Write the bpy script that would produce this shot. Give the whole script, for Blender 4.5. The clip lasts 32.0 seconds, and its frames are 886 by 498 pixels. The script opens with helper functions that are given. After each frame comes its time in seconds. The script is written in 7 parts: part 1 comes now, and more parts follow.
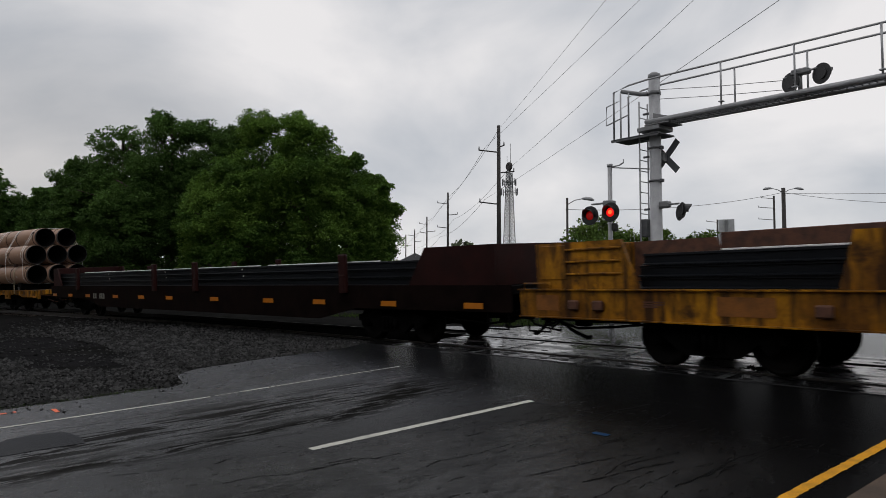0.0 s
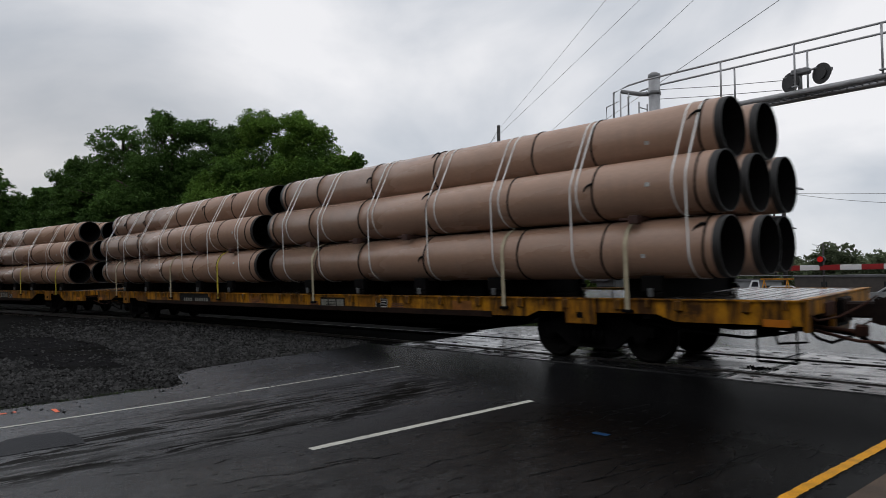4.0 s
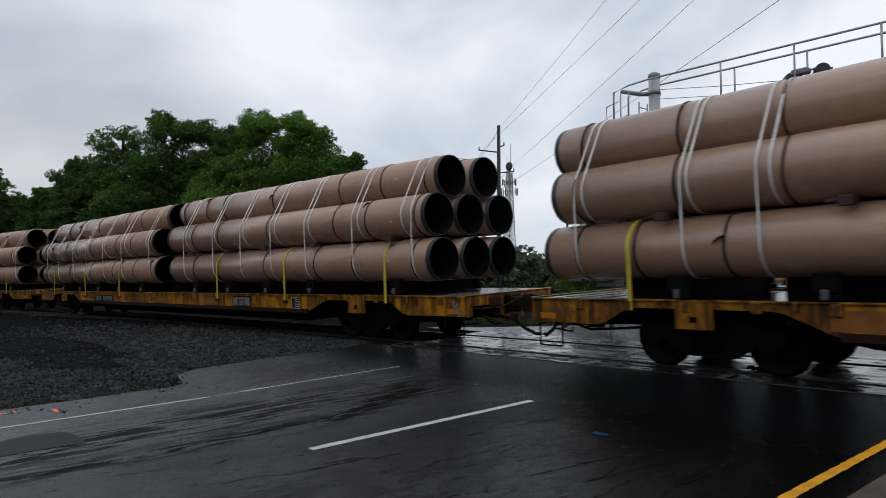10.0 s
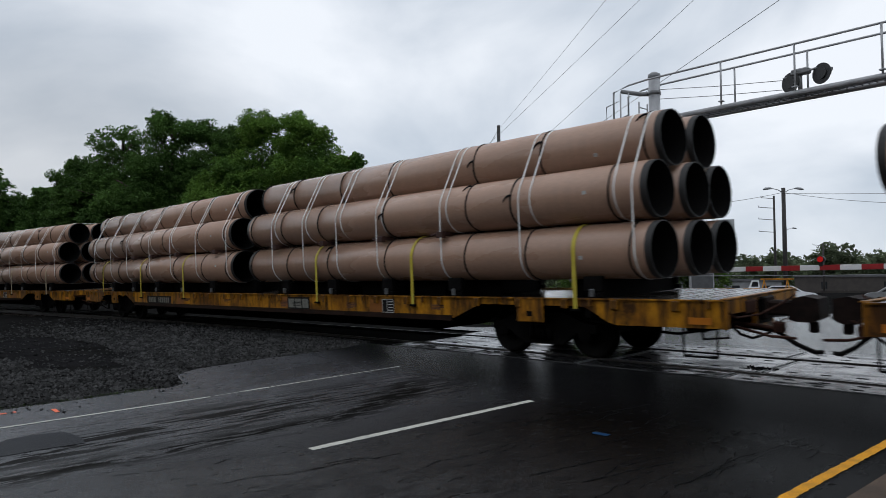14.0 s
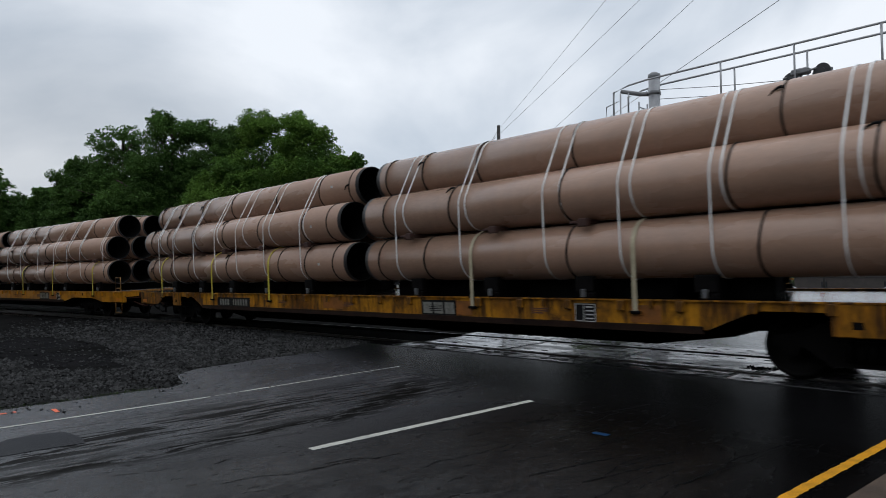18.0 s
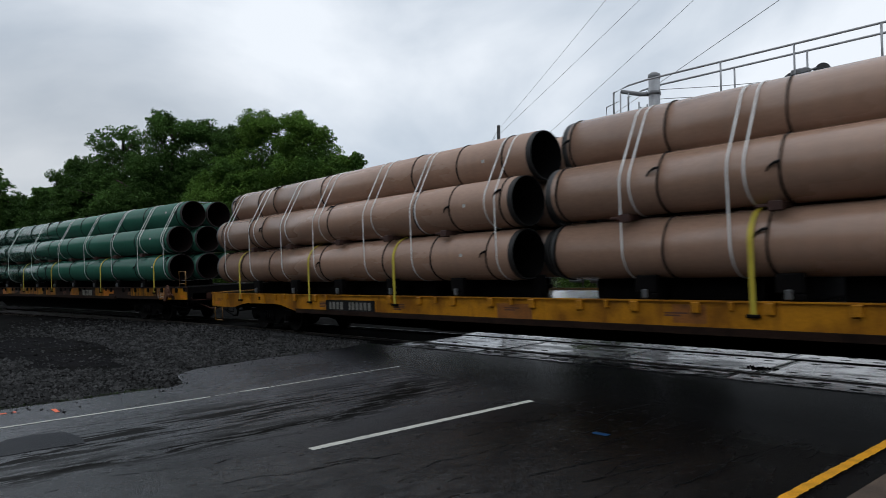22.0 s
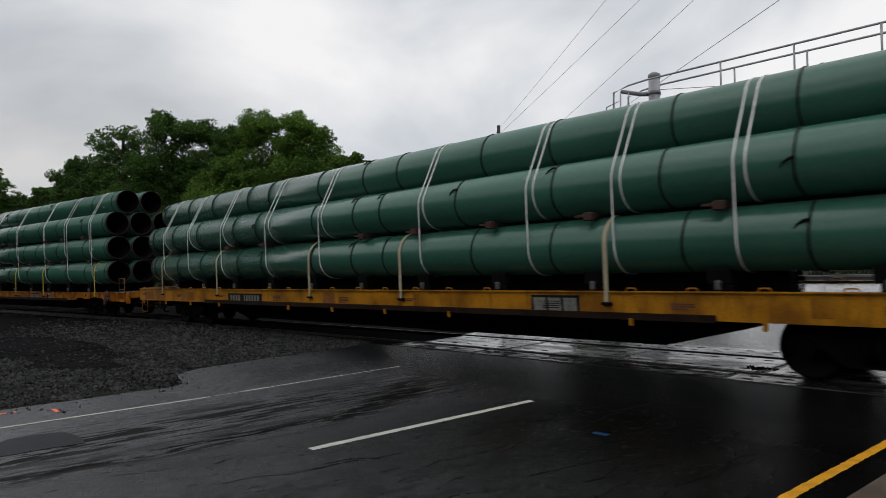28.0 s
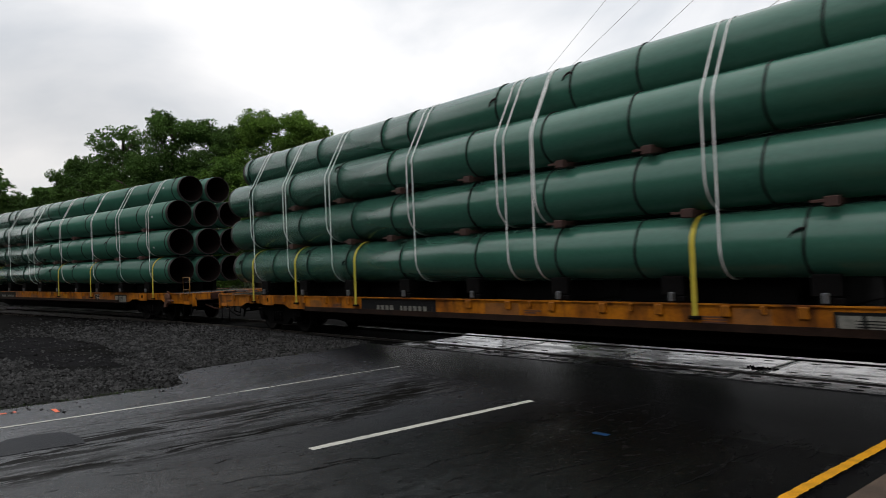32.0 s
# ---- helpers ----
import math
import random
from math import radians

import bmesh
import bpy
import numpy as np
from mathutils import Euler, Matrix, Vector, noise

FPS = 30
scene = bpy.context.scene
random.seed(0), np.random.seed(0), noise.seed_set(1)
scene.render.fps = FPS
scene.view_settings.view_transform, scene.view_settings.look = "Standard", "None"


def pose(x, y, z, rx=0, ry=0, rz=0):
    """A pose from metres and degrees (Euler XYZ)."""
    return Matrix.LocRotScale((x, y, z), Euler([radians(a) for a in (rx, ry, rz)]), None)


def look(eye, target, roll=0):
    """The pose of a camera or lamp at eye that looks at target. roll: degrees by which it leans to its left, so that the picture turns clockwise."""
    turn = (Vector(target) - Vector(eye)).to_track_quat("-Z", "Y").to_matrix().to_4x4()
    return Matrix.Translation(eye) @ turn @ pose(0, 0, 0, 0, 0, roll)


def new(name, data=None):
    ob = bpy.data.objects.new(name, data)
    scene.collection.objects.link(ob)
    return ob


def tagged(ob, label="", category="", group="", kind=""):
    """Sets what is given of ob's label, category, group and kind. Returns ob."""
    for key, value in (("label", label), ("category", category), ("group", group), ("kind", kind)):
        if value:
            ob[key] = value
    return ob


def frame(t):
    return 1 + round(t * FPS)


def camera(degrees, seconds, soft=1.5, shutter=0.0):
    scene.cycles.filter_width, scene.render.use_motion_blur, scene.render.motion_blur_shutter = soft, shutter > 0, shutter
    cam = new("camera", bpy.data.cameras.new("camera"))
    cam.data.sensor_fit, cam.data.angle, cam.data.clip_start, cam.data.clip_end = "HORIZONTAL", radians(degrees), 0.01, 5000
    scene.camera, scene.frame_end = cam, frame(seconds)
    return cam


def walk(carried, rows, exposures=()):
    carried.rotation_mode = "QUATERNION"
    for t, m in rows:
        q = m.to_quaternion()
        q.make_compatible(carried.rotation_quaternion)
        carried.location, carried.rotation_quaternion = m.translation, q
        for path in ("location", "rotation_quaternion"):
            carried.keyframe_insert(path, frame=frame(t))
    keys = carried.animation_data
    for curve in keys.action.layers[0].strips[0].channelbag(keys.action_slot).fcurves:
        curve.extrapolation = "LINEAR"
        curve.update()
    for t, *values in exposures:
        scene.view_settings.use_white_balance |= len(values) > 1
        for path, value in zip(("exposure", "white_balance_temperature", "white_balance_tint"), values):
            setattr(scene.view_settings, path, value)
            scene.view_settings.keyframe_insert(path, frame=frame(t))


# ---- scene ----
# ---------------- camera (stands still) ----------------
EYE = Vector((0, 0, 1.63))
YAW, PITCH = radians(50.038), radians(3.181)
AIM = EYE + Vector((-math.sin(YAW) * math.cos(PITCH), math.cos(YAW) * math.cos(PITCH), math.sin(PITCH)))
cam = camera(65.24, 32.0, soft=0.25, shutter=0.22)
walk(cam, [(0.0, look(EYE, AIM, 0.08)), (32.0, look(EYE, AIM, 0.08))],
     exposures=[(0.0, -0.16, 6850, 14), (4.0, -0.05, 6650, 13), (8.0, 0.03, 6400, 11), (14.0, 0.03, 6300, 11), (24.0, 0.03, 6250, 10), (27.5, 0.0, 6770, 12), (30.0, 0.0, 6820, 13), (31.0, 0.1, 6850, 13), (32.0, 0.36, 6880, 13)])

# ---------------- overcast sky and soft sun ----------------
world = bpy.data.worlds.new("overcast")
scene.world = world
world.use_nodes = True


def build_world():
    nt = world.node_tree
    nt.nodes.clear()
    out = nt.nodes.new("ShaderNodeOutputWorld")
    bg = nt.nodes.new("ShaderNodeBackground")
    sky = nt.nodes.new("ShaderNodeTexSky")
    sky.sky_type, sky.sun_disc = "NISHITA", False
    sky.sun_elevation, sky.sun_rotation = radians(48), radians(200)
    tc = nt.nodes.new("ShaderNodeTexCoord")
    mp = nt.nodes.new("ShaderNodeMapping")
    mp.inputs["Scale"].default_value = (1.0, 1.0, 1.7)
    n1 = nt.nodes.new("ShaderNodeTexNoise")
    n1.inputs["Scale"].default_value, n1.inputs["Detail"].default_value = 2.1, 7
    n1.inputs["Roughness"].default_value, n1.inputs["Distortion"].default_value = 0.5, 0.35
    cr = nt.nodes.new("ShaderNodeValToRGB")
    e = cr.color_ramp.elements
    e[0].position, e[0].color = 0.34, (0.485, 0.55, 0.62, 1)
    e[1].position, e[1].color = 0.62, (0.915, 0.945, 0.97, 1)
    mix = nt.nodes.new("ShaderNodeMix")
    mix.data_type = "RGBA"
    mix.inputs[0].default_value = 0.93
    sc = nt.nodes.new("ShaderNodeMix")
    sc.data_type, sc.blend_type = "RGBA", "MULTIPLY"
    sc.inputs[0].default_value = 1.0
    sc.inputs[7].default_value = (0.1, 0.1, 0.1, 1)
    nt.links.new(tc.outputs["Generated"], mp.inputs[0])
    nt.links.new(mp.outputs[0], n1.inputs["Vector"])
    nt.links.new(n1.outputs["Fac"], cr.inputs[0])
    nt.links.new(sky.outputs[0], sc.inputs[6])
    nt.links.new(sc.outputs[2], mix.inputs[6])
    nt.links.new(cr.outputs[0], mix.inputs[7])
    # brighter towards the zenith, as under a high cloud cover
    sep = nt.nodes.new("ShaderNodeSeparateXYZ")
    nt.links.new(tc.outputs["Generated"], sep.inputs[0])
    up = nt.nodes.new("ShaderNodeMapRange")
    up.interpolation_type = "SMOOTHSTEP"
    up.inputs[1].default_value, up.inputs[2].default_value, up.inputs[3].default_value, up.inputs[4].default_value = 0.35, 1.0, 1.0, 1.55
    nt.links.new(sep.outputs[2], up.inputs[0])
    lift = nt.nodes.new("ShaderNodeVectorMath")
    lift.operation = "SCALE"
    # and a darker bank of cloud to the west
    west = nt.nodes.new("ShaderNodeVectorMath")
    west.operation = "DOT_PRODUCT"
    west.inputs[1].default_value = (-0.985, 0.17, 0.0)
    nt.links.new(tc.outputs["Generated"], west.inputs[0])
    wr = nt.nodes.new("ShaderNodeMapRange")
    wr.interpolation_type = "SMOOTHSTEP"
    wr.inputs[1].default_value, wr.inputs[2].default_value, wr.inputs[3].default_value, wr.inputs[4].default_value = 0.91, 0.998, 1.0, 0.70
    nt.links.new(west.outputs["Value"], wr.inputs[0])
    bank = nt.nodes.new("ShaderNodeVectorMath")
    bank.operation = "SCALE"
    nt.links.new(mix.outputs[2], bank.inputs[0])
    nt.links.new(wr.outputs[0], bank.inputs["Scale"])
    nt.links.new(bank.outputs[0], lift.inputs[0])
    nt.links.new(up.outputs[0], lift.inputs["Scale"])
    nt.links.new(lift.outputs[0], bg.inputs[0])
    bg.inputs[1].default_value = 1.01
    nt.links.new(bg.outputs[0], out.inputs[0])


build_world()
sun_data = bpy.data.lights.new("sun", "SUN")
sun_data.energy, sun_data.angle, sun_data.color = 0.1, radians(30), (1.0, 0.97, 0.93)
sun = new("sun", sun_data)
sun.matrix_world = look((20, -20, 40), (0, 0, 0))


# ---------------- materials ----------------
def mat(name, base, rough=0.6, metal=0.0, var=0.25, scale=6.0, fine=60.0, bump=0.15, dark=None, spec=0.5, stretch=(1, 1, 1),
        island=0.0, obj=0.0, emit=None):
    """A surface with variation at two scales: broad stains and fine grain."""
    m = bpy.data.materials.new(name)
    m.use_nodes = True
    nt = m.node_tree
    b = nt.nodes["Principled BSDF"]
    b.inputs["Metallic"].default_value = metal
    b.inputs["Specular IOR Level"].default_value = spec
    tc = nt.nodes.new("ShaderNodeTexCoord")
    mp = nt.nodes.new("ShaderNodeMapping")
    mp.inputs["Scale"].default_value = stretch
    nt.links.new(tc.outputs["Object"], mp.inputs[0])
    big = nt.nodes.new("ShaderNodeTexNoise")
    big.inputs["Scale"].default_value, big.inputs["Detail"].default_value = scale, 6
    sm = nt.nodes.new("ShaderNodeTexNoise")
    sm.inputs["Scale"].default_value, sm.inputs["Detail"].default_value = fine, 3
    nt.links.new(mp.outputs[0], big.inputs["Vector"])
    nt.links.new(mp.outputs[0], sm.inputs["Vector"])
    ramp = nt.nodes.new("ShaderNodeValToRGB")
    d = dark or tuple(c * (1 - var) for c in base)
    ramp.color_ramp.elements[0].position, ramp.color_ramp.elements[0].color = 0.36, (*d, 1)
    ramp.color_ramp.elements[1].position, ramp.color_ramp.elements[1].color = 0.58, (*base, 1)
    nt.links.new(big.outputs["Fac"], ramp.inputs[0])
    grain = nt.nodes.new("ShaderNodeMapRange")
    grain.inputs[1].default_value, grain.inputs[2].default_value = 0.3, 0.7
    grain.inputs[3].default_value, grain.inputs[4].default_value = 1 - var * 0.5, 1 + var * 0.35
    nt.links.new(sm.outputs["Fac"], grain.inputs[0])
    val = grain.outputs[0]
    if island or obj:
        src = nt.nodes.new("ShaderNodeNewGeometry" if island else "ShaderNodeObjectInfo")
        mr = nt.nodes.new("ShaderNodeMapRange")
        k = island or obj
        mr.inputs[3].default_value, mr.inputs[4].default_value = 1 - k, 1 + k
        nt.links.new(src.outputs["Random Per Island" if island else "Random"], mr.inputs[0])
        mu = nt.nodes.new("ShaderNodeMath")
        mu.operation = "MULTIPLY"
        nt.links.new(val, mu.inputs[0])
        nt.links.new(mr.outputs[0], mu.inputs[1])
        val = mu.outputs[0]
    mx = nt.nodes.new("ShaderNodeVectorMath")
    mx.operation = "SCALE"
    nt.links.new(ramp.outputs[0], mx.inputs[0])
    nt.links.new(val, mx.inputs["Scale"])
    nt.links.new(mx.outputs[0], b.inputs["Base Color"])
    rr = nt.nodes.new("ShaderNodeMapRange")
    rr.inputs[3].default_value, rr.inputs[4].default_value = max(0.02, rough - 0.12), min(1, rough + 0.12)
    nt.links.new(big.outputs["Fac"], rr.inputs[0])
    nt.links.new(rr.outputs[0], b.inputs["Roughness"])
    if bump:
        bp = nt.nodes.new("ShaderNodeBump")
        bp.inputs["Strength"].default_value, bp.inputs["Distance"].default_value = bump, 0.02
        nt.links.new(sm.outputs["Fac"], bp.inputs["Height"])
        nt.links.new(bp.outputs[0], b.inputs["Normal"])
    if emit:
        b.inputs["Emission Color"].default_value = (*emit[:3], 1)
        b.inputs["Emission Strength"].default_value = emit[3]
    return m


def streaked(m, colour, amount=0.8, lo=0.5, hi=0.66, scale=1.0):
    """Lets grime or rust run down a painted side in uneven vertical streaks and blotches."""
    nt = m.node_tree
    b = nt.nodes["Principled BSDF"]
    tc = nt.nodes.new("ShaderNodeTexCoord")
    masks = []
    for stretch, sc, a, c in (((5.0, 5.0, 0.7), 1.1 * scale, lo, hi), ((1.2, 1.2, 1.2), 1.7 * scale, lo + 0.03, hi + 0.04)):
        mp = nt.nodes.new("ShaderNodeMapping")
        mp.inputs["Scale"].default_value = stretch
        nt.links.new(tc.outputs["Object"], mp.inputs[0])
        n = nt.nodes.new("ShaderNodeTexNoise")
        n.inputs["Scale"].default_value, n.inputs["Detail"].default_value, n.inputs["Roughness"].default_value = sc, 8, 0.65
        nt.links.new(mp.outputs[0], n.inputs["Vector"])
        r = nt.nodes.new("ShaderNodeMapRange")
        r.inputs[1].default_value, r.inputs[2].default_value, r.inputs[4].default_value = a, c, amount
        nt.links.new(n.outputs["Fac"], r.inputs[0])
        masks.append(r.outputs[0])
    top = nt.nodes.new("ShaderNodeMath")
    top.operation = "MAXIMUM"
    nt.links.new(masks[0], top.inputs[0])
    nt.links.new(masks[1], top.inputs[1])
    mx = nt.nodes.new("ShaderNodeMix")
    mx.data_type = "RGBA"
    mx.inputs[7].default_value = (*colour, 1)
    nt.links.new(top.outputs[0], mx.inputs[0])
    nt.links.new(b.inputs["Base Color"].links[0].from_socket, mx.inputs[6])
    nt.links.new(mx.outputs[2], b.inputs["Base Color"])
    return m


def puddled(m, scale, dry, wet_spec):
    """Water that lies in patches: gloss where it stands, dull and rough where the surface shows through."""
    nt = m.node_tree
    b = nt.nodes["Principled BSDF"]
    tc = nt.nodes.new("ShaderNodeTexCoord")
    mp = nt.nodes.new("ShaderNodeMapping")
    mp.inputs["Scale"].default_value = (0.5, 1.6, 1.0)
    nt.links.new(tc.outputs["Object"], mp.inputs[0])
    n = nt.nodes.new("ShaderNodeTexNoise")
    n.noise_dimensions = "4D"
    n.inputs["Scale"].default_value, n.inputs["Detail"].default_value, n.inputs["Roughness"].default_value = scale, 9, 0.68
    rnd = nt.nodes.new("ShaderNodeObjectInfo")
    shift = nt.nodes.new("ShaderNodeMath")
    shift.operation = "MULTIPLY"
    shift.inputs[1].default_value = 40.0
    nt.links.new(rnd.outputs["Random"], shift.inputs[0])
    nt.links.new(shift.outputs[0], n.inputs["W"])
    nt.links.new(mp.outputs[0], n.inputs["Vector"])
    for key, lo, hi in (("Specular IOR Level", dry, wet_spec), ("Roughness", 0.34, 0.10)):
        r = nt.nodes.new("ShaderNodeMapRange")
        r.interpolation_type = "SMOOTHSTEP"
        r.inputs[1].default_value, r.inputs[2].default_value, r.inputs[3].default_value, r.inputs[4].default_value = 0.40, 0.58, lo, hi
        nt.links.new(n.outputs["Fac"], r.inputs[0])
        nt.links.new(r.outputs[0], b.inputs[key])
    return m


def leafy(m, share=0.35):
    """Lets part of the light through the leaves."""
    nt = m.node_tree
    b, out = nt.nodes["Principled BSDF"], nt.nodes["Material Output"]
    tr = nt.nodes.new("ShaderNodeBsdfTranslucent")
    nt.links.new(b.inputs["Base Color"].links[0].from_socket, tr.inputs["Color"])
    mix = nt.nodes.new("ShaderNodeMixShader")
    mix.inputs[0].default_value = share
    nt.links.new(b.outputs[0], mix.inputs[1])
    nt.links.new(tr.outputs[0], mix.inputs[2])
    nt.links.new(mix.outputs[0], out.inputs[0])
    return m


M = dict(
    pipe_brown=mat("pipe_coating_brown", (0.36, 0.222, 0.155), 0.26, var=0.14, scale=0.8, fine=24, bump=0.03, obj=0.06, stretch=(0.35, 1, 1)),
    pipe_green=mat("pipe_coating_green", (0.036, 0.125, 0.088), 0.22, var=0.15, scale=0.8, fine=24, bump=0.03, obj=0.06, stretch=(0.35, 1, 1)),
    # pipe bores: the shade inside is painted into a near-black base
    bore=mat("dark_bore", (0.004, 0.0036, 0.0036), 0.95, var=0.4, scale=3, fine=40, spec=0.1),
    bore_rust_shade=mat("rusty_bore", (0.0065, 0.0035, 0.003), 0.95, var=0.4, scale=3, fine=40, spec=0.1),
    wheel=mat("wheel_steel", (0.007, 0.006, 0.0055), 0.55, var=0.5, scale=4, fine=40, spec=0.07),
    sill_dark=mat("dark_rusty_sill", (0.024, 0.013, 0.010), 0.65, var=0.5, scale=2.5, fine=40, spec=0.15),
    orange=mat("orange_car_paint", (0.46, 0.15, 0.005), 0.5, var=0.4, scale=1.4, fine=26, dark=(0.17, 0.05, 0.005), bump=0.08, spec=0.2),
    yellow_dirty=mat("dirty_yellow_paint", (0.24, 0.115, 0.015), 0.55, var=0.4, scale=3, fine=40, dark=(0.09, 0.042, 0.01)),
    rust_paint=mat("rust_stained_paint", (0.25, 0.085, 0.008), 0.6, var=0.4, scale=4, fine=50),
    galv_dull=mat("dull_galvanised", (0.085, 0.088, 0.092), 0.55, var=0.25, scale=6, fine=50),
    rust_dark=mat("dark_red_rust", (0.05, 0.02, 0.013), 0.75, var=0.5, scale=6, fine=60, spec=0.15),
    sill_rust=mat("rust_brown_flange", (0.022, 0.011, 0.007), 0.75, var=0.5, scale=3, fine=40, spec=0.12),
    coupler_rust=mat("rust_dark_casting", (0.016, 0.0085, 0.0065), 0.75, var=0.6, scale=6, fine=60, spec=0.15),
    dunnage=mat("red_brown_timber", (0.05, 0.019, 0.013), 0.8, var=0.4, scale=6, fine=50),
    blackbrown=mat("blackened_paint", (0.009, 0.005, 0.0043), 0.7, var=0.5, scale=3, fine=40, spec=0.02),
    new_rail=mat("new_rail_steel", (0.007, 0.0085, 0.011), 0.5, spec=0.14, metal=0.0, var=0.3, scale=1.5, fine=40, stretch=(0.15, 1, 1)),
    fresh_asphalt=mat("smooth_dark_asphalt", (0.014, 0.015, 0.0185), 0.4, var=0.3, scale=1.5, fine=110, bump=0.2, spec=0.04),
    cinder=mat("dark_cinder", (0.012, 0.0118, 0.0125), 0.85, var=0.4, scale=2.0, fine=60, bump=0.6, spec=0.004),
    crack=mat("open_crack", (0.006, 0.006, 0.006), 0.9, var=0.2, scale=5, fine=60, spec=0.03),
    pipe_end=mat("bare_pipe_end", (0.014, 0.013, 0.0125), 0.55, var=0.4, scale=5, fine=60),
    pipe_rust=mat("rusty_pipe_end", (0.016, 0.009, 0.0075), 0.7, var=0.45, scale=5, fine=60),
    rope=mat("black_rope", (0.007, 0.0065, 0.0065), 0.8, var=0.3, scale=20, fine=120, spec=0.12),
    strap_white=mat("white_strap", (0.8, 0.8, 0.78), 0.6, var=0.15, scale=6, fine=80),
    strap_pale=mat("faded_tan_strap", (0.42, 0.36, 0.24), 0.6, var=0.2, scale=6, fine=80),
    leaf_young=mat("young_leaves", (0.1087, 0.174, 0.0348), 0.7, var=0.3, scale=0.8, fine=8, bump=0, island=0.3, dark=(0.05, 0.095, 0.02), spec=0.12),
    strap_yellow=mat("yellow_strap", (0.5, 0.4, 0.035), 0.6, var=0.15, scale=6, fine=80),
    yellow=mat("yellow_car_paint", (0.47, 0.2, 0.008), 0.5, spec=0.2, var=0.4, scale=1.3, fine=26, dark=(0.2, 0.078, 0.008), bump=0.08, stretch=(1.0, 1.0, 0.6)),
    yellow_new=mat("fresh_yellow_paint", (0.47, 0.195, 0.008), 0.42, spec=0.25, var=0.3, scale=1.6, fine=30, bump=0.06, dark=(0.22, 0.085, 0.008)),
    rust=mat("rusty_steel", (0.11, 0.042, 0.022), 0.75, var=0.5, scale=6, fine=60),
    redbrown=mat("red_brown_car_paint", (0.023, 0.005, 0.0042), 0.6, var=0.35, scale=2.5, fine=50, spec=0.12),
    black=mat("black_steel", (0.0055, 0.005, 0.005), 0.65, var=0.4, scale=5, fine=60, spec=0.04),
    placard=mat("black_placard", (0.009, 0.009, 0.0095), 0.6, var=0.2, scale=5, fine=60, spec=0.1),
    mark_pale=mat("faded_pale_paint", (0.19, 0.185, 0.16), 0.6, var=0.4, scale=14, fine=80),
    white=mat("white_stencil", (0.5, 0.5, 0.48), 0.55, var=0.25, scale=9, fine=70),
    reflector=mat("yellow_reflector", (0.48, 0.15, 0.006), 0.4, var=0.15, scale=8, fine=70),
    wood=mat("timber", (0.05, 0.035, 0.025), 0.8, var=0.4, scale=6, fine=50, stretch=(1, 6, 6)),
    deck=mat("wet_deck_boards", (0.055, 0.05, 0.047), 0.14, var=0.4, scale=2, fine=30),
    steel_rail=mat("rail_steel", (0.05, 0.042, 0.037), 0.45, metal=0.4, var=0.35, scale=3, fine=50),
    galv=mat("galvanised_steel", (0.36, 0.365, 0.375), 0.45, metal=0.1, var=0.2, scale=3, fine=40, bump=0.05),
    grey_paint=mat("grey_paint", (0.2, 0.205, 0.21), 0.5, var=0.2, scale=3, fine=40, bump=0.05),
    tower_steel=mat("dull_tower_steel", (0.085, 0.09, 0.095), 0.6, var=0.2, scale=3, fine=40, bump=0.03),
    lamp_black=mat("black_signal_hood", (0.012, 0.012, 0.013), 0.5, var=0.2, scale=6, fine=60),
    lens_dark=mat("dark_red_lens", (0.10, 0.006, 0.005), 0.15, var=0.2, scale=6, fine=60),
    lens_red=mat("lit_red_lens", (0.5, 0.02, 0.015), 0.2, var=0.1, scale=6, fine=60, emit=(1.0, 0.012, 0.012, 0.9)),
    lens_hot=mat("bright_lens_centre", (0.8, 0.1, 0.03), 0.2, var=0.1, scale=6, fine=60, emit=(1.0, 0.09, 0.02, 2.4)),
    lens_dim=mat("half_lit_red_lens", (0.4, 0.015, 0.012), 0.2, var=0.1, scale=6, fine=60, emit=(1.0, 0.012, 0.012, 0.12)),
    red=mat("red_sheeting", (0.33, 0.018, 0.02), 0.4, var=0.15, scale=6, fine=60),
    white_sheet=mat("white_sheeting", (0.75, 0.75, 0.74), 0.4, var=0.1, scale=6, fine=60),
    pole_wood=mat("weathered_pole", (0.04, 0.036, 0.033), 0.85, var=0.35, scale=4, fine=30, stretch=(8, 8, 1)),
    wire=mat("dark_cable", (0.22, 0.22, 0.225), 0.6, var=0.1),
    bark=mat("bark", (0.09, 0.07, 0.055), 0.9, var=0.4, scale=5, fine=30, stretch=(4, 4, 1), bump=0.5),
    leaf=mat("summer_leaves", (0.1131, 0.2044, 0.0348), 0.75, var=0.3, scale=0.45, fine=5, bump=0, island=0.25, dark=(0.052, 0.11, 0.022), spec=0.12),
    leaf_dark=mat("dark_leaves", (0.0696, 0.1348, 0.0305), 0.75, var=0.3, scale=0.45, fine=5, bump=0, island=0.25, dark=(0.042, 0.085, 0.022), spec=0.12),
    far_leaf=mat("far_woods", (0.12, 0.15, 0.085), 0.9, var=0.4, scale=0.3, fine=3, bump=0, island=0.3, spec=0.1),
    grass=mat("grass", (0.035, 0.06, 0.014), 0.9, var=0.4, scale=1.5, fine=30, bump=0.4, spec=0.1),
    gravel=mat("crushed_stone", (0.046, 0.0458, 0.0455), 0.75, var=0.5, scale=3, fine=30, bump=0.8, island=0.6, spec=0.02),
    ballast=mat("oily_ballast", (0.014, 0.0132, 0.0125), 0.85, var=0.5, scale=3, fine=30, bump=0.8, island=0.7, spec=0.005),
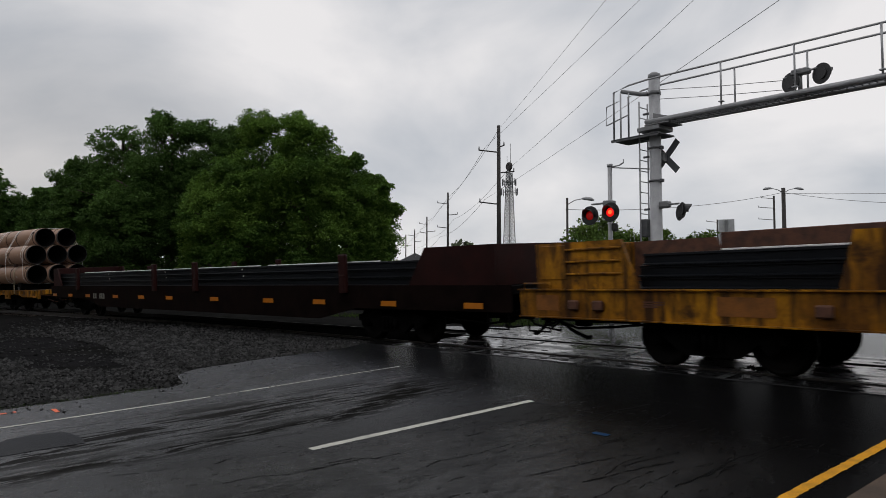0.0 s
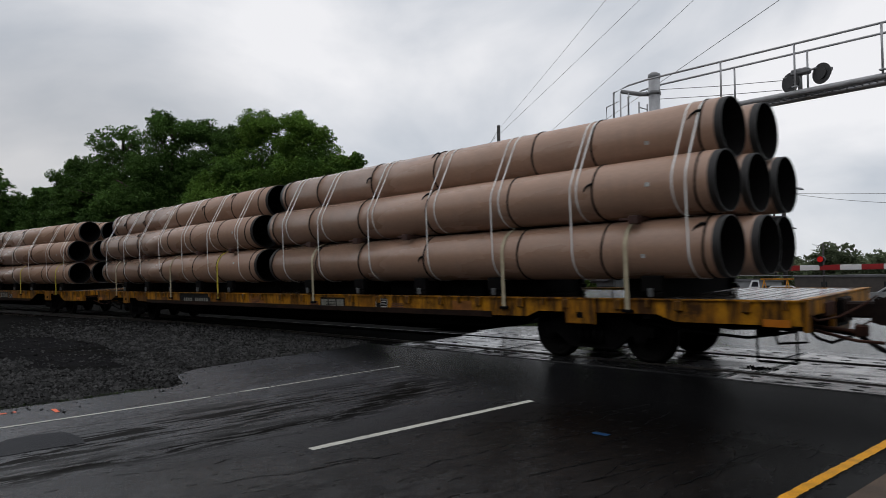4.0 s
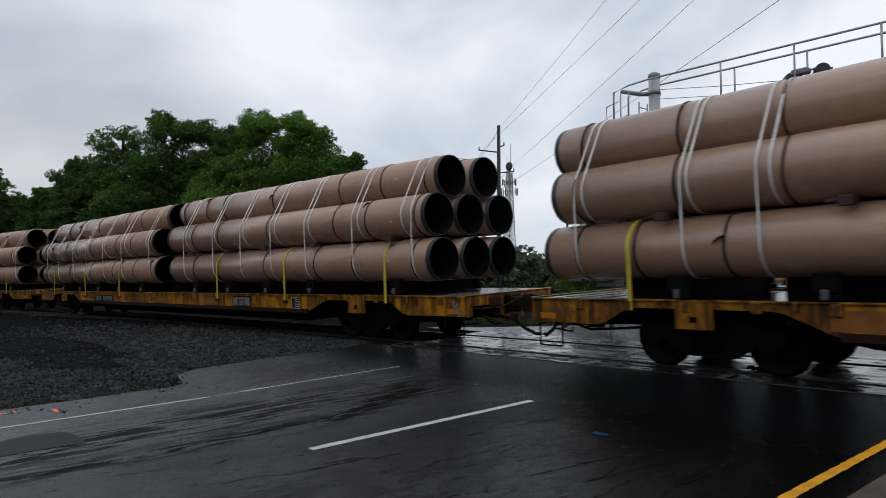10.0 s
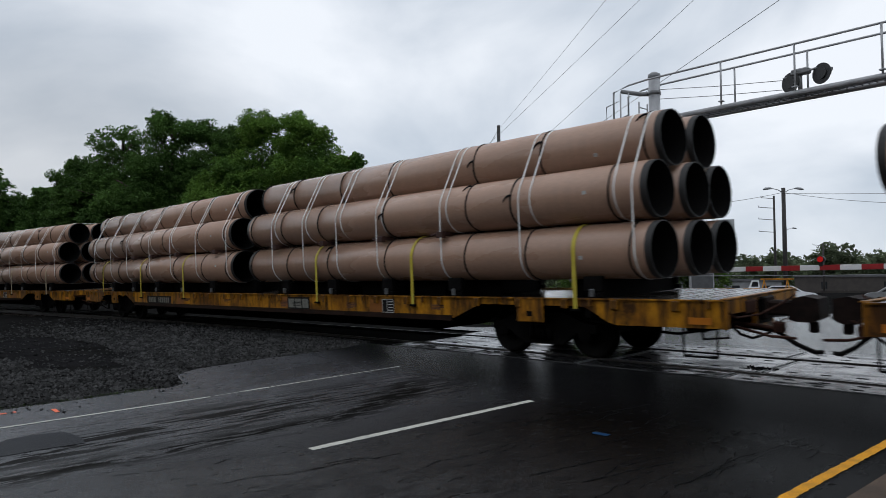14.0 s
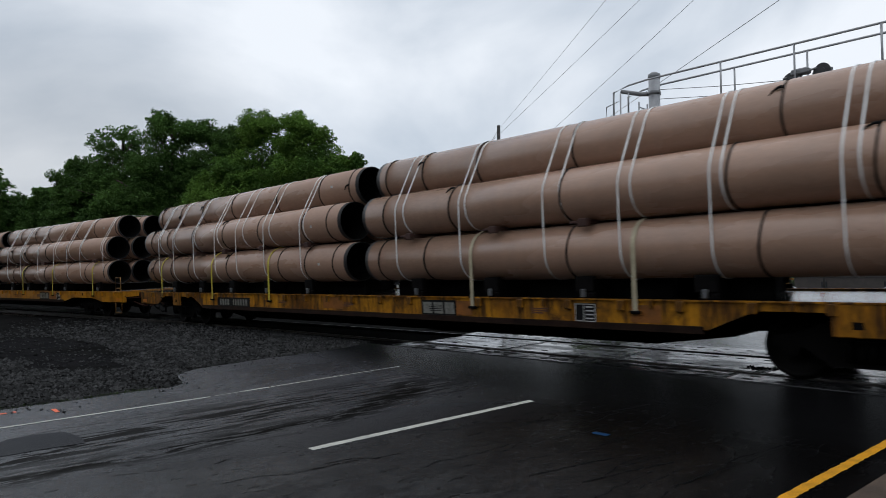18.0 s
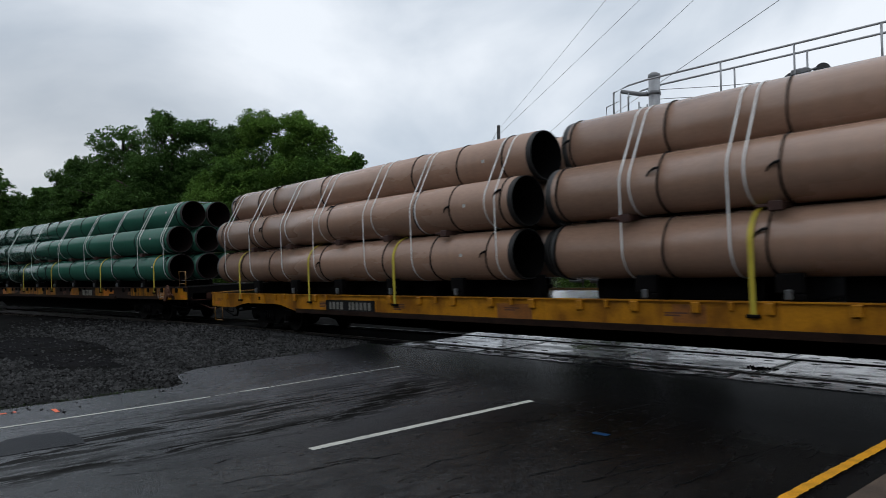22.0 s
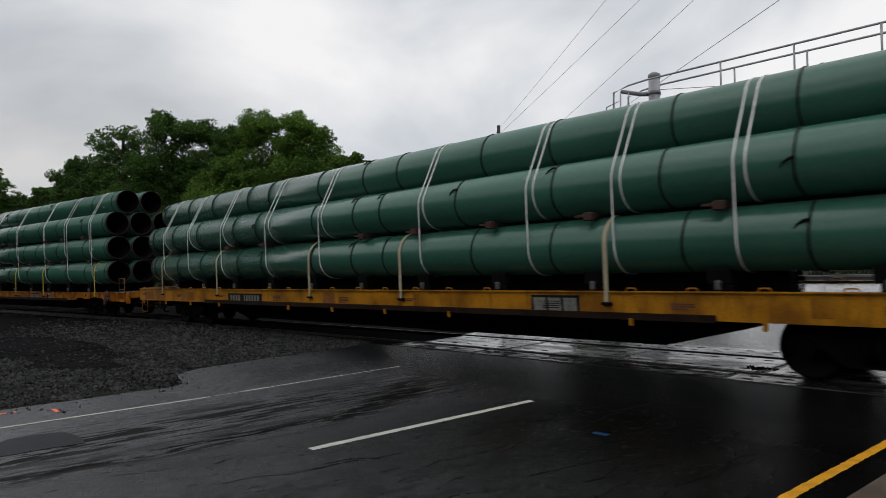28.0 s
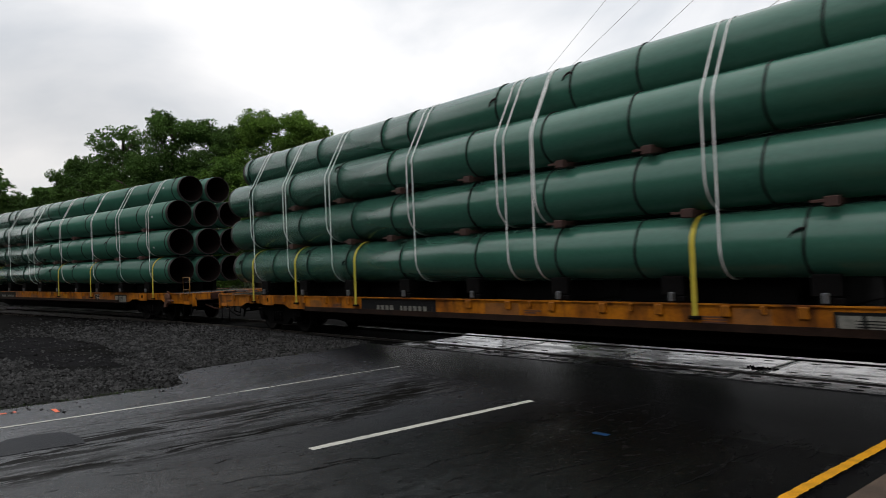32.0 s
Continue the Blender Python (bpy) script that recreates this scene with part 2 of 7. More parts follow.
    ballast_ground=mat("gravel_ground", (0.012, 0.0118, 0.0116), 0.9, var=0.5, scale=1.2, fine=22, bump=0.9, spec=0.003),
    concrete=mat("wet_concrete_panel", (0.11, 0.11, 0.116), 0.14, var=0.55, scale=1.3, fine=30, bump=0.04, obj=0.12, spec=0.35),
    concrete_dark=mat("stained_concrete_panel", (0.02, 0.02, 0.021), 0.2, var=0.5, scale=1.2, fine=30, bump=0.05, obj=0.15, spec=0.055),
    kerb=mat("brown_concrete", (0.085, 0.06, 0.044), 0.8, spec=0.2, var=0.35, scale=5, fine=70, bump=0.4),
    paint_white=mat("road_paint_white", (0.42, 0.41, 0.36), 0.55, var=0.25, scale=8, fine=60),
    paint_yellow=mat("road_paint_yellow", (0.56, 0.25, 0.006), 0.65, spec=0.2, var=0.3, scale=8, fine=60),
    paint_orange=mat("orange_mark", (0.75, 0.13, 0.05), 0.7, var=0.2, scale=8, fine=60),
    paint_blue=mat("blue_mark", (0.006, 0.035, 0.09), 0.7, spec=0.04, var=0.3, scale=8, fine=60),
    sign_back=mat("bare_sign_metal", (0.4, 0.41, 0.42), 0.5, metal=0.2, var=0.15, scale=4, fine=40, bump=0.03),
    car_white=mat("white_car_paint", (0.75, 0.76, 0.78), 0.25, var=0.05, bump=0),
    glass_dark=mat("dark_glazing", (0.02, 0.022, 0.025), 0.08, var=0.1, bump=0),
    wall_pale=mat("pale_wall", (0.55, 0.54, 0.52), 0.8, var=0.12, scale=1, fine=20),
    shed_brown=mat("dull_brown_cladding", (0.05, 0.042, 0.037), 0.8, var=0.3, scale=1, fine=20),
    deck_dark=mat("oily_deck_plate", (0.012, 0.011, 0.0105), 0.6, var=0.4, scale=2, fine=30, spec=0.1),
    roof_grey=mat("grey_roof", (0.09, 0.09, 0.095), 0.7, var=0.2, scale=1, fine=20),
)


for key in ("leaf", "leaf_dark", "leaf_young", "far_leaf"):
    leafy(M[key])
puddled(M["concrete"], 2.2, 0.14, 0.42)
puddled(M["concrete_dark"], 2.6, 0.0, 0.10)
streaked(M["yellow"], (0.03, 0.012, 0.006), 0.92, 0.45, 0.61)
streaked(M["yellow_new"], (0.09, 0.032, 0.008), 0.7, 0.54, 0.72)
streaked(M["orange"], (0.04, 0.013, 0.006), 0.85, 0.5, 0.68)
streaked(M["pipe_brown"], (0.24, 0.165, 0.125), 0.5, 0.5, 0.75, 0.5)


def asphalt():
    """Wet asphalt: dull grey film, dark tarry streaks along the lanes, smoother where water stands."""
    m = mat("wet_asphalt", (0.0125, 0.013, 0.0145), 0.4, var=0.3, scale=0.7, fine=110, bump=0.24, dark=(0.0085, 0.0088, 0.0097), spec=0.4)
    nt = m.node_tree
    b = nt.nodes["Principled BSDF"]
    tc = nt.nodes.new("ShaderNodeTexCoord")

    def streaks(scale, sx, sy, lo, hi, dist):
        mp = nt.nodes.new("ShaderNodeMapping")
        mp.inputs["Scale"].default_value = (sx, sy, 1.0)
        nt.links.new(tc.outputs["Object"], mp.inputs[0])
        n = nt.nodes.new("ShaderNodeTexNoise")
        n.inputs["Scale"].default_value, n.inputs["Detail"].default_value, n.inputs["Distortion"].default_value = scale, 8, dist
        n.inputs["Roughness"].default_value = 0.65
        nt.links.new(mp.outputs[0], n.inputs["Vector"])
        r = nt.nodes.new("ShaderNodeMapRange")
        r.interpolation_type = "SMOOTHSTEP"
        r.inputs[1].default_value, r.inputs[2].default_value = lo, hi
        nt.links.new(n.outputs["Fac"], r.inputs[0])
        return r.outputs[0]

    def math2(op, a, c):
        k = nt.nodes.new("ShaderNodeMath")
        k.operation = op
        for i, v in enumerate((a, c)):
            if isinstance(v, (int, float)):
                k.inputs[i].default_value = v
            else:
                nt.links.new(v, k.inputs[i])
        return k.outputs[0]

    sep = nt.nodes.new("ShaderNodeSeparateXYZ")
    nt.links.new(tc.outputs["Object"], sep.inputs[0])
    def fade(value, lo, hi):
        r = nt.nodes.new("ShaderNodeMapRange")
        r.interpolation_type = "SMOOTHSTEP"
        r.inputs[1].default_value, r.inputs[2].default_value, r.inputs[3].default_value, r.inputs[4].default_value = lo, hi, 1.0, 0.0
        nt.links.new(value, r.inputs[0])
        return r.outputs[0]

    # the worn wheel path of the outer lane: a tarry core that drifts across the lane, and finer streaks beside it
    bend = math2("MAXIMUM", math2("SUBTRACT", sep.outputs[1], 4.2), 0)
    core_x = math2("SUBTRACT", -6.72, math2("MULTIPLY", bend, 0.5))
    off = math2("ABSOLUTE", math2("SUBTRACT", sep.outputs[0], core_x), 0)
    core = fade(math2("SUBTRACT", off, math2("MULTIPLY", bend, 0.14)), 0.02, 0.5)
    side = fade(math2("ABSOLUTE", math2("ADD", sep.outputs[0], 7.75), 0), 0.35, 1.3)
    fine_st = streaks(3.0, 3.2, 0.36, 0.49, 0.55, 0.5)
    broad = streaks(4.2, 2.0, 0.42, 0.44, 0.52, 0.8)
    pits = streaks(9.0, 1.6, 0.7, 0.60, 0.655, 0.4)
    film = streaks(0.45, 1.0, 0.5, 0.42, 0.62, 0.4)
    # the newer, smoother strip by the crossing, blackened further for the mirrored train
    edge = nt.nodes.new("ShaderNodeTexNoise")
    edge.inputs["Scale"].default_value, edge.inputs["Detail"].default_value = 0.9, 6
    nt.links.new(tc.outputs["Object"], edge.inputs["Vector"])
    newer_shade = nt.nodes.new("ShaderNodeMapRange")
    newer_shade.interpolation_type = "SMOOTHSTEP"
    newer_shade.inputs[1].default_value, newer_shade.inputs[2].default_value = 5.8, 7.2
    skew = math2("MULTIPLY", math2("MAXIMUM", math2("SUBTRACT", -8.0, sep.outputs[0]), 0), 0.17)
    nt.links.new(math2("ADD", math2("SUBTRACT", sep.outputs[1], skew), math2("MULTIPLY", edge.outputs["Fac"], 0.25)), newer_shade.inputs[0])
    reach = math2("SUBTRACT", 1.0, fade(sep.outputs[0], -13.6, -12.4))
    fresh_shade = math2("MULTIPLY", newer_shade.outputs[0], reach)
    old = math2("SUBTRACT", 1.0, fresh_shade)
    lane = math2("MAXIMUM", math2("MULTIPLY", core, broad), math2("MULTIPLY", math2("MULTIPLY", side, fine_st), 0.95))
    tar = math2("MULTIPLY", math2("MAXIMUM", lane, math2("MULTIPLY", pits, 0.8)), old)
    src = b.inputs["Base Color"].links[0].from_socket
    # base colour paler left for mirrored sky, darker right for the mirrored train
    mirror_tone = nt.nodes.new("ShaderNodeMapRange")
    mirror_tone.interpolation_type = "SMOOTHSTEP"
    mirror_tone.inputs[1].default_value, mirror_tone.inputs[2].default_value, mirror_tone.inputs[3].default_value, mirror_tone.inputs[4].default_value = -8.6, -4.6, 4.2, 0.16
    nt.links.new(sep.outputs[0], mirror_tone.inputs[0])
    mirror_toned = nt.nodes.new("ShaderNodeVectorMath")
    mirror_toned.operation = "SCALE"
    nt.links.new(src, mirror_toned.inputs[0])
    nt.links.new(mirror_tone.outputs[0], mirror_toned.inputs["Scale"])
    # pale specks painted into the base colour as glints between the streaks
    glint = streaks(16.0, 1.5, 0.5, 0.56, 0.64, 0.3)
    worn = nt.nodes.new("ShaderNodeVectorMath")
    worn.operation = "SCALE"
    nt.links.new(mirror_toned.outputs[0], worn.inputs[0])
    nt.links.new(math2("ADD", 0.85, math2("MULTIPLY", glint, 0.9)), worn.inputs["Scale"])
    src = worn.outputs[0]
    # near-black base colour: new surface and the train's dark reflection together
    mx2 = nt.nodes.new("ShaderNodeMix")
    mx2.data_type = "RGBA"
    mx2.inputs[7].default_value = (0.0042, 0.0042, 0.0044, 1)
    nt.links.new(math2("MULTIPLY", fresh_shade, 0.85), mx2.inputs[0])
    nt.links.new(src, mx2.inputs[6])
    mx = nt.nodes.new("ShaderNodeMix")
    mx.data_type = "RGBA"
    mx.inputs[7].default_value = (0.0065, 0.006, 0.0055, 1)
    nt.links.new(tar, mx.inputs[0])
    nt.links.new(mx2.outputs[2], mx.inputs[6])
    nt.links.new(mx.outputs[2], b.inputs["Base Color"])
    rr = nt.nodes.new("ShaderNodeMapRange")
    rr.inputs[3].default_value, rr.inputs[4].default_value = 0.30, 0.18
    nt.links.new(math2("MAXIMUM", film, fresh_shade), rr.inputs[0])
    pool = math2("MULTIPLY", math2("MULTIPLY", fade(sep.outputs[1], 0.7, 2.5), fade(sep.outputs[0], -6.0, -4.2)), math2("ADD", 0.35, math2("MULTIPLY", film, 0.65)))
    # a rain film over the middle of the inner lane
    sheen = math2("MULTIPLY", math2("MULTIPLY", fade(sep.outputs[1], 2.6, 6.4), fade(math2("ABSOLUTE", math2("ADD", sep.outputs[0], 4.2), 0), 1.1, 2.0)), math2("ADD", 0.25, math2("MULTIPLY", film, 0.55)))
    sheen = math2("MULTIPLY", sheen, math2("ADD", 0.45, math2("MULTIPLY", streaks(6.5, 1.3, 0.7, 0.40, 0.60, 0.7), 1.15)))
    nt.links.new(math2("SUBTRACT", math2("ADD", math2("ADD", rr.outputs[0], math2("MULTIPLY", sheen, -0.05)), math2("MULTIPLY", tar, 0.25)), math2("MULTIPLY", pool, 0.1)), b.inputs["Roughness"])
    wet = nt.nodes.new("ShaderNodeMapRange")
    wet.interpolation_type = "SMOOTHSTEP"
    wet.inputs[1].default_value, wet.inputs[2].default_value, wet.inputs[3].default_value, wet.inputs[4].default_value = -8.4, -3.6, 1.5, 0.24
    nt.links.new(sep.outputs[0], wet.inputs[0])
    gloss = math2("MULTIPLY", wet.outputs[0], math2("ADD", 0.14, math2("MULTIPLY", fade(sep.outputs[1], 3.6, 7.4), 1.1)))
    # the far street lies under a film of water
    beyond = math2("MULTIPLY", math2("SUBTRACT", 1.0, fade(sep.outputs[1], 10.8, 12.2)), 0.3)
    nt.links.new(math2("MULTIPLY", math2("SUBTRACT", math2("ADD", math2("ADD", beyond, math2("MULTIPLY", sheen, 0.19)), math2("ADD", math2("MULTIPLY", gloss, 0.07), math2("MULTIPLY", pool, 0.22))), math2("MULTIPLY", fresh_shade, math2("MULTIPLY", gloss, 0.045))), math2("SUBTRACT", 1.0, math2("MULTIPLY", tar, 0.97))), b.inputs["Specular IOR Level"])
    return m


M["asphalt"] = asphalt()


# ---------------- mesh helpers ----------------
def put(bm, name, material, smooth=False):
    me = bpy.data.meshes.new(name)
    bm.normal_update()
    bm.to_mesh(me)
    bm.free()
    for x in (material if isinstance(material, (list, tuple)) else [material]):
        me.materials.append(x)
    if smooth:
        me.polygons.foreach_set("use_smooth", [True] * len(me.polygons))
    return me


def part(name, bm, material, parent=None, label="", smooth=False):
    """Links a bmesh, or a mesh that is shared, as ONE object under its thing or part."""
    me = bm if isinstance(bm, bpy.types.Mesh) else put(bm, name, material, smooth)
    ob = new(name, me)
    if parent is not None:
        ob.parent = parent
    if label:
        ob["label"] = label
    return ob


def box(bm, x0, x1, y0, y1, z0, z1, bevel=0.0, mi=0):
    v = [bm.verts.new((x, y, z)) for x in (x0, x1) for y in (y0, y1) for z in (z0, z1)]
    q = [(0, 1, 3, 2), (4, 6, 7, 5), (0, 4, 5, 1), (2, 3, 7, 6), (0, 2, 6, 4), (1, 5, 7, 3)]
    fs = [bm.faces.new([v[i] for i in f]) for f in q]
    for f in fs:
        f.material_index = mi
    if bevel:
        es = {e for f in fs for e in f.edges}
        r = bmesh.ops.bevel(bm, geom=list(es), offset=bevel, segments=1, affect="EDGES")
        for f in r["faces"]:
            f.material_index = mi
    return fs


def tube(bm, pts, r, n=8, cap=True, mi=0):
    """A round bar through points; r is one radius or one for each point."""
    pts = [Vector(p) for p in pts]
    rs = r if isinstance(r, (list, tuple)) else [r] * len(pts)
    rings = []
    for i, p in enumerate(pts):
        a = pts[max(0, i - 1)]
        c = pts[min(len(pts) - 1, i + 1)]
        d = (c - a).normalized()
        u = d.cross(Vector((0, 0, 1)) if abs(d.z) < 0.9 else Vector((1, 0, 0))).normalized()
        w = d.cross(u)
        rings.append([bm.verts.new(p + rs[i] * (math.cos(2 * math.pi * k / n) * u + math.sin(2 * math.pi * k / n) * w)) for k in range(n)])
    for a, c in zip(rings, rings[1:]):
        for k in range(n):
            f = bm.faces.new((a[k], a[(k + 1) % n], c[(k + 1) % n], c[k]))
            f.smooth, f.material_index = True, mi
    if cap:
        for ring in (rings[0][::-1], rings[-1]):
            bm.faces.new(ring).material_index = mi


def prism(bm, outline, y0, y1, mi=0):
    """Extrudes an outline in x and z from y0 to y1."""
    a = [bm.verts.new((x, y0, z)) for x, z in outline]
    b = [bm.verts.new((x, y1, z)) for x, z in outline]
    n = len(a)
    fs = [bm.faces.new(a), bm.faces.new(b[::-1])]
    for i in range(n):
        fs.append(bm.faces.new((a[(i + 1) % n], a[i], b[i], b[(i + 1) % n])))
    for f in fs:
        f.material_index = mi
    return fs


# ---------------- the track: a canted curve, straight beyond it ----------------
R0, LEAN = 231.59, 0.0595
RC = R0 + 1.44
CY = 9.0 - R0
RAIL_Z = 0.446 + 0.75 * math.sin(LEAN)
S_LO, S_HI = -110.0, 45.0


def track(S, off=0.0):
    """The place on the rail plane at arc S, off metres away from the curve's inside, and the heading."""
    c = min(max(S, S_LO), S_HI)
    a = c / R0
    r = RC + off * math.cos(LEAN)
    p = Vector((r * math.sin(a), CY + r * math.cos(a), RAIL_Z + off * math.sin(LEAN)))
    d = Vector((math.cos(a), -math.sin(a), 0))
    return p + d * (S - c), d


def advance(t):
    return 8.30365 * (t - 16) + 0.001085 * (t - 16) ** 2


def car_pose(s_mid, t, half=10.06):
    """The pose of a car whose two trucks ride on the curve: x forward, y away from the road's near side, z up."""
    S = s_mid + advance(t)
    a, _ = track(S - half)
    b, _ = track(S + half)
    d = (b - a).normalized()
    m = Matrix.Translation((a + b) / 2) @ Matrix.Rotation(math.atan2(d.y, d.x), 4, "Z") @ Matrix.Rotation(LEAN, 4, "X")
    return m


ROW_TIMES = [i * 0.25 for i in range(129)]
MOVING = []          # (thing, s of its car's middle, pose in the car's space)


def rides(ob, s_mid, local=None):
    MOVING.append((ob, s_mid, local or Matrix()))
    ob.matrix_world = car_pose(s_mid, 0) @ (local or Matrix())
    return ob


# ---------------- ground, road and crossing ----------------
def ground_z(x, y):
    """The land: it climbs to the crossing and lies level with the far rail beyond it."""
    if y < 8.6:
        return 0.046 * max(y, -30)
    if y < 12.2:
        return 0.396 + (y - 8.6) * 0.052
    return 0.583 - min(0.18, (y - 12.2) * 0.02)


def frange(a, b, n):
    return [a + (b - a) * i / n for i in range(n + 1)]


def sheet(name, rows, dz, material):
    """A sheet over the land: rows of (y, x from, x to, cells), each row with the same number of cells."""
    bm = bmesh.new()
    g = [[bm.verts.new((x, y, ground_z(x, y) + dz)) for x in frange(a, b, n)] for y, a, b, n in rows]
    for r, q in zip(g, g[1:]):
        for i in range(len(r) - 1):
            bm.faces.new((r[i], r[i + 1], q[i + 1], q[i])).smooth = True
    return put(bm, name, material)


VERGE = ((-30, -10.4), (1.3, -10.4), (2.0, -10.42), (2.8, -10.46), (3.6, -10.44), (3.86, -10.75), (4.0, -11.55), (4.3, -11.95), (4.8, -12.18), (6.05, -12.32), (7.83, -12.55), (9.0, -13.2))


def road_edge(y):
    """The ragged left edge of the asphalt, which opens into an apron before the crossing."""
    y = min(max(y, VERGE[0][0]), VERGE[-1][0])
    for (a, p), (b, q) in zip(VERGE, VERGE[1:]):
        if y <= b:
            e = p + (q - p) * (y - a) / (b - a)
            break
    return e + 0.10 * noise.noise(Vector((y * 0.9, 3.1, 0))) + 0.05 * noise.noise(Vector((y * 3.7, 8.2, 0)))


def build_ground():
    xs = [-2500, -900, -400, -200, -120] + frange(-100, 40, 70) + [80, 200, 600, 2500]
    ys = [-2500, -600, -150, -60] + frange(-30, 60, 120) + [80, 120, 250, 600, 1200, 2500]
    bm = bmesh.new()

    def gz(x, y):
        z = ground_z(x, y) - 0.035
        if x < -10 and y < 8.6:
            z += 0.035 * noise.noise(Vector((x * 0.5, y * 0.5, 1.7)))
        return z
    g = [[bm.verts.new((x, y, gz(x, y))) for y in ys] for x in xs]
    for i in range(len(xs) - 1):
        for j in range(len(ys) - 1):
            bm.faces.new((g[i][j], g[i + 1][j], g[i + 1][j + 1], g[i][j + 1])).smooth = True
    tagged(part("ground", bm, M["ballast_ground"]), "dark wet gravel ground beside the railway", "ground", kind="structure")
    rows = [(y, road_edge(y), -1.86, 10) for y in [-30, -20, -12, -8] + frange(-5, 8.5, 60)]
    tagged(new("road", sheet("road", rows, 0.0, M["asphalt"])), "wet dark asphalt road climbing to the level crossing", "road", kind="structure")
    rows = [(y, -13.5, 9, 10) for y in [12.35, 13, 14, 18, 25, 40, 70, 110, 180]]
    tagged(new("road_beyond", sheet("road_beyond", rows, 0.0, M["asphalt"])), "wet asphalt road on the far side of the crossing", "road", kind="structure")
    bm = bmesh.new()
    box(bm, -1.84, 2.2, -30, 8.2, -0.1, 0.03)
    for v in bm.verts:
        v.co.z += ground_z(0, v.co.y)
    tagged(part("kerb", bm, M["kerb"]), "worn brown concrete edge strip beside the road", "kerb", kind="structure")


build_ground()


def marking(name, x0, x1, y0, y1, material, label, holes=0.0, cat="road marking", drift=0.0):
    """A painted stripe along the road, 4 mm above it, with ragged edges and worn gaps."""
    bm = bmesh.new()
    rng = random.Random(name + str(x0) + str(y0))
    n = max(2, int(abs(y1 - y0) / 0.025))
    prev = None
    for i in range(n + 1):
        y = y0 + (y1 - y0) * i / n
        if rng.random() < holes:
            prev = None
            continue
        slide = drift * (y - y0)
        a = x0 + slide + rng.uniform(-0.006, 0.006)
        b = x1 + slide + rng.uniform(-0.006, 0.006)
        cur = (bm.verts.new((a, y, ground_z(a, y) + 0.004)), bm.verts.new((b, y, ground_z(b, y) + 0.004)))
        if prev:
            bm.faces.new((prev[0], prev[1], cur[1], cur[0]))
        prev = cur
    return tagged(part(name, bm, material), label, cat, kind="structure")


def build_markings():
    marking("lane_line", -5.757, -5.653, 3.20, 6.16, M["paint_white"], "white painted dash between the two lanes")
    marking("lane_line", -5.775, -5.645, -8.9, -5.9, M["paint_white"], "white painted dash between the two lanes")
    for x, a, b, w, k, gaps in ((-9.15, -6, 3.62, 0.034, 0.0, 0), (-9.16, 3.68, 4.1, 0.014, -0.06, 0), (-9.19, 4.1, 4.5, 0.034, -0.06, 0), (-9.215, 4.5, 6.9, 0.019, -0.06, 0)):
        marking("edge_line", x - w, x + w, a, b, M["paint_white"], "worn white painted edge line of the road", gaps, drift=k)
    marking("centre_line", -2.192, -2.106, -8, 7.6, M["paint_yellow"], "yellow painted line beside the kerb strip")
    marking("utility_mark", -10.15, -10.07, 1.2, 1.58, M["paint_orange"], "sprayed orange utility mark on the road edge", 0.25)
    marking("utility_mark", -9.97, -9.90, 1.1, 1.38, M["paint_orange"], "sprayed orange utility mark on the road edge", 0.3)
    marking("utility_mark", -9.93, -9.66, 1.88, 1.935, M["paint_orange"], "sprayed orange utility mark on the road edge")
    marking("blue_mark", -4.2, -4.03, 5.36, 5.44, M["paint_blue"], "small sprayed blue mark on the asphalt", 0.04)
    # a rectangular repair in the near lane
    bm = bmesh.new()
    pts = [(-7.66, 0.88), (-8.1, 0.96), (-8.42, 1.2), (-8.44, 1.5), (-8.34, 1.72), (-7.95, 1.78), (-7.62, 1.76), (-7.66, 1.4)]
    lo = [bm.verts.new((x, y, ground_z(x, y) - 0.02)) for x, y in pts]
    hi = [bm.verts.new((x, y, ground_z(x, y) + 0.005)) for x, y in pts]
    bm.faces.new(hi)
    for i in range(len(pts)):
        k = (i + 1) % len(pts)
        bm.faces.new((lo[i], lo[k], hi[k], hi[i]))
    tagged(part("asphalt_patch", bm, M["fresh_asphalt"]), "smooth dark rectangular asphalt repair", "road patch", kind="structure")
    # cracks: thin meandering ribbons of black filler
    rng = random.Random(5)
    bm = bmesh.new()
    lines = [(-5.0, 4.5, 1.7), (-4.05, 4.2, 0.8), (-2.7, 4.9, 1.5), (-3.35, 4.7, 0.7), (-3.9, 5.6, 1.0), (-4.5, 3.6, 1.3), (-3.0, 3.4, 1.4), (-5.3, 2.2, 1.2), (-4.2, 2.0, 0.9), (-6.2, 1.6, 1.1), (-8.6, 2.6, 0.5), (-8.1, 4.4, 0.6)]
    for k in range(26):
        lines.append((rng.uniform(-9.0, -2.4), rng.uniform(1.0, 6.6), rng.uniform(0.15, 0.6)))
    for k in range(34):
        lines.append((rng.uniform(-5.4, -2.4), rng.uniform(1.2, 6.0), rng.uniform(0.2, 0.9)))
    for x, y, l in lines:
        a = math.pi / 2 + rng.uniform(-0.3, 0.3)
        prev = None
        w = rng.uniform(0.004, 0.008)
        for i in range(int(l / 0.04)):
            q = Vector((-math.sin(a), math.cos(a))) * w * rng.uniform(0.2, 1.3)
            cur = [bm.verts.new((x + s * q.x, y + s * q.y, ground_z(x, y) + 0.003)) for s in (-1, 1)]
            if prev and rng.random() > 0.15:
                bm.faces.new((prev[0], prev[1], cur[1], cur[0]))
            prev = cur
            a += rng.uniform(-0.3, 0.3) - (a - math.pi / 2) * 0.3
            x += math.cos(a) * 0.04
            y += math.sin(a) * 0.04
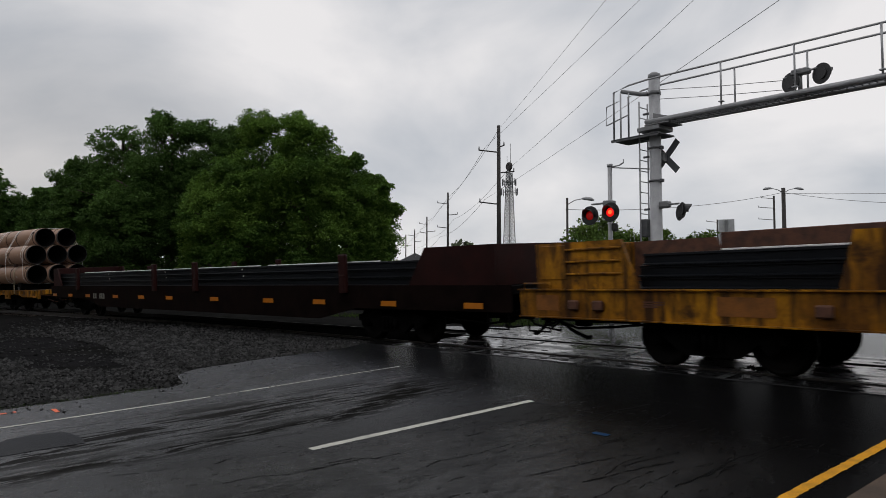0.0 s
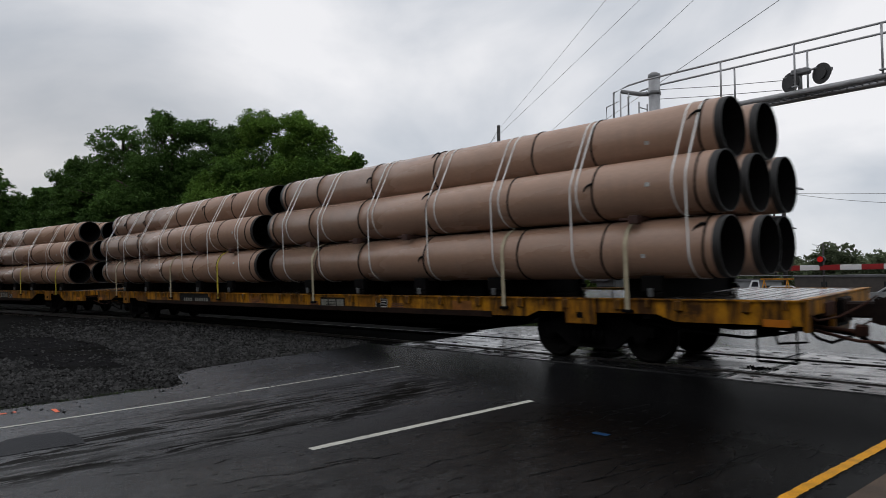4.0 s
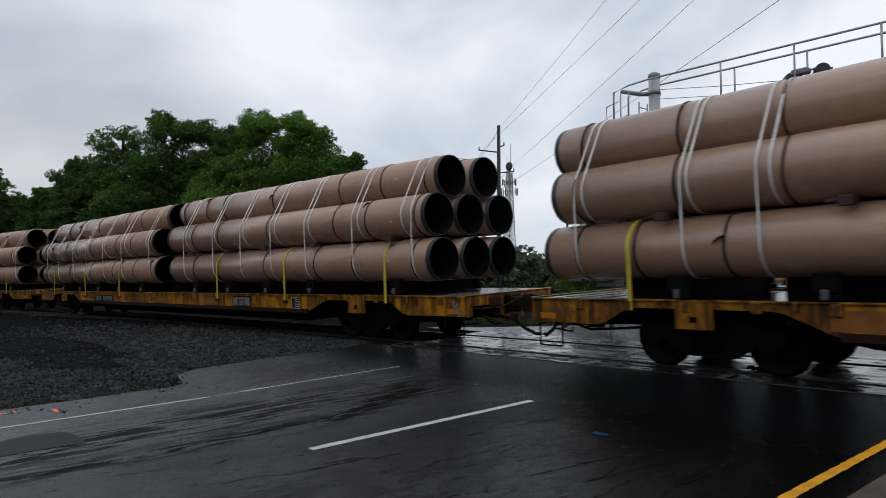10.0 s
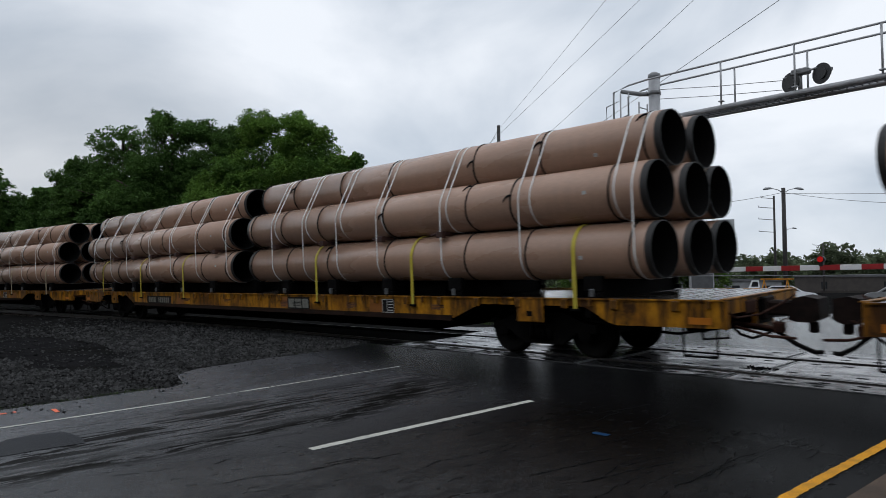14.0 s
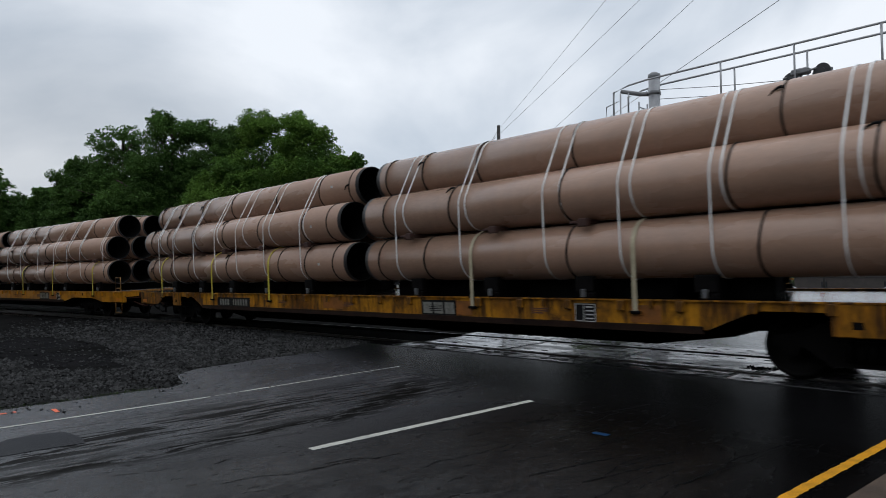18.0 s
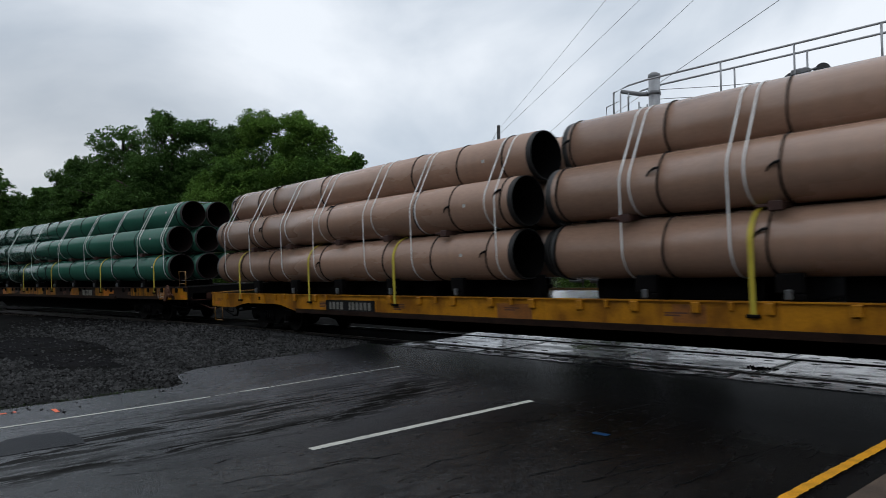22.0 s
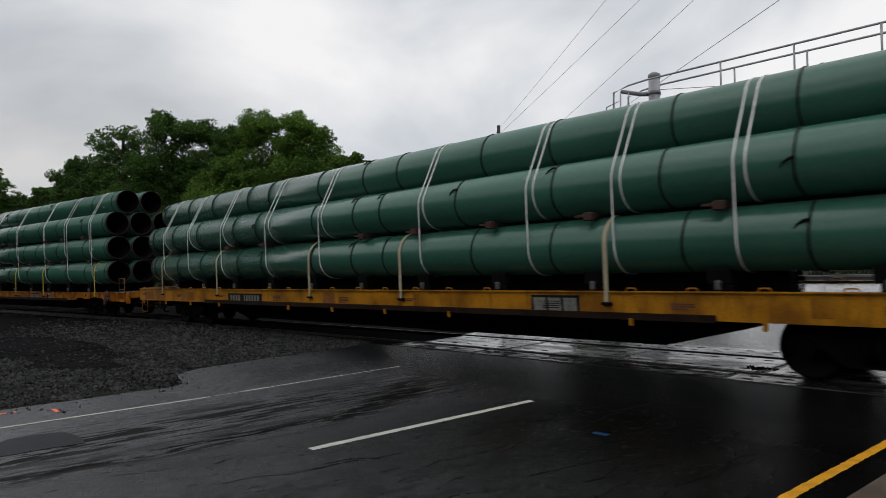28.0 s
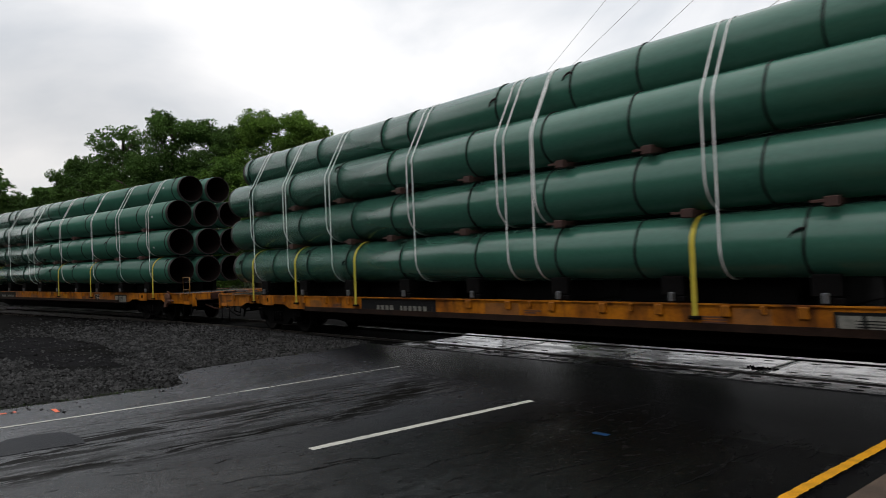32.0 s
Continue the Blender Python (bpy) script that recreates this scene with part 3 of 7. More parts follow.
    # long open cracks in the inner lane
    for pts in (((-2.78, 4.6), (-2.8, 5.1), (-2.83, 5.45), (-2.77, 5.8), (-2.7, 6.5)), ((-3.72, 4.0), (-3.63, 4.5), (-3.55, 4.85)), ((-3.33, 4.15), (-3.25, 4.6), (-3.13, 5.1)), ((-5.2, 3.0), (-5.16, 3.3), (-5.02, 3.42), (-4.98, 3.7)), ((-4.75, 5.9), (-4.6, 6.5), (-4.55, 6.9))):
        prev = None
        for (xa, ya), (xb, yb) in zip(pts, pts[1:]):
            for i in range(12):
                x, y = xa + (xb - xa) * i / 12 + rng.uniform(-0.008, 0.008), ya + (yb - ya) * i / 12
                w = rng.uniform(0.002, 0.011)
                cur = [bm.verts.new((x + q * w, y, ground_z(x, y) + 0.003)) for q in (-1, 1)]
                if prev:
                    bm.faces.new((prev[0], prev[1], cur[1], cur[0]))
                prev = cur
    # the cracked seam before the newer strip
    prev = None
    for i in range(150):
        x = -8.6 + i * 0.042
        y = 7.05 + 0.05 * noise.noise(Vector((x * 2.0, 0, 0))) + 0.02 * noise.noise(Vector((x * 9.0, 0, 3)))
        w = rng.uniform(0.001, 0.006)
        cur = [bm.verts.new((x, y + s * w, ground_z(x, y) + 0.003)) for s in (-1, 1)]
        if prev and rng.random() > 0.2:
            bm.faces.new((prev[0], cur[0], cur[1], prev[1]))
        prev = cur
    tagged(part("cracks", bm, M["crack"]), "thin black cracks across the wet asphalt", "cracks", kind="stuff")


build_markings()


def pebble(bm, p, r, rng):
    """A broken stone of eight faces."""
    v = [bm.verts.new(p + Vector(d) * r * rng.uniform(0.55, 1.15)) for d in ((1, 0, 0), (0, 1, 0), (-1, 0, 0), (0, -1, 0), (0, 0, 0.75), (0, 0, -0.5))]
    for i in range(4):
        bm.faces.new((v[i], v[(i + 1) % 4], v[4]))
        bm.faces.new((v[(i + 1) % 4], v[i], v[5]))


def build_gravel():
    """Coarse stone on the verge and ballast under the track."""
    rng = random.Random(11)
    bm = bmesh.new()
    n = 0
    while n < 25000:
        y = rng.uniform(0.4, 8.9)
        e = road_edge(y)
        x = e - 0.02 - abs(rng.gauss(0, 1)) * (6.5 if y > 3 else 5.0)
        if x < -34:
            continue
        # the smooth dark puddled patch stays nearly bare
        if ((x + 18.4) / 4.9) ** 2 + ((y - 3.45) / 1.15) ** 2 < 0.9 + 0.5 * noise.noise(Vector((x * 0.7, y * 1.6, 2.0))) and rng.random() < 0.9:
            continue
        far = -x - 10
        r = (0.012 + 0.019 * rng.random() + 0.028 * rng.random() ** 5) * (1 + far * 0.03)
        pebble(bm, Vector((x, y, ground_z(x, y) - 0.025 + r * 0.3)), r, rng)
        n += 1
    for k in range(70):
        y = rng.uniform(0.8, 6.8)
        x = road_edge(y) + abs(rng.gauss(0, 0.5))
        r = rng.uniform(0.01, 0.03)
        pebble(bm, Vector((x, y, ground_z(x, y) + r * 0.3)), r, rng)
    tagged(part("gravel", bm, M["gravel"]), "coarse wet crushed stone along the road's verge", "gravel", kind="stuff")
    bm = bmesh.new()
    for k in range(9000):
        S = -13.6 - abs(rng.gauss(0, 1)) * 17 if rng.random() < 0.93 else rng.uniform(8, 30)
        off = rng.uniform(-2.6, 2.4)
        p, d = track(S, off)
        drop = max(0, abs(off) - 1.5) * 0.28
        r = rng.uniform(0.025, 0.06)
        pebble(bm, p + Vector((0, 0, -0.17 - drop)), r, rng)
    tagged(part("ballast", bm, M["ballast"]), "dark wet ballast stones under the railway track", "ballast", kind="stuff")
    # the bed that the ballast lies on
    bm = bmesh.new()
    rings = []
    for i in range(-45, 40):
        if -5 <= i <= 2:
            continue
        row = []
        for off, z in ((-3.4, -0.55), (-1.7, -0.2), (1.7, -0.2), (3.4, -0.55)):
            p, d = track(i * 2.8, off)
            row.append(bm.verts.new(p + Vector((0, 0, z))))
        rings.append((i, row))
    for (i, a), (j, b) in zip(rings, rings[1:]):
        if j == i + 1:
            for k in range(3):
                bm.faces.new((a[k], b[k], b[k + 1], a[k + 1]))
    tagged(part("ballast_bed", bm, M["ballast_ground"]), "dark ballast bed of the railway", "track bed", kind="structure")
    # tufts at the verge
    bm = bmesh.new()
    for k in range(420):
        y = rng.choice((rng.gauss(2.85, 0.2), rng.gauss(2.85, 0.25), rng.gauss(1.9, 0.3), rng.uniform(1, 8)))
        x = road_edge(y) - abs(rng.gauss(0, 0.07))
        h = rng.uniform(0.015, 0.05)
        a = rng.uniform(0, math.pi)
        q = Vector((math.cos(a), math.sin(a), 0)) * 0.006
        p = Vector((x, y, ground_z(x, y) - 0.03))
        t = p + Vector((rng.uniform(-0.02, 0.02), rng.uniform(-0.02, 0.02), h + 0.02))
        bm.faces.new([bm.verts.new(c) for c in (p - q, p + q, t)])
    tagged(part("verge_grass", bm, M["grass"]), "sparse low grass at the asphalt edge", "grass", kind="stuff")
    bm = bmesh.new()
    pts = []
    for k in range(40):
        an = 2 * math.pi * k / 40
        q = 1 + 0.16 * noise.noise(Vector((math.cos(an) * 1.6, math.sin(an) * 1.6, 4.0))) + 0.10 * noise.noise(Vector((math.cos(an) * 5, math.sin(an) * 5, 9.0)))
        pts.append((-18.6 + 5.0 * q * math.cos(an), 3.45 + 1.15 * q * math.sin(an) + 0.02 * math.cos(an)))
    bm.faces.new([bm.verts.new((x, y, ground_z(x, y) - 0.027)) for x, y in pts])
    tagged(part("wet_patch", bm, M["cinder"]), "dark matte patch of fine cinder on the verge", "ground patch", kind="structure")
    # green strip behind the track
    bm = bmesh.new()
    for k in range(2600):
        x = rng.uniform(-24, -14)
        y = track(x * 1.0, 0)[0].y + rng.uniform(4.4, 9)
        h = rng.uniform(0.06, 0.22)
        a = rng.uniform(0, math.pi)
        q = Vector((math.cos(a), math.sin(a), 0)) * 0.02
        p = Vector((x, y, ground_z(x, y) - 0.06))
        t = p + Vector((rng.uniform(-0.06, 0.06), rng.uniform(-0.06, 0.06), h))
        bm.faces.new([bm.verts.new(c) for c in (p - q, p + q, t)])
    tagged(part("trackside_grass", bm, M["grass"]), "rough green grass behind the railway track", "grass", kind="stuff")


build_gravel()


def build_track():
    prof = [(-0.036, 0), (-0.036, -0.035), (-0.009, -0.05), (-0.009, -0.14), (-0.07, -0.165), (0.07, -0.165), (0.009, -0.14), (0.009, -0.05), (0.036, -0.035), (0.036, 0)]
    for off in (-0.75, 0.75):
        bm = bmesh.new()
        rings = []
        for i in range(-70, 45):
            p, d = track(i * 2.0, off)
            n = Vector((-d.y, d.x, 0))
            rings.append([bm.verts.new(p + n * a + Vector((0, 0, b))) for a, b in prof])
        for a, b in zip(rings, rings[1:]):
            for k in range(len(prof)):
                bm.faces.new((a[k], b[k], b[(k + 1) % len(prof)], a[(k + 1) % len(prof)]))
        tagged(part("rail", bm, M["steel_rail"]), "worn steel running rail of the curved railway track", "rail", kind="structure")
    bm = bmesh.new()
    box(bm, -0.115, 0.115, -1.3, 1.3, -0.33, -0.167, 0.012)
    me = put(bm, "sleeper", M["wood"])
    for i in range(-84, 60):
        S = i * 0.53
        if -13.4 < S < 7.4:
            continue
        p, d = track(S)
        ob = new("sleeper", me)
        ob.matrix_world = Matrix.Translation(p) @ Matrix.Rotation(math.atan2(d.y, d.x), 4, "Z") @ Matrix.Rotation(LEAN, 4, "X")
        tagged(ob, "dark creosoted timber sleeper in the ballast", "sleeper", "sleepers of the track", "structure")


build_track()


def panel_mesh(length, y0, y1, rows, slab="concrete"):
    """A concrete crossing panel: chamfered slab, steel edge angles, black discs as the shade of lag-bolt recesses."""
    bm = bmesh.new()
    h = length / 2 - 0.012
    box(bm, -h, h, y0, y1, -0.2, -0.012, 0.012)
    for x0, x1 in ((-h, -h + 0.05), (h - 0.05, h)):
        box(bm, x0 + 0.004, x1, y0 + 0.02, y1 - 0.02, -0.03, -0.0095, mi=2)
    # no holes are cut: flat black discs carry the shade of the recesses
    for yy in rows:
        for k in range(5):
            x = -h + 0.32 + k * (2 * h - 0.64) / 4
            w, d = 0.085, 0.03
            vs = [bm.verts.new((x + w * math.cos(a), yy + d * math.sin(a), -0.0085)) for a in [math.pi * 2 * i / 10 for i in range(10)]]
            bm.faces.new(vs).material_index = 1
    return put(bm, "panel", [M[slab], M["rope"], M["galv" if slab == "concrete" else "galv_dull"]])


def build_panels():
    L = 2.44
    kinds = (("field_panel", panel_mesh(L, -1.36, -0.83, (-1.22, -0.98), "concrete_dark")), ("gauge_panel", panel_mesh(L, -0.63, 0.63, (-0.42, 0.42))),
             ("field_panel", panel_mesh(L, 0.83, 1.52, (1.02, 1.30))))
    strip = bmesh.new()
    for a, b in ((-0.83, -0.79), (0.79, 0.83)):
        box(strip, -L / 2, L / 2, a, b, -0.2, -0.02)
    for a, b in ((-0.712, -0.63), (0.63, 0.712)):
        box(strip, -L / 2, L / 2, a, b, -0.2, -0.055)
    strip_me = put(strip, "flangeway_strip", M["rope"])
    base = new("crossing_surface")
    tagged(base, "wet concrete panel crossing surface between the rails", "crossing", kind="structure")
    for i in range(1, 8):
        S = -4.9 - L / 2 - 2 * L + (i - 1) * L
        p, d = track(S)
        m = Matrix.Translation(p) @ Matrix.Rotation(math.atan2(d.y, d.x), 4, "Z") @ Matrix.Rotation(LEAN, 4, "X")
        for nm, me in kinds:
            ob = part(nm, me, None, base)
            ob.matrix_world = m @ pose(0.25 if nm == "gauge_panel" else 0, 0, 0)
        ob = part("flangeway_strip", strip_me, None, base)
        ob.matrix_world = m
    # asphalt shoulder between the road and the panels
    bm = bmesh.new()
    prev = None
    for i in range(0, 44):
        S = -14.2 + i * 0.5
        p, d = track(S, -1.375)
        q = Vector((p.x, min(p.y - 0.05, 8.5), 0))
        q.z = ground_z(q.x, q.y) - 0.0015
        cur = (bm.verts.new(q), bm.verts.new(p + Vector((0, 0, -0.02))))
        if prev:
            bm.faces.new((prev[0], cur[0], cur[1], prev[1])).smooth = True
        prev = cur
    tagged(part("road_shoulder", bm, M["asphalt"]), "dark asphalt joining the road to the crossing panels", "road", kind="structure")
    bm = bmesh.new()
    prev = None
    for i in range(0, 44):
        S = -14.2 + i * 0.5
        p, d = track(S, 1.54)
        q = Vector((p.x, 12.4, 0))
        q.z = ground_z(q.x, q.y) + 0.002
        cur = (bm.verts.new(p + Vector((0, 0, -0.02))), bm.verts.new(q))
        if prev:
            bm.faces.new((prev[0], cur[0], cur[1], prev[1])).smooth = True
        prev = cur
    tagged(part("road_shoulder", bm, M["asphalt"]), "wet asphalt joining the far road to the crossing panels", "road", kind="structure")


build_panels()


def debris(x, y, z):
    """A flattened lump of mud and bark on the crossing."""
    bm = bmesh.new()
    rng = random.Random(77)
    for k in range(60):
        pebble(bm, Vector((x + rng.gauss(0, 0.11), y + rng.gauss(0, 0.05), z + rng.uniform(0.0, 0.012))), rng.uniform(0.018, 0.04), rng)
    tagged(part("debris", bm, M["crack"]), "dark lump of mud and bark on the crossing", "debris", kind="stuff")


debris(-4.79, 10.08, 0.455)


# ---------------- railway cars ----------------
DECK, HALF_W, HALF_L = 1.17, 1.37, 13.45
PITCH_Y, PIPE_R = 0.93, 0.457
# loads: full rows of three, height of the lowest row, step between rows, step to the two pipes on top
LOADS = {"low": (2, 1.795, 0.943, 0.83), "raised": (2, 1.875, 0.95, 0.86), "high": (3, 1.78, 0.962, 0.86)}
TRUCK_X, TRUCK_REAR = 10.06, -9.72


def pipe_mesh(length, coat, end, bore, r=PIPE_R, n=32, bare=0.17):
    """A hollow pipe: coated barrel, bare cut-back ends, bore coloured as dark as its shade."""
    bm = bmesh.new()
    xs = [-length / 2, -length / 2 + bare, -length / 2 + bare + 0.002, length / 2 - bare - 0.002, length / 2 - bare, length / 2]
    rad = [r - 0.006, r - 0.006, r, r, r - 0.006, r - 0.006]
    ring = lambda x, q: [bm.verts.new((x, q * math.cos(2 * math.pi * k / n), q * math.sin(2 * math.pi * k / n))) for k in range(n)]
    outer = [ring(x, q) for x, q in zip(xs, rad)]
    ri = r - 0.022
    inner = [ring(x, ri) for x in (xs[0], xs[-1])]
    for j in range(5):
        for k in range(n):
            f = bm.faces.new((outer[j][k], outer[j][(k + 1) % n], outer[j + 1][(k + 1) % n], outer[j + 1][k]))
            f.smooth, f.material_index = True, 0 if 1 <= j <= 3 else 1
    for k in range(n):
        k1 = (k + 1) % n
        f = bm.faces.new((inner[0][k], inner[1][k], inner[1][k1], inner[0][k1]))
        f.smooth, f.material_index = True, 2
        bm.faces.new((outer[0][k], inner[0][k], inner[0][k1], outer[0][k1])).material_index = 1
        bm.faces.new((outer[5][k], outer[5][k1], inner[1][k1], inner[1][k])).material_index = 1
    bmesh.ops.recalc_face_normals(bm, faces=bm.faces[:])
    return put(bm, "pipe", [coat, end, bore])


def ring_mesh(r=PIPE_R, w=0.016, n=28):
    """A rope ring round a pipe with a knot and a loose end."""
    bm = bmesh.new()
    pr = [(-w, 0.0), (-w * 0.7, 0.016), (w * 0.7, 0.016), (w, 0.0)]
    rings = [[bm.verts.new((x + 0.012 * math.sin(3 * a), (r + q) * math.cos(a), (r + q) * math.sin(a))) for x, q in pr] for a in [2 * math.pi * k / n for k in range(n)]]
    for k in range(n):
        a, b = rings[k], rings[(k + 1) % n]
        for j in range(3):
            bm.faces.new((a[j], a[j + 1], b[j + 1], b[j])).smooth = True
    return put(bm, "spacer_rope", M["rope"])


def knot_mesh(r=PIPE_R):
    bm = bmesh.new()
    a = math.radians(158)
    y, z = (r + 0.02) * math.cos(a), (r + 0.02) * math.sin(a)
    tube(bm, [(0, y, z), (-0.05, y - 0.02, z - 0.01), (-0.13, y - 0.012, z - 0.05), (-0.17, y - 0.005, z - 0.11)], [0.022, 0.02, 0.014, 0.01], 6)
    return put(bm, "rope_end", M["rope"])


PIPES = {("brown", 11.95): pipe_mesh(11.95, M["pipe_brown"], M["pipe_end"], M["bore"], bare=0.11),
         **{("green", l): pipe_mesh(l, M["pipe_green"], M["pipe_rust"], M["bore_rust_shade"], bare=0.12) for l in (23.75, 23.8, 23.9)}}
RING, KNOT = ring_mesh(), knot_mesh()
bm = bmesh.new()
box(bm, -0.035, 0.035, -0.004, 0.004, -0.03, 0.03)
STICKER = put(bm, "label", M["white"])


def stack(load):
    """Pipe centres, y and z: full rows of three and two pipes nested on top."""
    rows, z0, dz, top = LOADS[load]
    c = [((k - 1) * PITCH_Y, z0 + j * dz) for j in range(rows) for k in range(3)]
    return c + [((k - 0.5) * PITCH_Y, z0 + (rows - 1) * dz + top) for k in range(2)]


def hull(points):
    p = sorted(set(points))

    def half(seq):
        h = []
        for q in seq:
            while len(h) > 1 and (h[-1][0] - h[-2][0]) * (q[1] - h[-2][1]) - (h[-1][1] - h[-2][1]) * (q[0] - h[-2][0]) <= 0:
                h.pop()
            h.append(q)
        return h
    return half(p)[:-1] + half(p[::-1])[:-1]


def ribbon(path, w, th, closed, name, material):
    """A flat strap of width w along x that follows a path in y and z."""
    bm = bmesh.new()
    n = len(path)
    rows = []
    for i, (y, z) in enumerate(path):
        a = path[(i - 1) % n] if closed or i else path[0]
        b = path[(i + 1) % n] if closed or i < n - 1 else path[-1]
        d = Vector((b[0] - a[0], b[1] - a[1])).normalized()
        o = Vector((d.y, -d.x)) * th
        rows.append([bm.verts.new(c) for c in ((-w / 2, y, z), (-w / 2, y + o.x, z + o.y), (w / 2, y + o.x, z + o.y), (w / 2, y, z))])
    for i in range(n if closed else n - 1):
        a, b = rows[i], rows[(i + 1) % n]
        for j in range(4):
            bm.faces.new((a[j], a[(j + 1) % 4], b[(j + 1) % 4], b[j]))
    bmesh.ops.recalc_face_normals(bm, faces=bm.faces[:])
    return put(bm, name, material)


def band_mesh(centres):
    pts = [(round(y + (PIPE_R + 0.004) * math.cos(a), 4), round(z + (PIPE_R + 0.004) * math.sin(a), 4)) for y, z in centres for a in [2 * math.pi * k / 40 for k in range(40)]]
    return ribbon(hull(pts), 0.025, 0.008, True, "load_strap", M["strap_white"])


STRAPS = {r: band_mesh(stack(r)) for r in LOADS}
STRAPS_UP = {r: band_mesh(stack(r)[3:]) for r in LOADS}      # round all but the bottom row


def tie_mesh(load, deck, colour="strap_yellow"):
    z0 = LOADS[load][1]
    arc = [(-PITCH_Y + (PIPE_R + 0.012) * math.cos(a), z0 + (PIPE_R + 0.012) * math.sin(a)) for a in [math.radians(d) for d in range(96, 185, 8)]]
    return ribbon(arc + [(-HALF_W - 0.03, deck + 0.05), (-HALF_W - 0.035, deck - 0.17)], 0.075, 0.008, False, "tie_down_strap", M[colour])


# how far each car's sill and deck lie below or above the common height
# where each car ends behind
REAR = {1: -12.8, 2: -12.8, 3: -12.85, 4: -13.0, 5: -12.85, 6: -12.8, 7: -11.95, 8: -13.2, 9: -12.8, 10: -12.8}
DROP = {1: -0.11, 2: -0.12, 3: -0.12, 4: -0.12, 5: -0.12, 6: -0.12, 7: 0.04, 8: 0.0, 9: -0.16, 10: -0.16}
TIE = {(r, d): tie_mesh(r, DECK + d) for r, d in (("low", -0.11), ("low", -0.12), ("raised", 0.04), ("raised", 0.0), ("high", -0.16))}
TIE_PALE = {k: tie_mesh(k[0], DECK + k[1], "strap_pale") for k in TIE}
bm = bmesh.new()
box(bm, -0.09, 0.09, -HALF_W - 0.07, -HALF_W - 0.004, DECK - 0.21, DECK - 0.165, 0.01)
WINCH = put(bm, "winch", M["black"])


def pocket_mesh(mt):
    bm = bmesh.new()
    box(bm, -0.06, 0.06, -0.05, 0.0, -0.15, 0.0, 0.01)
    return put(bm, "stake_pocket", mt)


def lug_mesh(mt):
    bm = bmesh.new()
    tube(bm, [(-0.09, 0, 0), (-0.06, -0.01, 0.045), (0.06, -0.01, 0.045), (0.09, 0, 0)], 0.013, 6)
    return put(bm, "tie_lug", mt)


def small_lug_mesh(mt):
    bm = bmesh.new()
    box(bm, -0.028, 0.028, -0.05, 0.0, -0.11, 0.0, 0.006)
    return put(bm, "tie_lug", mt)


def bolster_end_mesh(mt, deep=0.42):
    """The yellow end plate of the body bolster, its jacking hole a black block."""
    bm = bmesh.new()
    box(bm, -0.29, 0.29, -HALF_W - 0.028, -HALF_W + 0.02, DECK - deep, DECK - 0.02, 0.012)
    # a raised black block paints the shade of the jacking hole
    box(bm, -0.06, 0.06, -HALF_W - 0.031, -HALF_W - 0.02, DECK - deep + 0.1, DECK - deep + 0.19, mi=1)
    return put(bm, "bolster_end", [mt, M["black"]])


SMALL_LUG = {k: small_lug_mesh(M[k]) for k in ("yellow", "yellow_new", "black", "orange")}
BOLSTER_END = {"yellow": bolster_end_mesh(M["yellow"]), "yellow_new": bolster_end_mesh(M["yellow_new"], 0.27), "orange": bolster_end_mesh(M["orange"], 0.27)}
POCKET = {k: pocket_mesh(M[k]) for k in ("yellow", "yellow_new", "black", "orange")}
LUG = lug_mesh(M["yellow_new"])


def sill_mesh(style, mt, rear):
    """The side sill: a deep channel, cut away over the trucks, with a top flange; rear: where it ends behind."""
    top = DECK
    L = HALF_L
    if style == "arched":
        o = [(-L, top), (-L, 0.77), (-11.75, 0.76), (-11.6, 0.80), (-11.2, 1.02), (-11.05, 1.04), (-8.95, 1.04), (-8.8, 1.01), (-8.2, 0.76), (0, 0.74)]
    elif style == "swept":
        o = [(-L, top), (-L, 0.77), (-11.9, 0.76), (-11.6, 0.78), (-11.2, 0.86), (-10.8, 0.90), (-9.3, 0.905), (-8.9, 0.88), (-8.5, 0.80), (-8.2, 0.75), (0, 0.74)]
    elif style == "slim":
        o = [(-L, top), (-L, 0.84), (-11.7, 0.84), (-11.4, 0.94), (-9.2, 0.94), (-8.95, 0.84), (0, 0.82)]
    else:
        o = [(-L, top), (-L, 0.76), (-7.0, 0.77), (0, 0.76)]
    front = [(-x, z) for x, z in o[::-1] if x]
    k = TRUCK_X + TRUCK_REAR
    back = [(max(x + k, rear) if x > -L else rear, z) for x, z in o]
    o = back + front
    low = {"arched": 0.735, "swept": 0.735, "slim": 0.835}.get(style, 0.775)
    lower = [(x, z) for x, z in o if z < top]
    pieces = []
    for s in (-1, 1):
        y0, y1 = s * HALF_W, s * (HALF_W - 0.03)
        # one web built of strips that share their edges
        bm = bmesh.new()
        cols = [[bm.verts.new((x, y, h)) for y in (y0, y1) for h in (z, top)] for x, z in lower]
        for p, q in zip(cols, cols[1:]):
            for i, j in ((0, 1), (1, 3), (3, 2), (2, 0)):
                bm.faces.new((p[i], p[j], q[j], q[i]))
        bmesh.ops.recalc_face_normals(bm, faces=bm.faces[:])
        pieces.append(("side_sill", put(bm, "side_sill", mt)))
        for nm, half, za, zb, out in (("top_flange", L, top - 0.018, top + 0.004, 0.035), ("bottom_flange", 8.15, low - 0.03, low + 0.075, 0.022)):
            bm = bmesh.new()
            box(bm, rear if half == L else -half + k, half, min(y0, y0 + s * out), max(y0, y0 + s * out), za, zb)
            pieces.append((nm, put(bm, nm, M["sill_rust"] if half < L else mt)))
    return pieces


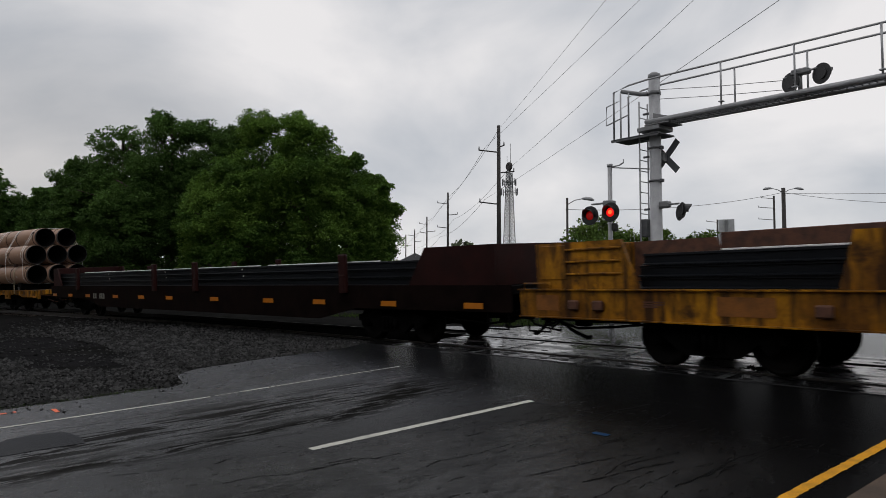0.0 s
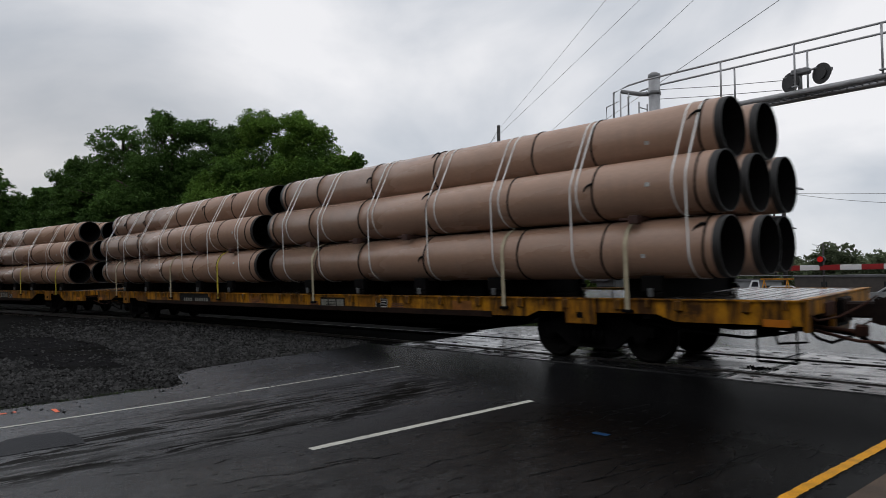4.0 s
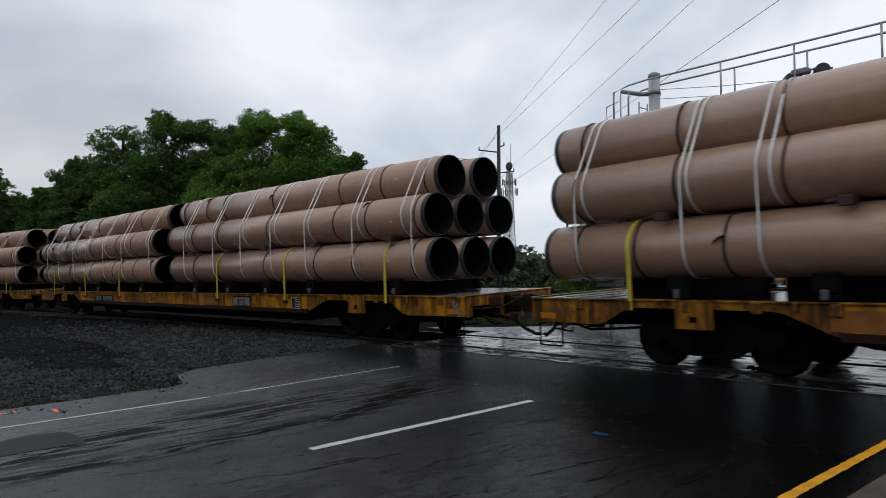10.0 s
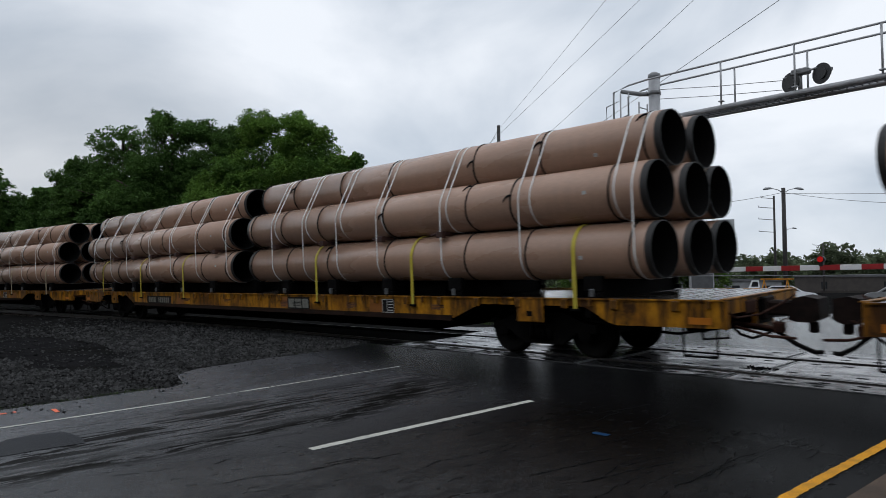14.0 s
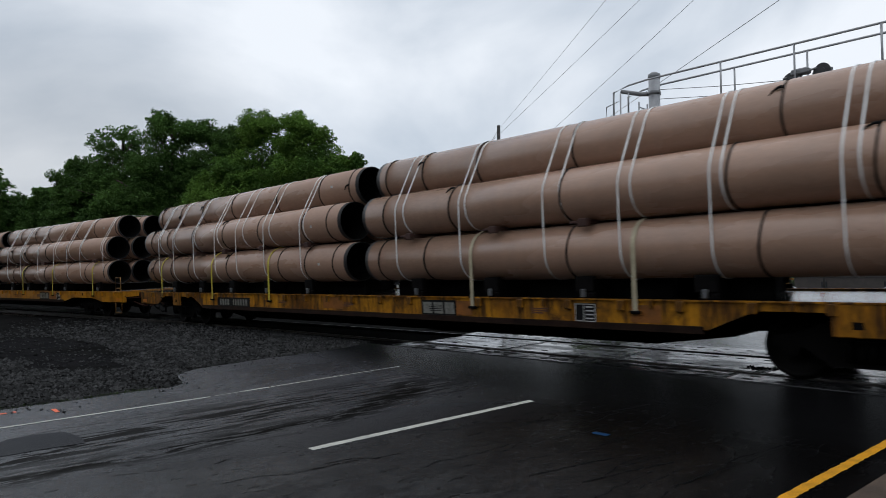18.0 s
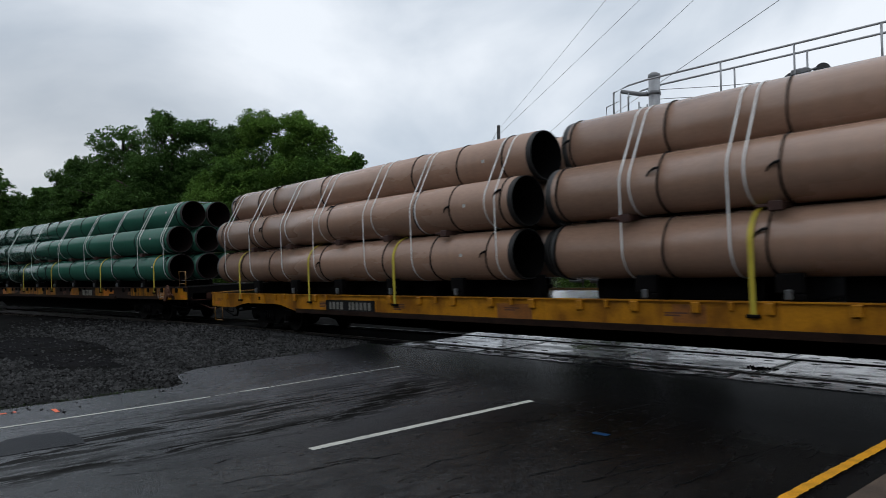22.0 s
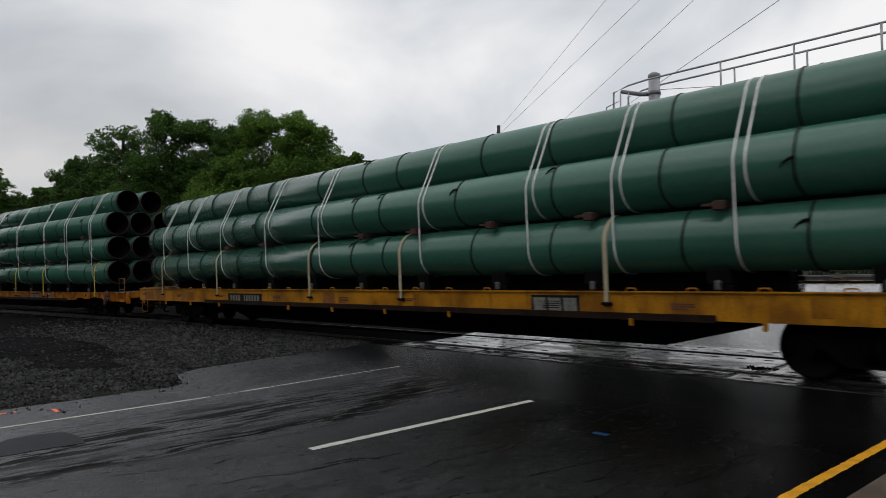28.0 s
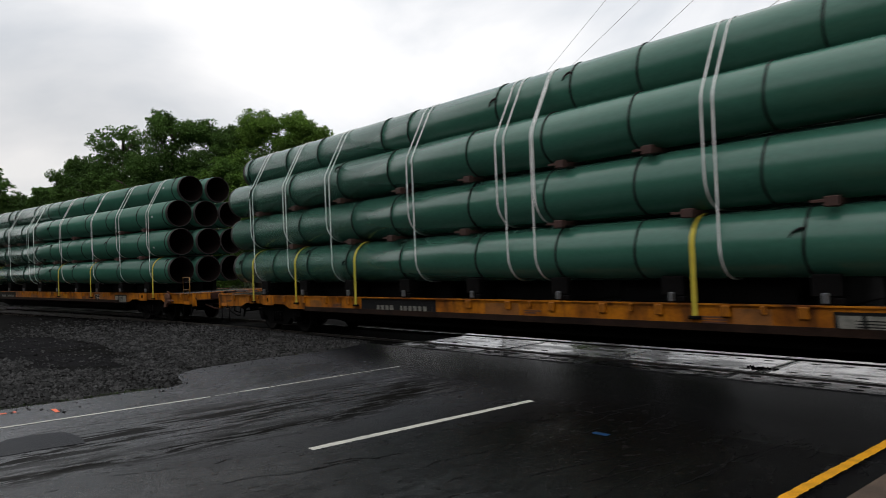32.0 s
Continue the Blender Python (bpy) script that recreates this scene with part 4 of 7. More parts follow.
def wheel_mesh():
    """An axle with two wheels: tread, flange, dished plate, hub."""
    bm = bmesh.new()
    n = 28
    for s in (-1, 1):
        prof = [(0.0, 0.66), (0.10, 0.655), (0.12, 0.70), (0.34, 0.735), (0.355, 0.69), (0.449, 0.69), (0.449, 0.715), (0.42, 0.735), (0.42, 0.825), (0.36, 0.828), (0.345, 0.79), (0.13, 0.765), (0.115, 0.80), (0.0, 0.80)]
        rows = [[bm.verts.new((q * math.cos(a), s * y, q * math.sin(a))) for a in [2 * math.pi * k / n for k in range(n)]] for q, y in prof[1:-1]]
        for a, b in zip(rows, rows[1:]):
            for k in range(n):
                bm.faces.new((a[k], a[(k + 1) % n], b[(k + 1) % n], b[k])).smooth = True
        bm.faces.new(rows[0])
        bm.faces.new(rows[-1])
        # oil streak and worn bright rim segment
    tube(bm, [(0, -0.66, 0), (0, 0.66, 0)], 0.075, 10)
    bmesh.ops.recalc_face_normals(bm, faces=bm.faces[:])
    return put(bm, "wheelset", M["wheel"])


def side_frame_mesh(s):
    """A cast truck side frame with a spring nest and bearing boxes."""
    bm = bmesh.new()
    y0, y1 = (0.93, 1.07) if s > 0 else (-1.07, -0.93)
    o = [(-1.12, 0.44), (-1.12, 0.58), (-0.85, 0.62), (-0.45, 0.78), (0.45, 0.78), (0.85, 0.62), (1.12, 0.58), (1.12, 0.44), (0.72, 0.44), (0.42, 0.22), (-0.42, 0.22), (-0.72, 0.44)]
    prism(bm, o, y0, y1)
    for x in (-0.89, 0.89):
        tube(bm, [(x, y0 - 0.03, 0.42), (x, y1 + 0.03, 0.42)], 0.115, 12)
        tube(bm, [(x, s * 1.09, 0.42), (x, s * 1.13, 0.42)], 0.075, 10)
    for x in (-0.19, -0.06, 0.06, 0.19):
        tube(bm, [(x, s * 1.08, 0.3), (x, s * 1.08, 0.56)], 0.055, 8)
    bmesh.ops.recalc_face_normals(bm, faces=bm.faces[:])
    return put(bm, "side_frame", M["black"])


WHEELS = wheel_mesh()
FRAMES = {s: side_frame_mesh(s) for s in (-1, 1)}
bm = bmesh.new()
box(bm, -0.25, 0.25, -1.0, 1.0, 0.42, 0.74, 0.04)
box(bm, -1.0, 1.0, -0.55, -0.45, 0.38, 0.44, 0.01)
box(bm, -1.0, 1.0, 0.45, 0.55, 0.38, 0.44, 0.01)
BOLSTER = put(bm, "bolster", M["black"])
WHEELSETS = []


def truck(car, x, s_mid):
    t = new("truck")
    t.parent = car
    t.location = (x, 0, 0)
    for s in (-1, 1):
        part("side_frame", FRAMES[s], None, t)
    part("bolster", BOLSTER, None, t)
    for dx in (-0.89, 0.89):
        w = part("wheelset", WHEELS, None, t, "dark steel wheels worn bright at the tread")
        w.location = (dx, 0, 0.42)
        WHEELSETS.append((w, s_mid + x + dx, dx))
    return t


def coupler_mesh(s):
    """A long-shank coupler: square shank, carrier, knuckle head, lock lifter."""
    bm = bmesh.new()
    x = HALF_L
    box(bm, *sorted((s * (x - 0.4), s * (x + 0.52))), -0.11, 0.11, 0.74, 0.96, 0.03)
    box(bm, *sorted((s * (x + 0.02), s * (x + 0.12))), -0.2, 0.2, 0.68, 1.02, 0.02)
    k = x + 0.31
    o = [(k + 0.12, 0.70), (k + 0.18, 1.0), (k + 0.34, 1.04), (k + 0.54, 1.0), (k + 0.56, 0.72), (k + 0.44, 0.66), (k + 0.24, 0.66)]
    prism(bm, [(s * p, q) for p, q in o], -0.22, 0.20)
    box(bm, *sorted((s * (k + 0.36), s * (k + 0.48))), -0.10, 0.02, 0.50, 0.66, 0.02)
    bmesh.ops.recalc_face_normals(bm, faces=bm.faces[:])
    return put(bm, "coupler", M["coupler_rust"])


def angle_cock_mesh(s):
    """The cut lever across the end and the brake pipe with its cock, some of it red with rust."""
    bm = bmesh.new()
    x = HALF_L
    tube(bm, [(s * (x - 0.02), -1.3, 0.92), (s * (x + 0.1), -1.26, 0.80), (s * (x + 0.12), -0.45, 0.78), (s * (x + 0.34), -0.2, 0.92), (s * (x + 0.5), -0.1, 1.05)], 0.016, 6)
    tube(bm, [(s * (x - 0.5), -0.42, 0.66), (s * (x + 0.2), -0.42, 0.60), (s * (x + 0.42), -0.36, 0.55)], 0.03, 8)
    box(bm, *sorted((s * (x + 0.3), s * (x + 0.46))), -0.47, -0.36, 0.52, 0.68, 0.02)
    tube(bm, [(s * (x + 0.36), -0.42, 0.66), (s * (x + 0.5), -0.5, 0.74)], 0.012, 6)
    tube(bm, [(s * (x - 0.05), -0.9, 0.64), (s * (x + 0.42), -0.85, 0.52), (s * (x + 0.74), -0.8, 0.50)], 0.022, 6)
    box(bm, *sorted((s * (x - 0.02), s * (x + 0.05))), -0.75, -0.35, 0.80, 1.0, 0.02)
    return put(bm, "angle_cock", M["rust_dark"])


def rim_mesh(mt):
    """The raised edge of the end platform."""
    bm = bmesh.new()
    box(bm, -0.06, 0.045, -HALF_W + 0.01, HALF_W - 0.01, DECK - 0.002, DECK + 0.016, 0.004)
    return put(bm, "end_rim", mt)


def draft_gear_mesh(s):
    """The dark casting and rigging below the end sill."""
    bm = bmesh.new()
    x = HALF_L
    box(bm, *sorted((s * (x - 1.3), s * (x + 0.04))), -0.30, 0.30, 0.60, 1.0, 0.03)
    box(bm, *sorted((s * (x - 0.05), s * (x + 0.10))), -0.24, 0.24, 0.68, 1.02, 0.03)
    box(bm, *sorted((s * (x - 0.45), s * (x - 0.25))), -1.15, 1.15, 0.66, 0.76, 0.02)
    for y in (-0.62, 0.55):
        tube(bm, [(s * (x - 1.9), y, 0.62), (s * (x - 0.1), y, 0.62)], 0.04, 8)
        box(bm, *sorted((s * (x - 0.9), s * (x - 0.6))), y - 0.08, y + 0.08, 0.5, 0.7, 0.02)
    tube(bm, [(s * (x - 0.2), -0.95, 0.74), (s * (x - 0.12), -0.95, 0.48), (s * (x - 0.5), -0.95, 0.44), (s * (x - 0.58), -0.95, 0.72)], 0.02, 6)
    return put(bm, "draft_gear", M["black"])


def hose_mesh(s):
    bm = bmesh.new()
    x = HALF_L
    tube(bm, [(s * (x - 0.55), -0.30, 0.74), (s * (x - 0.1), -0.36, 0.60), (s * (x + 0.32), -0.36, 0.54), (s * (x + 0.55), -0.3, 0.36), (s * (x + 0.78), -0.22, 0.24), (s * (x + 0.88), -0.18, 0.25)], 0.034, 8)
    tube(bm, [(s * (x - 0.3), -0.55, 0.66), (s * (x - 0.1), -0.62, 0.50), (s * (x + 0.05), -0.55, 0.44), (s * (x + 0.25), -0.4, 0.52), (s * (x + 0.3), -0.3, 0.68)], 0.022, 7)
    return put(bm, "air_hose", M["rope"])


def brake_pipe_mesh(s):
    """Drooping cables and the brake line below the end sill."""
    bm = bmesh.new()
    x = HALF_L
    tube(bm, [(s * (x - 2.6), -0.9, 0.66), (s * (x - 1.7), -1.0, 0.56), (s * (x - 0.9), -0.95, 0.50), (s * (x - 0.3), -0.8, 0.60)], 0.022, 7)
    tube(bm, [(s * (x - 2.2), -0.7, 0.70), (s * (x - 1.2), -0.8, 0.60), (s * (x - 0.5), -0.7, 0.62)], 0.018, 7)
    return put(bm, "brake_line", M["rope"])


def step_mesh(s, mt):
    bm = bmesh.new()
    for x0 in (HALF_L - 0.62, HALF_L - 0.12):
        tube(bm, [(s * x0, -HALF_W + 0.03, 0.80), (s * x0, -HALF_W + 0.02, 0.36)], 0.016, 6)
    tube(bm, [(s * (HALF_L - 0.62), -HALF_W + 0.02, 0.36), (s * (HALF_L - 0.12), -HALF_W + 0.02, 0.36)], 0.016, 6)
    return put(bm, "sill_step", mt)


def end_rail_mesh(s, mt, h=0.52):
    """An upright grab rail of round bar at the car's end."""
    bm = bmesh.new()
    a, b = s * (HALF_L - 0.66), s * (HALF_L - 0.25)
    tube(bm, [(a, -HALF_W + 0.06, DECK), (a, -HALF_W + 0.06, DECK + h), (b, -HALF_W + 0.06, DECK + h), (b, -HALF_W + 0.06, DECK)], 0.02, 6)
    tube(bm, [(a, -HALF_W + 0.06, DECK + 0.12), (b, -HALF_W + 0.06, DECK + 0.12)], 0.016, 6)
    return put(bm, "grab_rail", mt)


COUPLER = {s: coupler_mesh(s) for s in (-1, 1)}
COCK = {s: angle_cock_mesh(s) for s in (-1, 1)}
RIM = {k: rim_mesh(M[k]) for k in ("yellow", "yellow_new", "black", "orange")}
DRAFT = {s: draft_gear_mesh(s) for s in (-1, 1)}
HOSE = {s: hose_mesh(s) for s in (-1, 1)}
BRAKE = {s: brake_pipe_mesh(s) for s in (-1, 1)}
STEP = {(s, k): step_mesh(s, M[k]) for s in (-1, 1) for k in ("yellow_dirty", "black")}
GRAB = {s: end_rail_mesh(s, M["yellow_dirty"]) for s in (-1, 1)}


def deck_mesh(mt):
    """The low deck plate along the middle of the car."""
    bm = bmesh.new()
    box(bm, -11.1, 11.1, -HALF_W + 0.035, HALF_W - 0.035, DECK - 0.07, DECK - 0.03)
    return put(bm, "deck", mt)


def board_mesh(mt):
    bm = bmesh.new()
    box(bm, -0.066, 0.066, -HALF_W + 0.04, HALF_W - 0.04, DECK - 0.05, DECK - 0.004, 0.004)
    return put(bm, "deck_board", mt)


def frame_mesh(belly):
    bm = bmesh.new()
    box(bm, -11.8, HALF_L - 0.1, -0.32, 0.32, 0.66, DECK - 0.06)
    o = [(-8.7, 0.82), (-8.2, 0.58), (-6.9, belly), (6.9, belly), (8.2, 0.58), (8.7, 0.82)]
    prism(bm, o, -0.5, 0.5)
    for q in (-1, 1):
        prism(bm, [(-8.3, 0.85), (-7.6, 0.58), (7.6, 0.58), (8.3, 0.85)], *sorted((q * 0.9, q * 1.0)))
    for k in range(-8, 9):
        box(bm, k * 1.4 - 0.06, k * 1.4 + 0.06, -HALF_W + 0.05, HALF_W - 0.05, 0.86, DECK - 0.08)
    tube(bm, [(-6, -0.9, 0.66), (6, -0.9, 0.66)], 0.03, 6)
    tube(bm, [(2.0, -0.7, 0.72), (3.2, -0.7, 0.72)], 0.16, 12)
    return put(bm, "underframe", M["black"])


def end_beam_mesh(mt):
    bm = bmesh.new()
    box(bm, -0.03, 0.03, -HALF_W, HALF_W, DECK - 0.21, DECK - 0.006, 0.012)
    for s in (-1, 1):
        box(bm, -0.03, 0.03, *sorted((s * HALF_W, s * (HALF_W - 0.14))), 0.76, DECK - 0.2, 0.01)
    box(bm, -0.03, 0.03, -0.36, 0.36, 0.66, DECK - 0.2, 0.01)
    return put(bm, "end_beam", mt)


def hand_brake_mesh():
    """A cast brake housing on the sill: round drum, splayed foot, bent lever."""
    bm = bmesh.new()
    y = -HALF_W - 0.01
    tube(bm, [(0.02, y - 0.10, DECK - 0.12), (0.02, y, DECK - 0.12)], 0.13, 14)
    tube(bm, [(0.02, y - 0.13, DECK - 0.12), (0.02, y - 0.09, DECK - 0.12)], 0.05, 10)
    prism(bm, [(-0.06, DECK - 0.05), (-0.2, DECK - 0.30), (-0.24, DECK - 0.46), (-0.12, DECK - 0.46), (0.0, DECK - 0.28), (0.14, DECK - 0.34), (0.16, DECK - 0.2)], y - 0.07, y)
    tube(bm, [(0.08, y - 0.08, DECK - 0.2), (0.24, y - 0.1, DECK - 0.26), (0.36, y - 0.1, DECK - 0.22), (0.46, y - 0.08, DECK - 0.25)], 0.025, 7)
    tube(bm, [(-0.02, y - 0.04, DECK - 0.01), (0.02, y - 0.05, DECK + 0.05), (0.1, y - 0.04, DECK + 0.03)], 0.03, 7)
    bmesh.ops.recalc_face_normals(bm, faces=bm.faces[:])
    return put(bm, "hand_brake", M["rust"])


HAND_BRAKE = hand_brake_mesh()
DECK_ME = {k: deck_mesh(M[k]) for k in ("deck", "deck_dark")}
BELLY = {7: 0.18, 8: 0.27}          # the deep centre sills reach this far down
FRAME_ME = {b: frame_mesh(b) for b in (0.18, 0.27, 0.40)}
BOARD = {k: board_mesh(M[k]) for k in ("deck", "deck_dark")}
END_BEAM = {k: end_beam_mesh(M[k]) for k in ("yellow", "yellow_new", "black", "orange")}


def bars(bm, x0, z0, widths, h, gap=0.035, y=-HALF_W - 0.009, mi=1):
    """Plain bars that stand in for stencilled characters; returns where they end."""
    x = x0
    for w in widths:
        if w > 0:
            box(bm, x + w * 0.08, x + w * 0.92, y, y + 0.004, z0, z0 + h, mi=mi)
        x += abs(w) + gap
    return x


def mark_plate(w, h, widths, hz):
    bm = bmesh.new()
    box(bm, -w / 2, w / 2, -HALF_W - 0.006, -HALF_W - 0.001, -h / 2, h / 2)
    tot = sum(abs(q) + 0.035 for q in widths) - 0.035
    bars(bm, -tot / 2, -hz / 2, widths, hz)
    return put(bm, "marking_plate", [M["placard"], M["mark_pale"]])


def logo_plate(w=0.98, h=0.30):
    """A black plate with three plain pale blocks crossed by dark rules."""
    bm = bmesh.new()
    box(bm, -w / 2, w / 2, -HALF_W - 0.006, -HALF_W - 0.001, -h / 2, h / 2)
    y0, y1 = -HALF_W - 0.0105, -HALF_W - 0.006
    for x in (-0.31, 0.0, 0.31):
        prism(bm, [(x - 0.14, 0.11), (x + 0.12, 0.11), (x + 0.14, -0.11), (x - 0.12, -0.11)], y0, y1, 1)
    for k in range(4):
        box(bm, -0.25, 0.1, y0 - 0.002, y0 - 0.0002, 0.045 - k * 0.035, 0.058 - k * 0.035)
    return put(bm, "logo_plate", [M["placard"], M["mark_pale"]])


def data_plate():
    """A black plate, the rules that frame it and the short lines of its writing."""
    bm = bmesh.new()
    box(bm, -0.2, 0.2, -HALF_W - 0.006, -HALF_W - 0.001, -0.15, 0.15)
    pieces = []
    for x0, x1, z0, z1 in ((-0.178, 0.178, -0.14, -0.128), (-0.178, 0.178, 0.128, 0.14), (-0.19, -0.178, -0.14, 0.14), (0.178, 0.19, -0.14, 0.14), (-0.03, -0.018, -0.126, 0.126)):
        rule = bmesh.new()
        box(rule, x0, x1, -HALF_W - 0.0095, -HALF_W - 0.005, z0, z1)
        pieces.append(put(rule, "rule", M["white"]))
    for k in range(4):
        line = bmesh.new()
        box(line, 0.01, 0.15, -HALF_W - 0.0095, -HALF_W - 0.005, -0.1 + k * 0.06, -0.08 + k * 0.06)
        pieces.append(put(line, "text_bar", M["white"]))
    return put(bm, "data_plate", M["placard"]), pieces


def stencil(car, lines, x, y, z):
    """A small block of unreadable stencilled lines in dark paint; the last line is shorter."""
    for k in range(lines):
        part("text_bar", LINE[k == lines - 1], None, car).location = (x - 0.054 * (k == lines - 1), y, z + 0.061 - k * 0.035)


def flat_piece(name, w, h, mt, y=-HALF_W - 0.005):
    bm = bmesh.new()
    box(bm, -w / 2, w / 2, y, -HALF_W - 0.0005, -h / 2, h / 2)
    return put(bm, name, mt)


PLATE = mark_plate(1.95, 0.26, [0.11, 0.12, 0.12, 0.13, -0.16, 0.07, 0.12, 0.12, 0.12, 0.12, 0.12], 0.17)
LOGO, DATA = logo_plate(), data_plate()
LINE = {short: flat_piece("text_bar", 0.25 if short else 0.36, 0.022, M["rust"], -HALF_W - 0.004) for short in (False, True)}
PATCH = {(w, k): flat_piece("paint_patch", w, 0.26, M[k]) for w in (0.5, 0.8) for k in ("yellow_new", "rust_paint", "reflector", "yellow_dirty")}
REFL = flat_piece("reflector", 0.34, 0.1, M["reflector"])

def saddle_mesh(load, deck):
    """A black cross bearer under the pipes, with a galvanised block and a stop at each end."""
    foot = LOADS[load][1] - PIPE_R
    bm = bmesh.new()
    box(bm, -0.10, 0.10, -1.30, 1.30, deck - 0.03, foot - 0.004, 0.01)
    for s in (-1, 1):
        box(bm, -0.04, 0.04, s * 1.335 - 0.03, s * 1.335 + 0.03, deck + 0.02, deck + 0.15, 0.012, mi=1)
        box(bm, -0.17, 0.17, s * 1.26 - 0.05, s * 1.26 + 0.05, deck + 0.10, foot + 0.06, 0.012)
        box(bm, 0.10, 0.20, s * 1.29 - 0.04, s * 1.29 + 0.04, deck + 0.01, deck + 0.09, 0.012)
    return put(bm, "load_saddle", [M["black"], M["galv_dull"]])


RUNS = ((-11.2, -10.2), (-8.7, -6.9), (-6.0, -3.1), (-2.2, -0.3), (0.9, 3.6), (4.6, 7.4), (8.3, 8.9), (10.6, 11.3))


def beam_mesh(load, deck, x0, x1):
    """A run of black timber between the deck and the lowest pipes."""
    bm = bmesh.new()
    box(bm, x0, x1, 0, 0.16, deck - 0.03, LOADS[load][1] - PIPE_R + 0.07, 0.01)
    return put(bm, "bearing_beam", M["black"])


SADDLE = {k: saddle_mesh(k[0], DECK + k[1]) for k in TIE}
BEAM = {k: [beam_mesh(k[0], DECK + k[1], *r) for r in RUNS] for k in TIE}
bm = bmesh.new()
box(bm, -0.055, 0.055, -1.36, 1.36, -0.035, 0.035, 0.006)
for s in (-1, 1):
    box(bm, -0.085, 0.085, s * 1.34 - 0.06, s * 1.34 + 0.06, -0.075, 0.055, 0.012)
    box(bm, -0.24, -0.06, s * 1.37 - 0.02, s * 1.37 + 0.02, -0.02, 0.02, 0.006)
DUNNAGE = put(bm, "bearing_strip", M["dunnage"])




class Load:
    """How one car's load lies along the car: where its pipes end (long pipes: front end and length), and where the ropes, bands and ties sit on the near side."""

    def __init__(self, ends, bands, ties, ropes):
        self.ends, self.bands, self.ties, self.ropes = ends, bands, ties, ropes


def flat_car(s_front, load, colour, style, paint, seed, mark_x, logo_x, data_x, lie, grab=()):
    """One loaded flat car and the pipes that ride on it."""
    s_mid = s_front - 13.6
    rng = random.Random(seed)
    rows, z0, dz, top = LOADS[load]
    drop = DROP[seed]
    deck = DECK + drop
    rear = REAR[seed]
    back = rear + HALF_L
    car = new("flat_car")
    words = {"yellow": "weathered yellow", "yellow_new": "bright yellow", "black": "dark rusty", "orange": "rusty orange"}[paint]
    tagged(car, "%s long flat car loaded with %s pipes" % (words, colour), "freight car", "flat cars of the train")
    for ob in (part("underframe", FRAME_ME[BELLY.get(seed, 0.40)], None, car), part("deck", DECK_ME["deck_dark" if paint == "black" else "deck"], None, car, "dark wet deck plate"),
               *[part(nm, me, None, car) for nm, me in sill_mesh(style, M["sill_dark" if paint == "black" else paint], rear)]):
        ob.location.z = drop
    for k, me in enumerate(BEAM[(load, drop)]):
        for q in (-0.78, 0.62):
            # the far run stops short of the car's middle and of the front truck
            if q < 0 or k not in (3, 6):
                part("bearing_beam", me, None, car).location.y = q
    pk = "black" if paint == "black" else paint
    for s in (-1, 1):
        ob = part("end_beam", END_BEAM[pk], None, car)
        ob.location = (HALF_L if s > 0 else rear, 0, drop)
        slip = back if s < 0 else 0.0
        if style != "straight":
            ob = part("bolster_end", BOLSTER_END[pk], None, car)
            ob.location = (TRUCK_X if s > 0 else TRUCK_REAR, 0, drop)
        for k in range(18):
            ob = part("deck_board", BOARD["deck_dark" if paint == "black" else "deck"], None, car)
            ob.location = (s * (HALF_L - 0.17 - k * 0.14) + slip, 0, drop + 0.004 * (k % 3))
        truck(car, TRUCK_X if s > 0 else TRUCK_REAR, s_mid)
        part("coupler", COUPLER[s], None, car, "rusty steel coupler").location.x = slip
        part("draft_gear", DRAFT[s], None, car).location.x = slip
        part("air_hose", HOSE[s], None, car, "black rubber air hose").location.x = slip
        part("brake_line", BRAKE[s], None, car).location.x = slip
        part("angle_cock", COCK[s], None, car, "rusty pipe and cut lever").location.x = slip
        part("sill_step", STEP[(s, "yellow_dirty" if paint == "yellow_new" else "black")], None, car).location = (slip, 0, drop)
        part("end_rim", RIM[pk], None, car).location = ((HALF_L if s > 0 else rear), 0, drop)
        if s in grab:
            part("grab_rail", GRAB[s], None, car).location = (slip, 0, drop)
        for k in range(-13, 14):
            x = k * 0.98 + rng.uniform(-0.02, 0.02)
            if x < rear + 0.2 or s < 0 and (abs(x - logo_x) < 0.6 or abs(x - mark_x) < 1.05):
                continue
            if style == "straight" and paint == "yellow_new":
                ob = part("tie_lug", LUG, None, car)
                ob.location = (x, s * (HALF_W - 0.01), deck)
                if k % 2:
                    ob = part("tie_lug", SMALL_LUG[pk], None, car)
                    ob.location = (x, s * HALF_W if s < 0 else HALF_W + 0.05, deck - 0.40)
            else:
                ob = part("stake_pocket", POCKET[pk], None, car)
                ob.location = (x, s * HALF_W if s < 0 else HALF_W + 0.06, deck - 0.02)
                for q in (0.5,) if k % 2 else ():
                    ob = part("tie_lug", SMALL_LUG[pk], None, car)
                    ob.location = (x + q, s * HALF_W if s < 0 else HALF_W + 0.05, deck - 0.015)
    ob = part("marking_plate", PLATE, None, car, "black plate with unreadable white characters")
    ob.location = (mark_x, 0, deck - 0.25)
    ob = part("logo_plate", LOGO, None, car, "black plate with pale block shapes")
    ob.location = (logo_x, 0, deck - 0.22)
    ob = part("data_plate", DATA[0], None, car, "black data plate with white rules")
    ob.location = (data_x, 0, deck - 0.22)
    for me in DATA[1]:
        part(me.name.split(".")[0], me, None, ob)
    for k in range(9):
        x = rear + 0.7 + k * 2.9 + rng.uniform(-0.4, 0.4)
        if style != "straight" and 7.8 < abs(x) < 12.0:
            continue
        stencil(car, rng.choice((2, 3, 4)), x, 0, deck - 0.24)
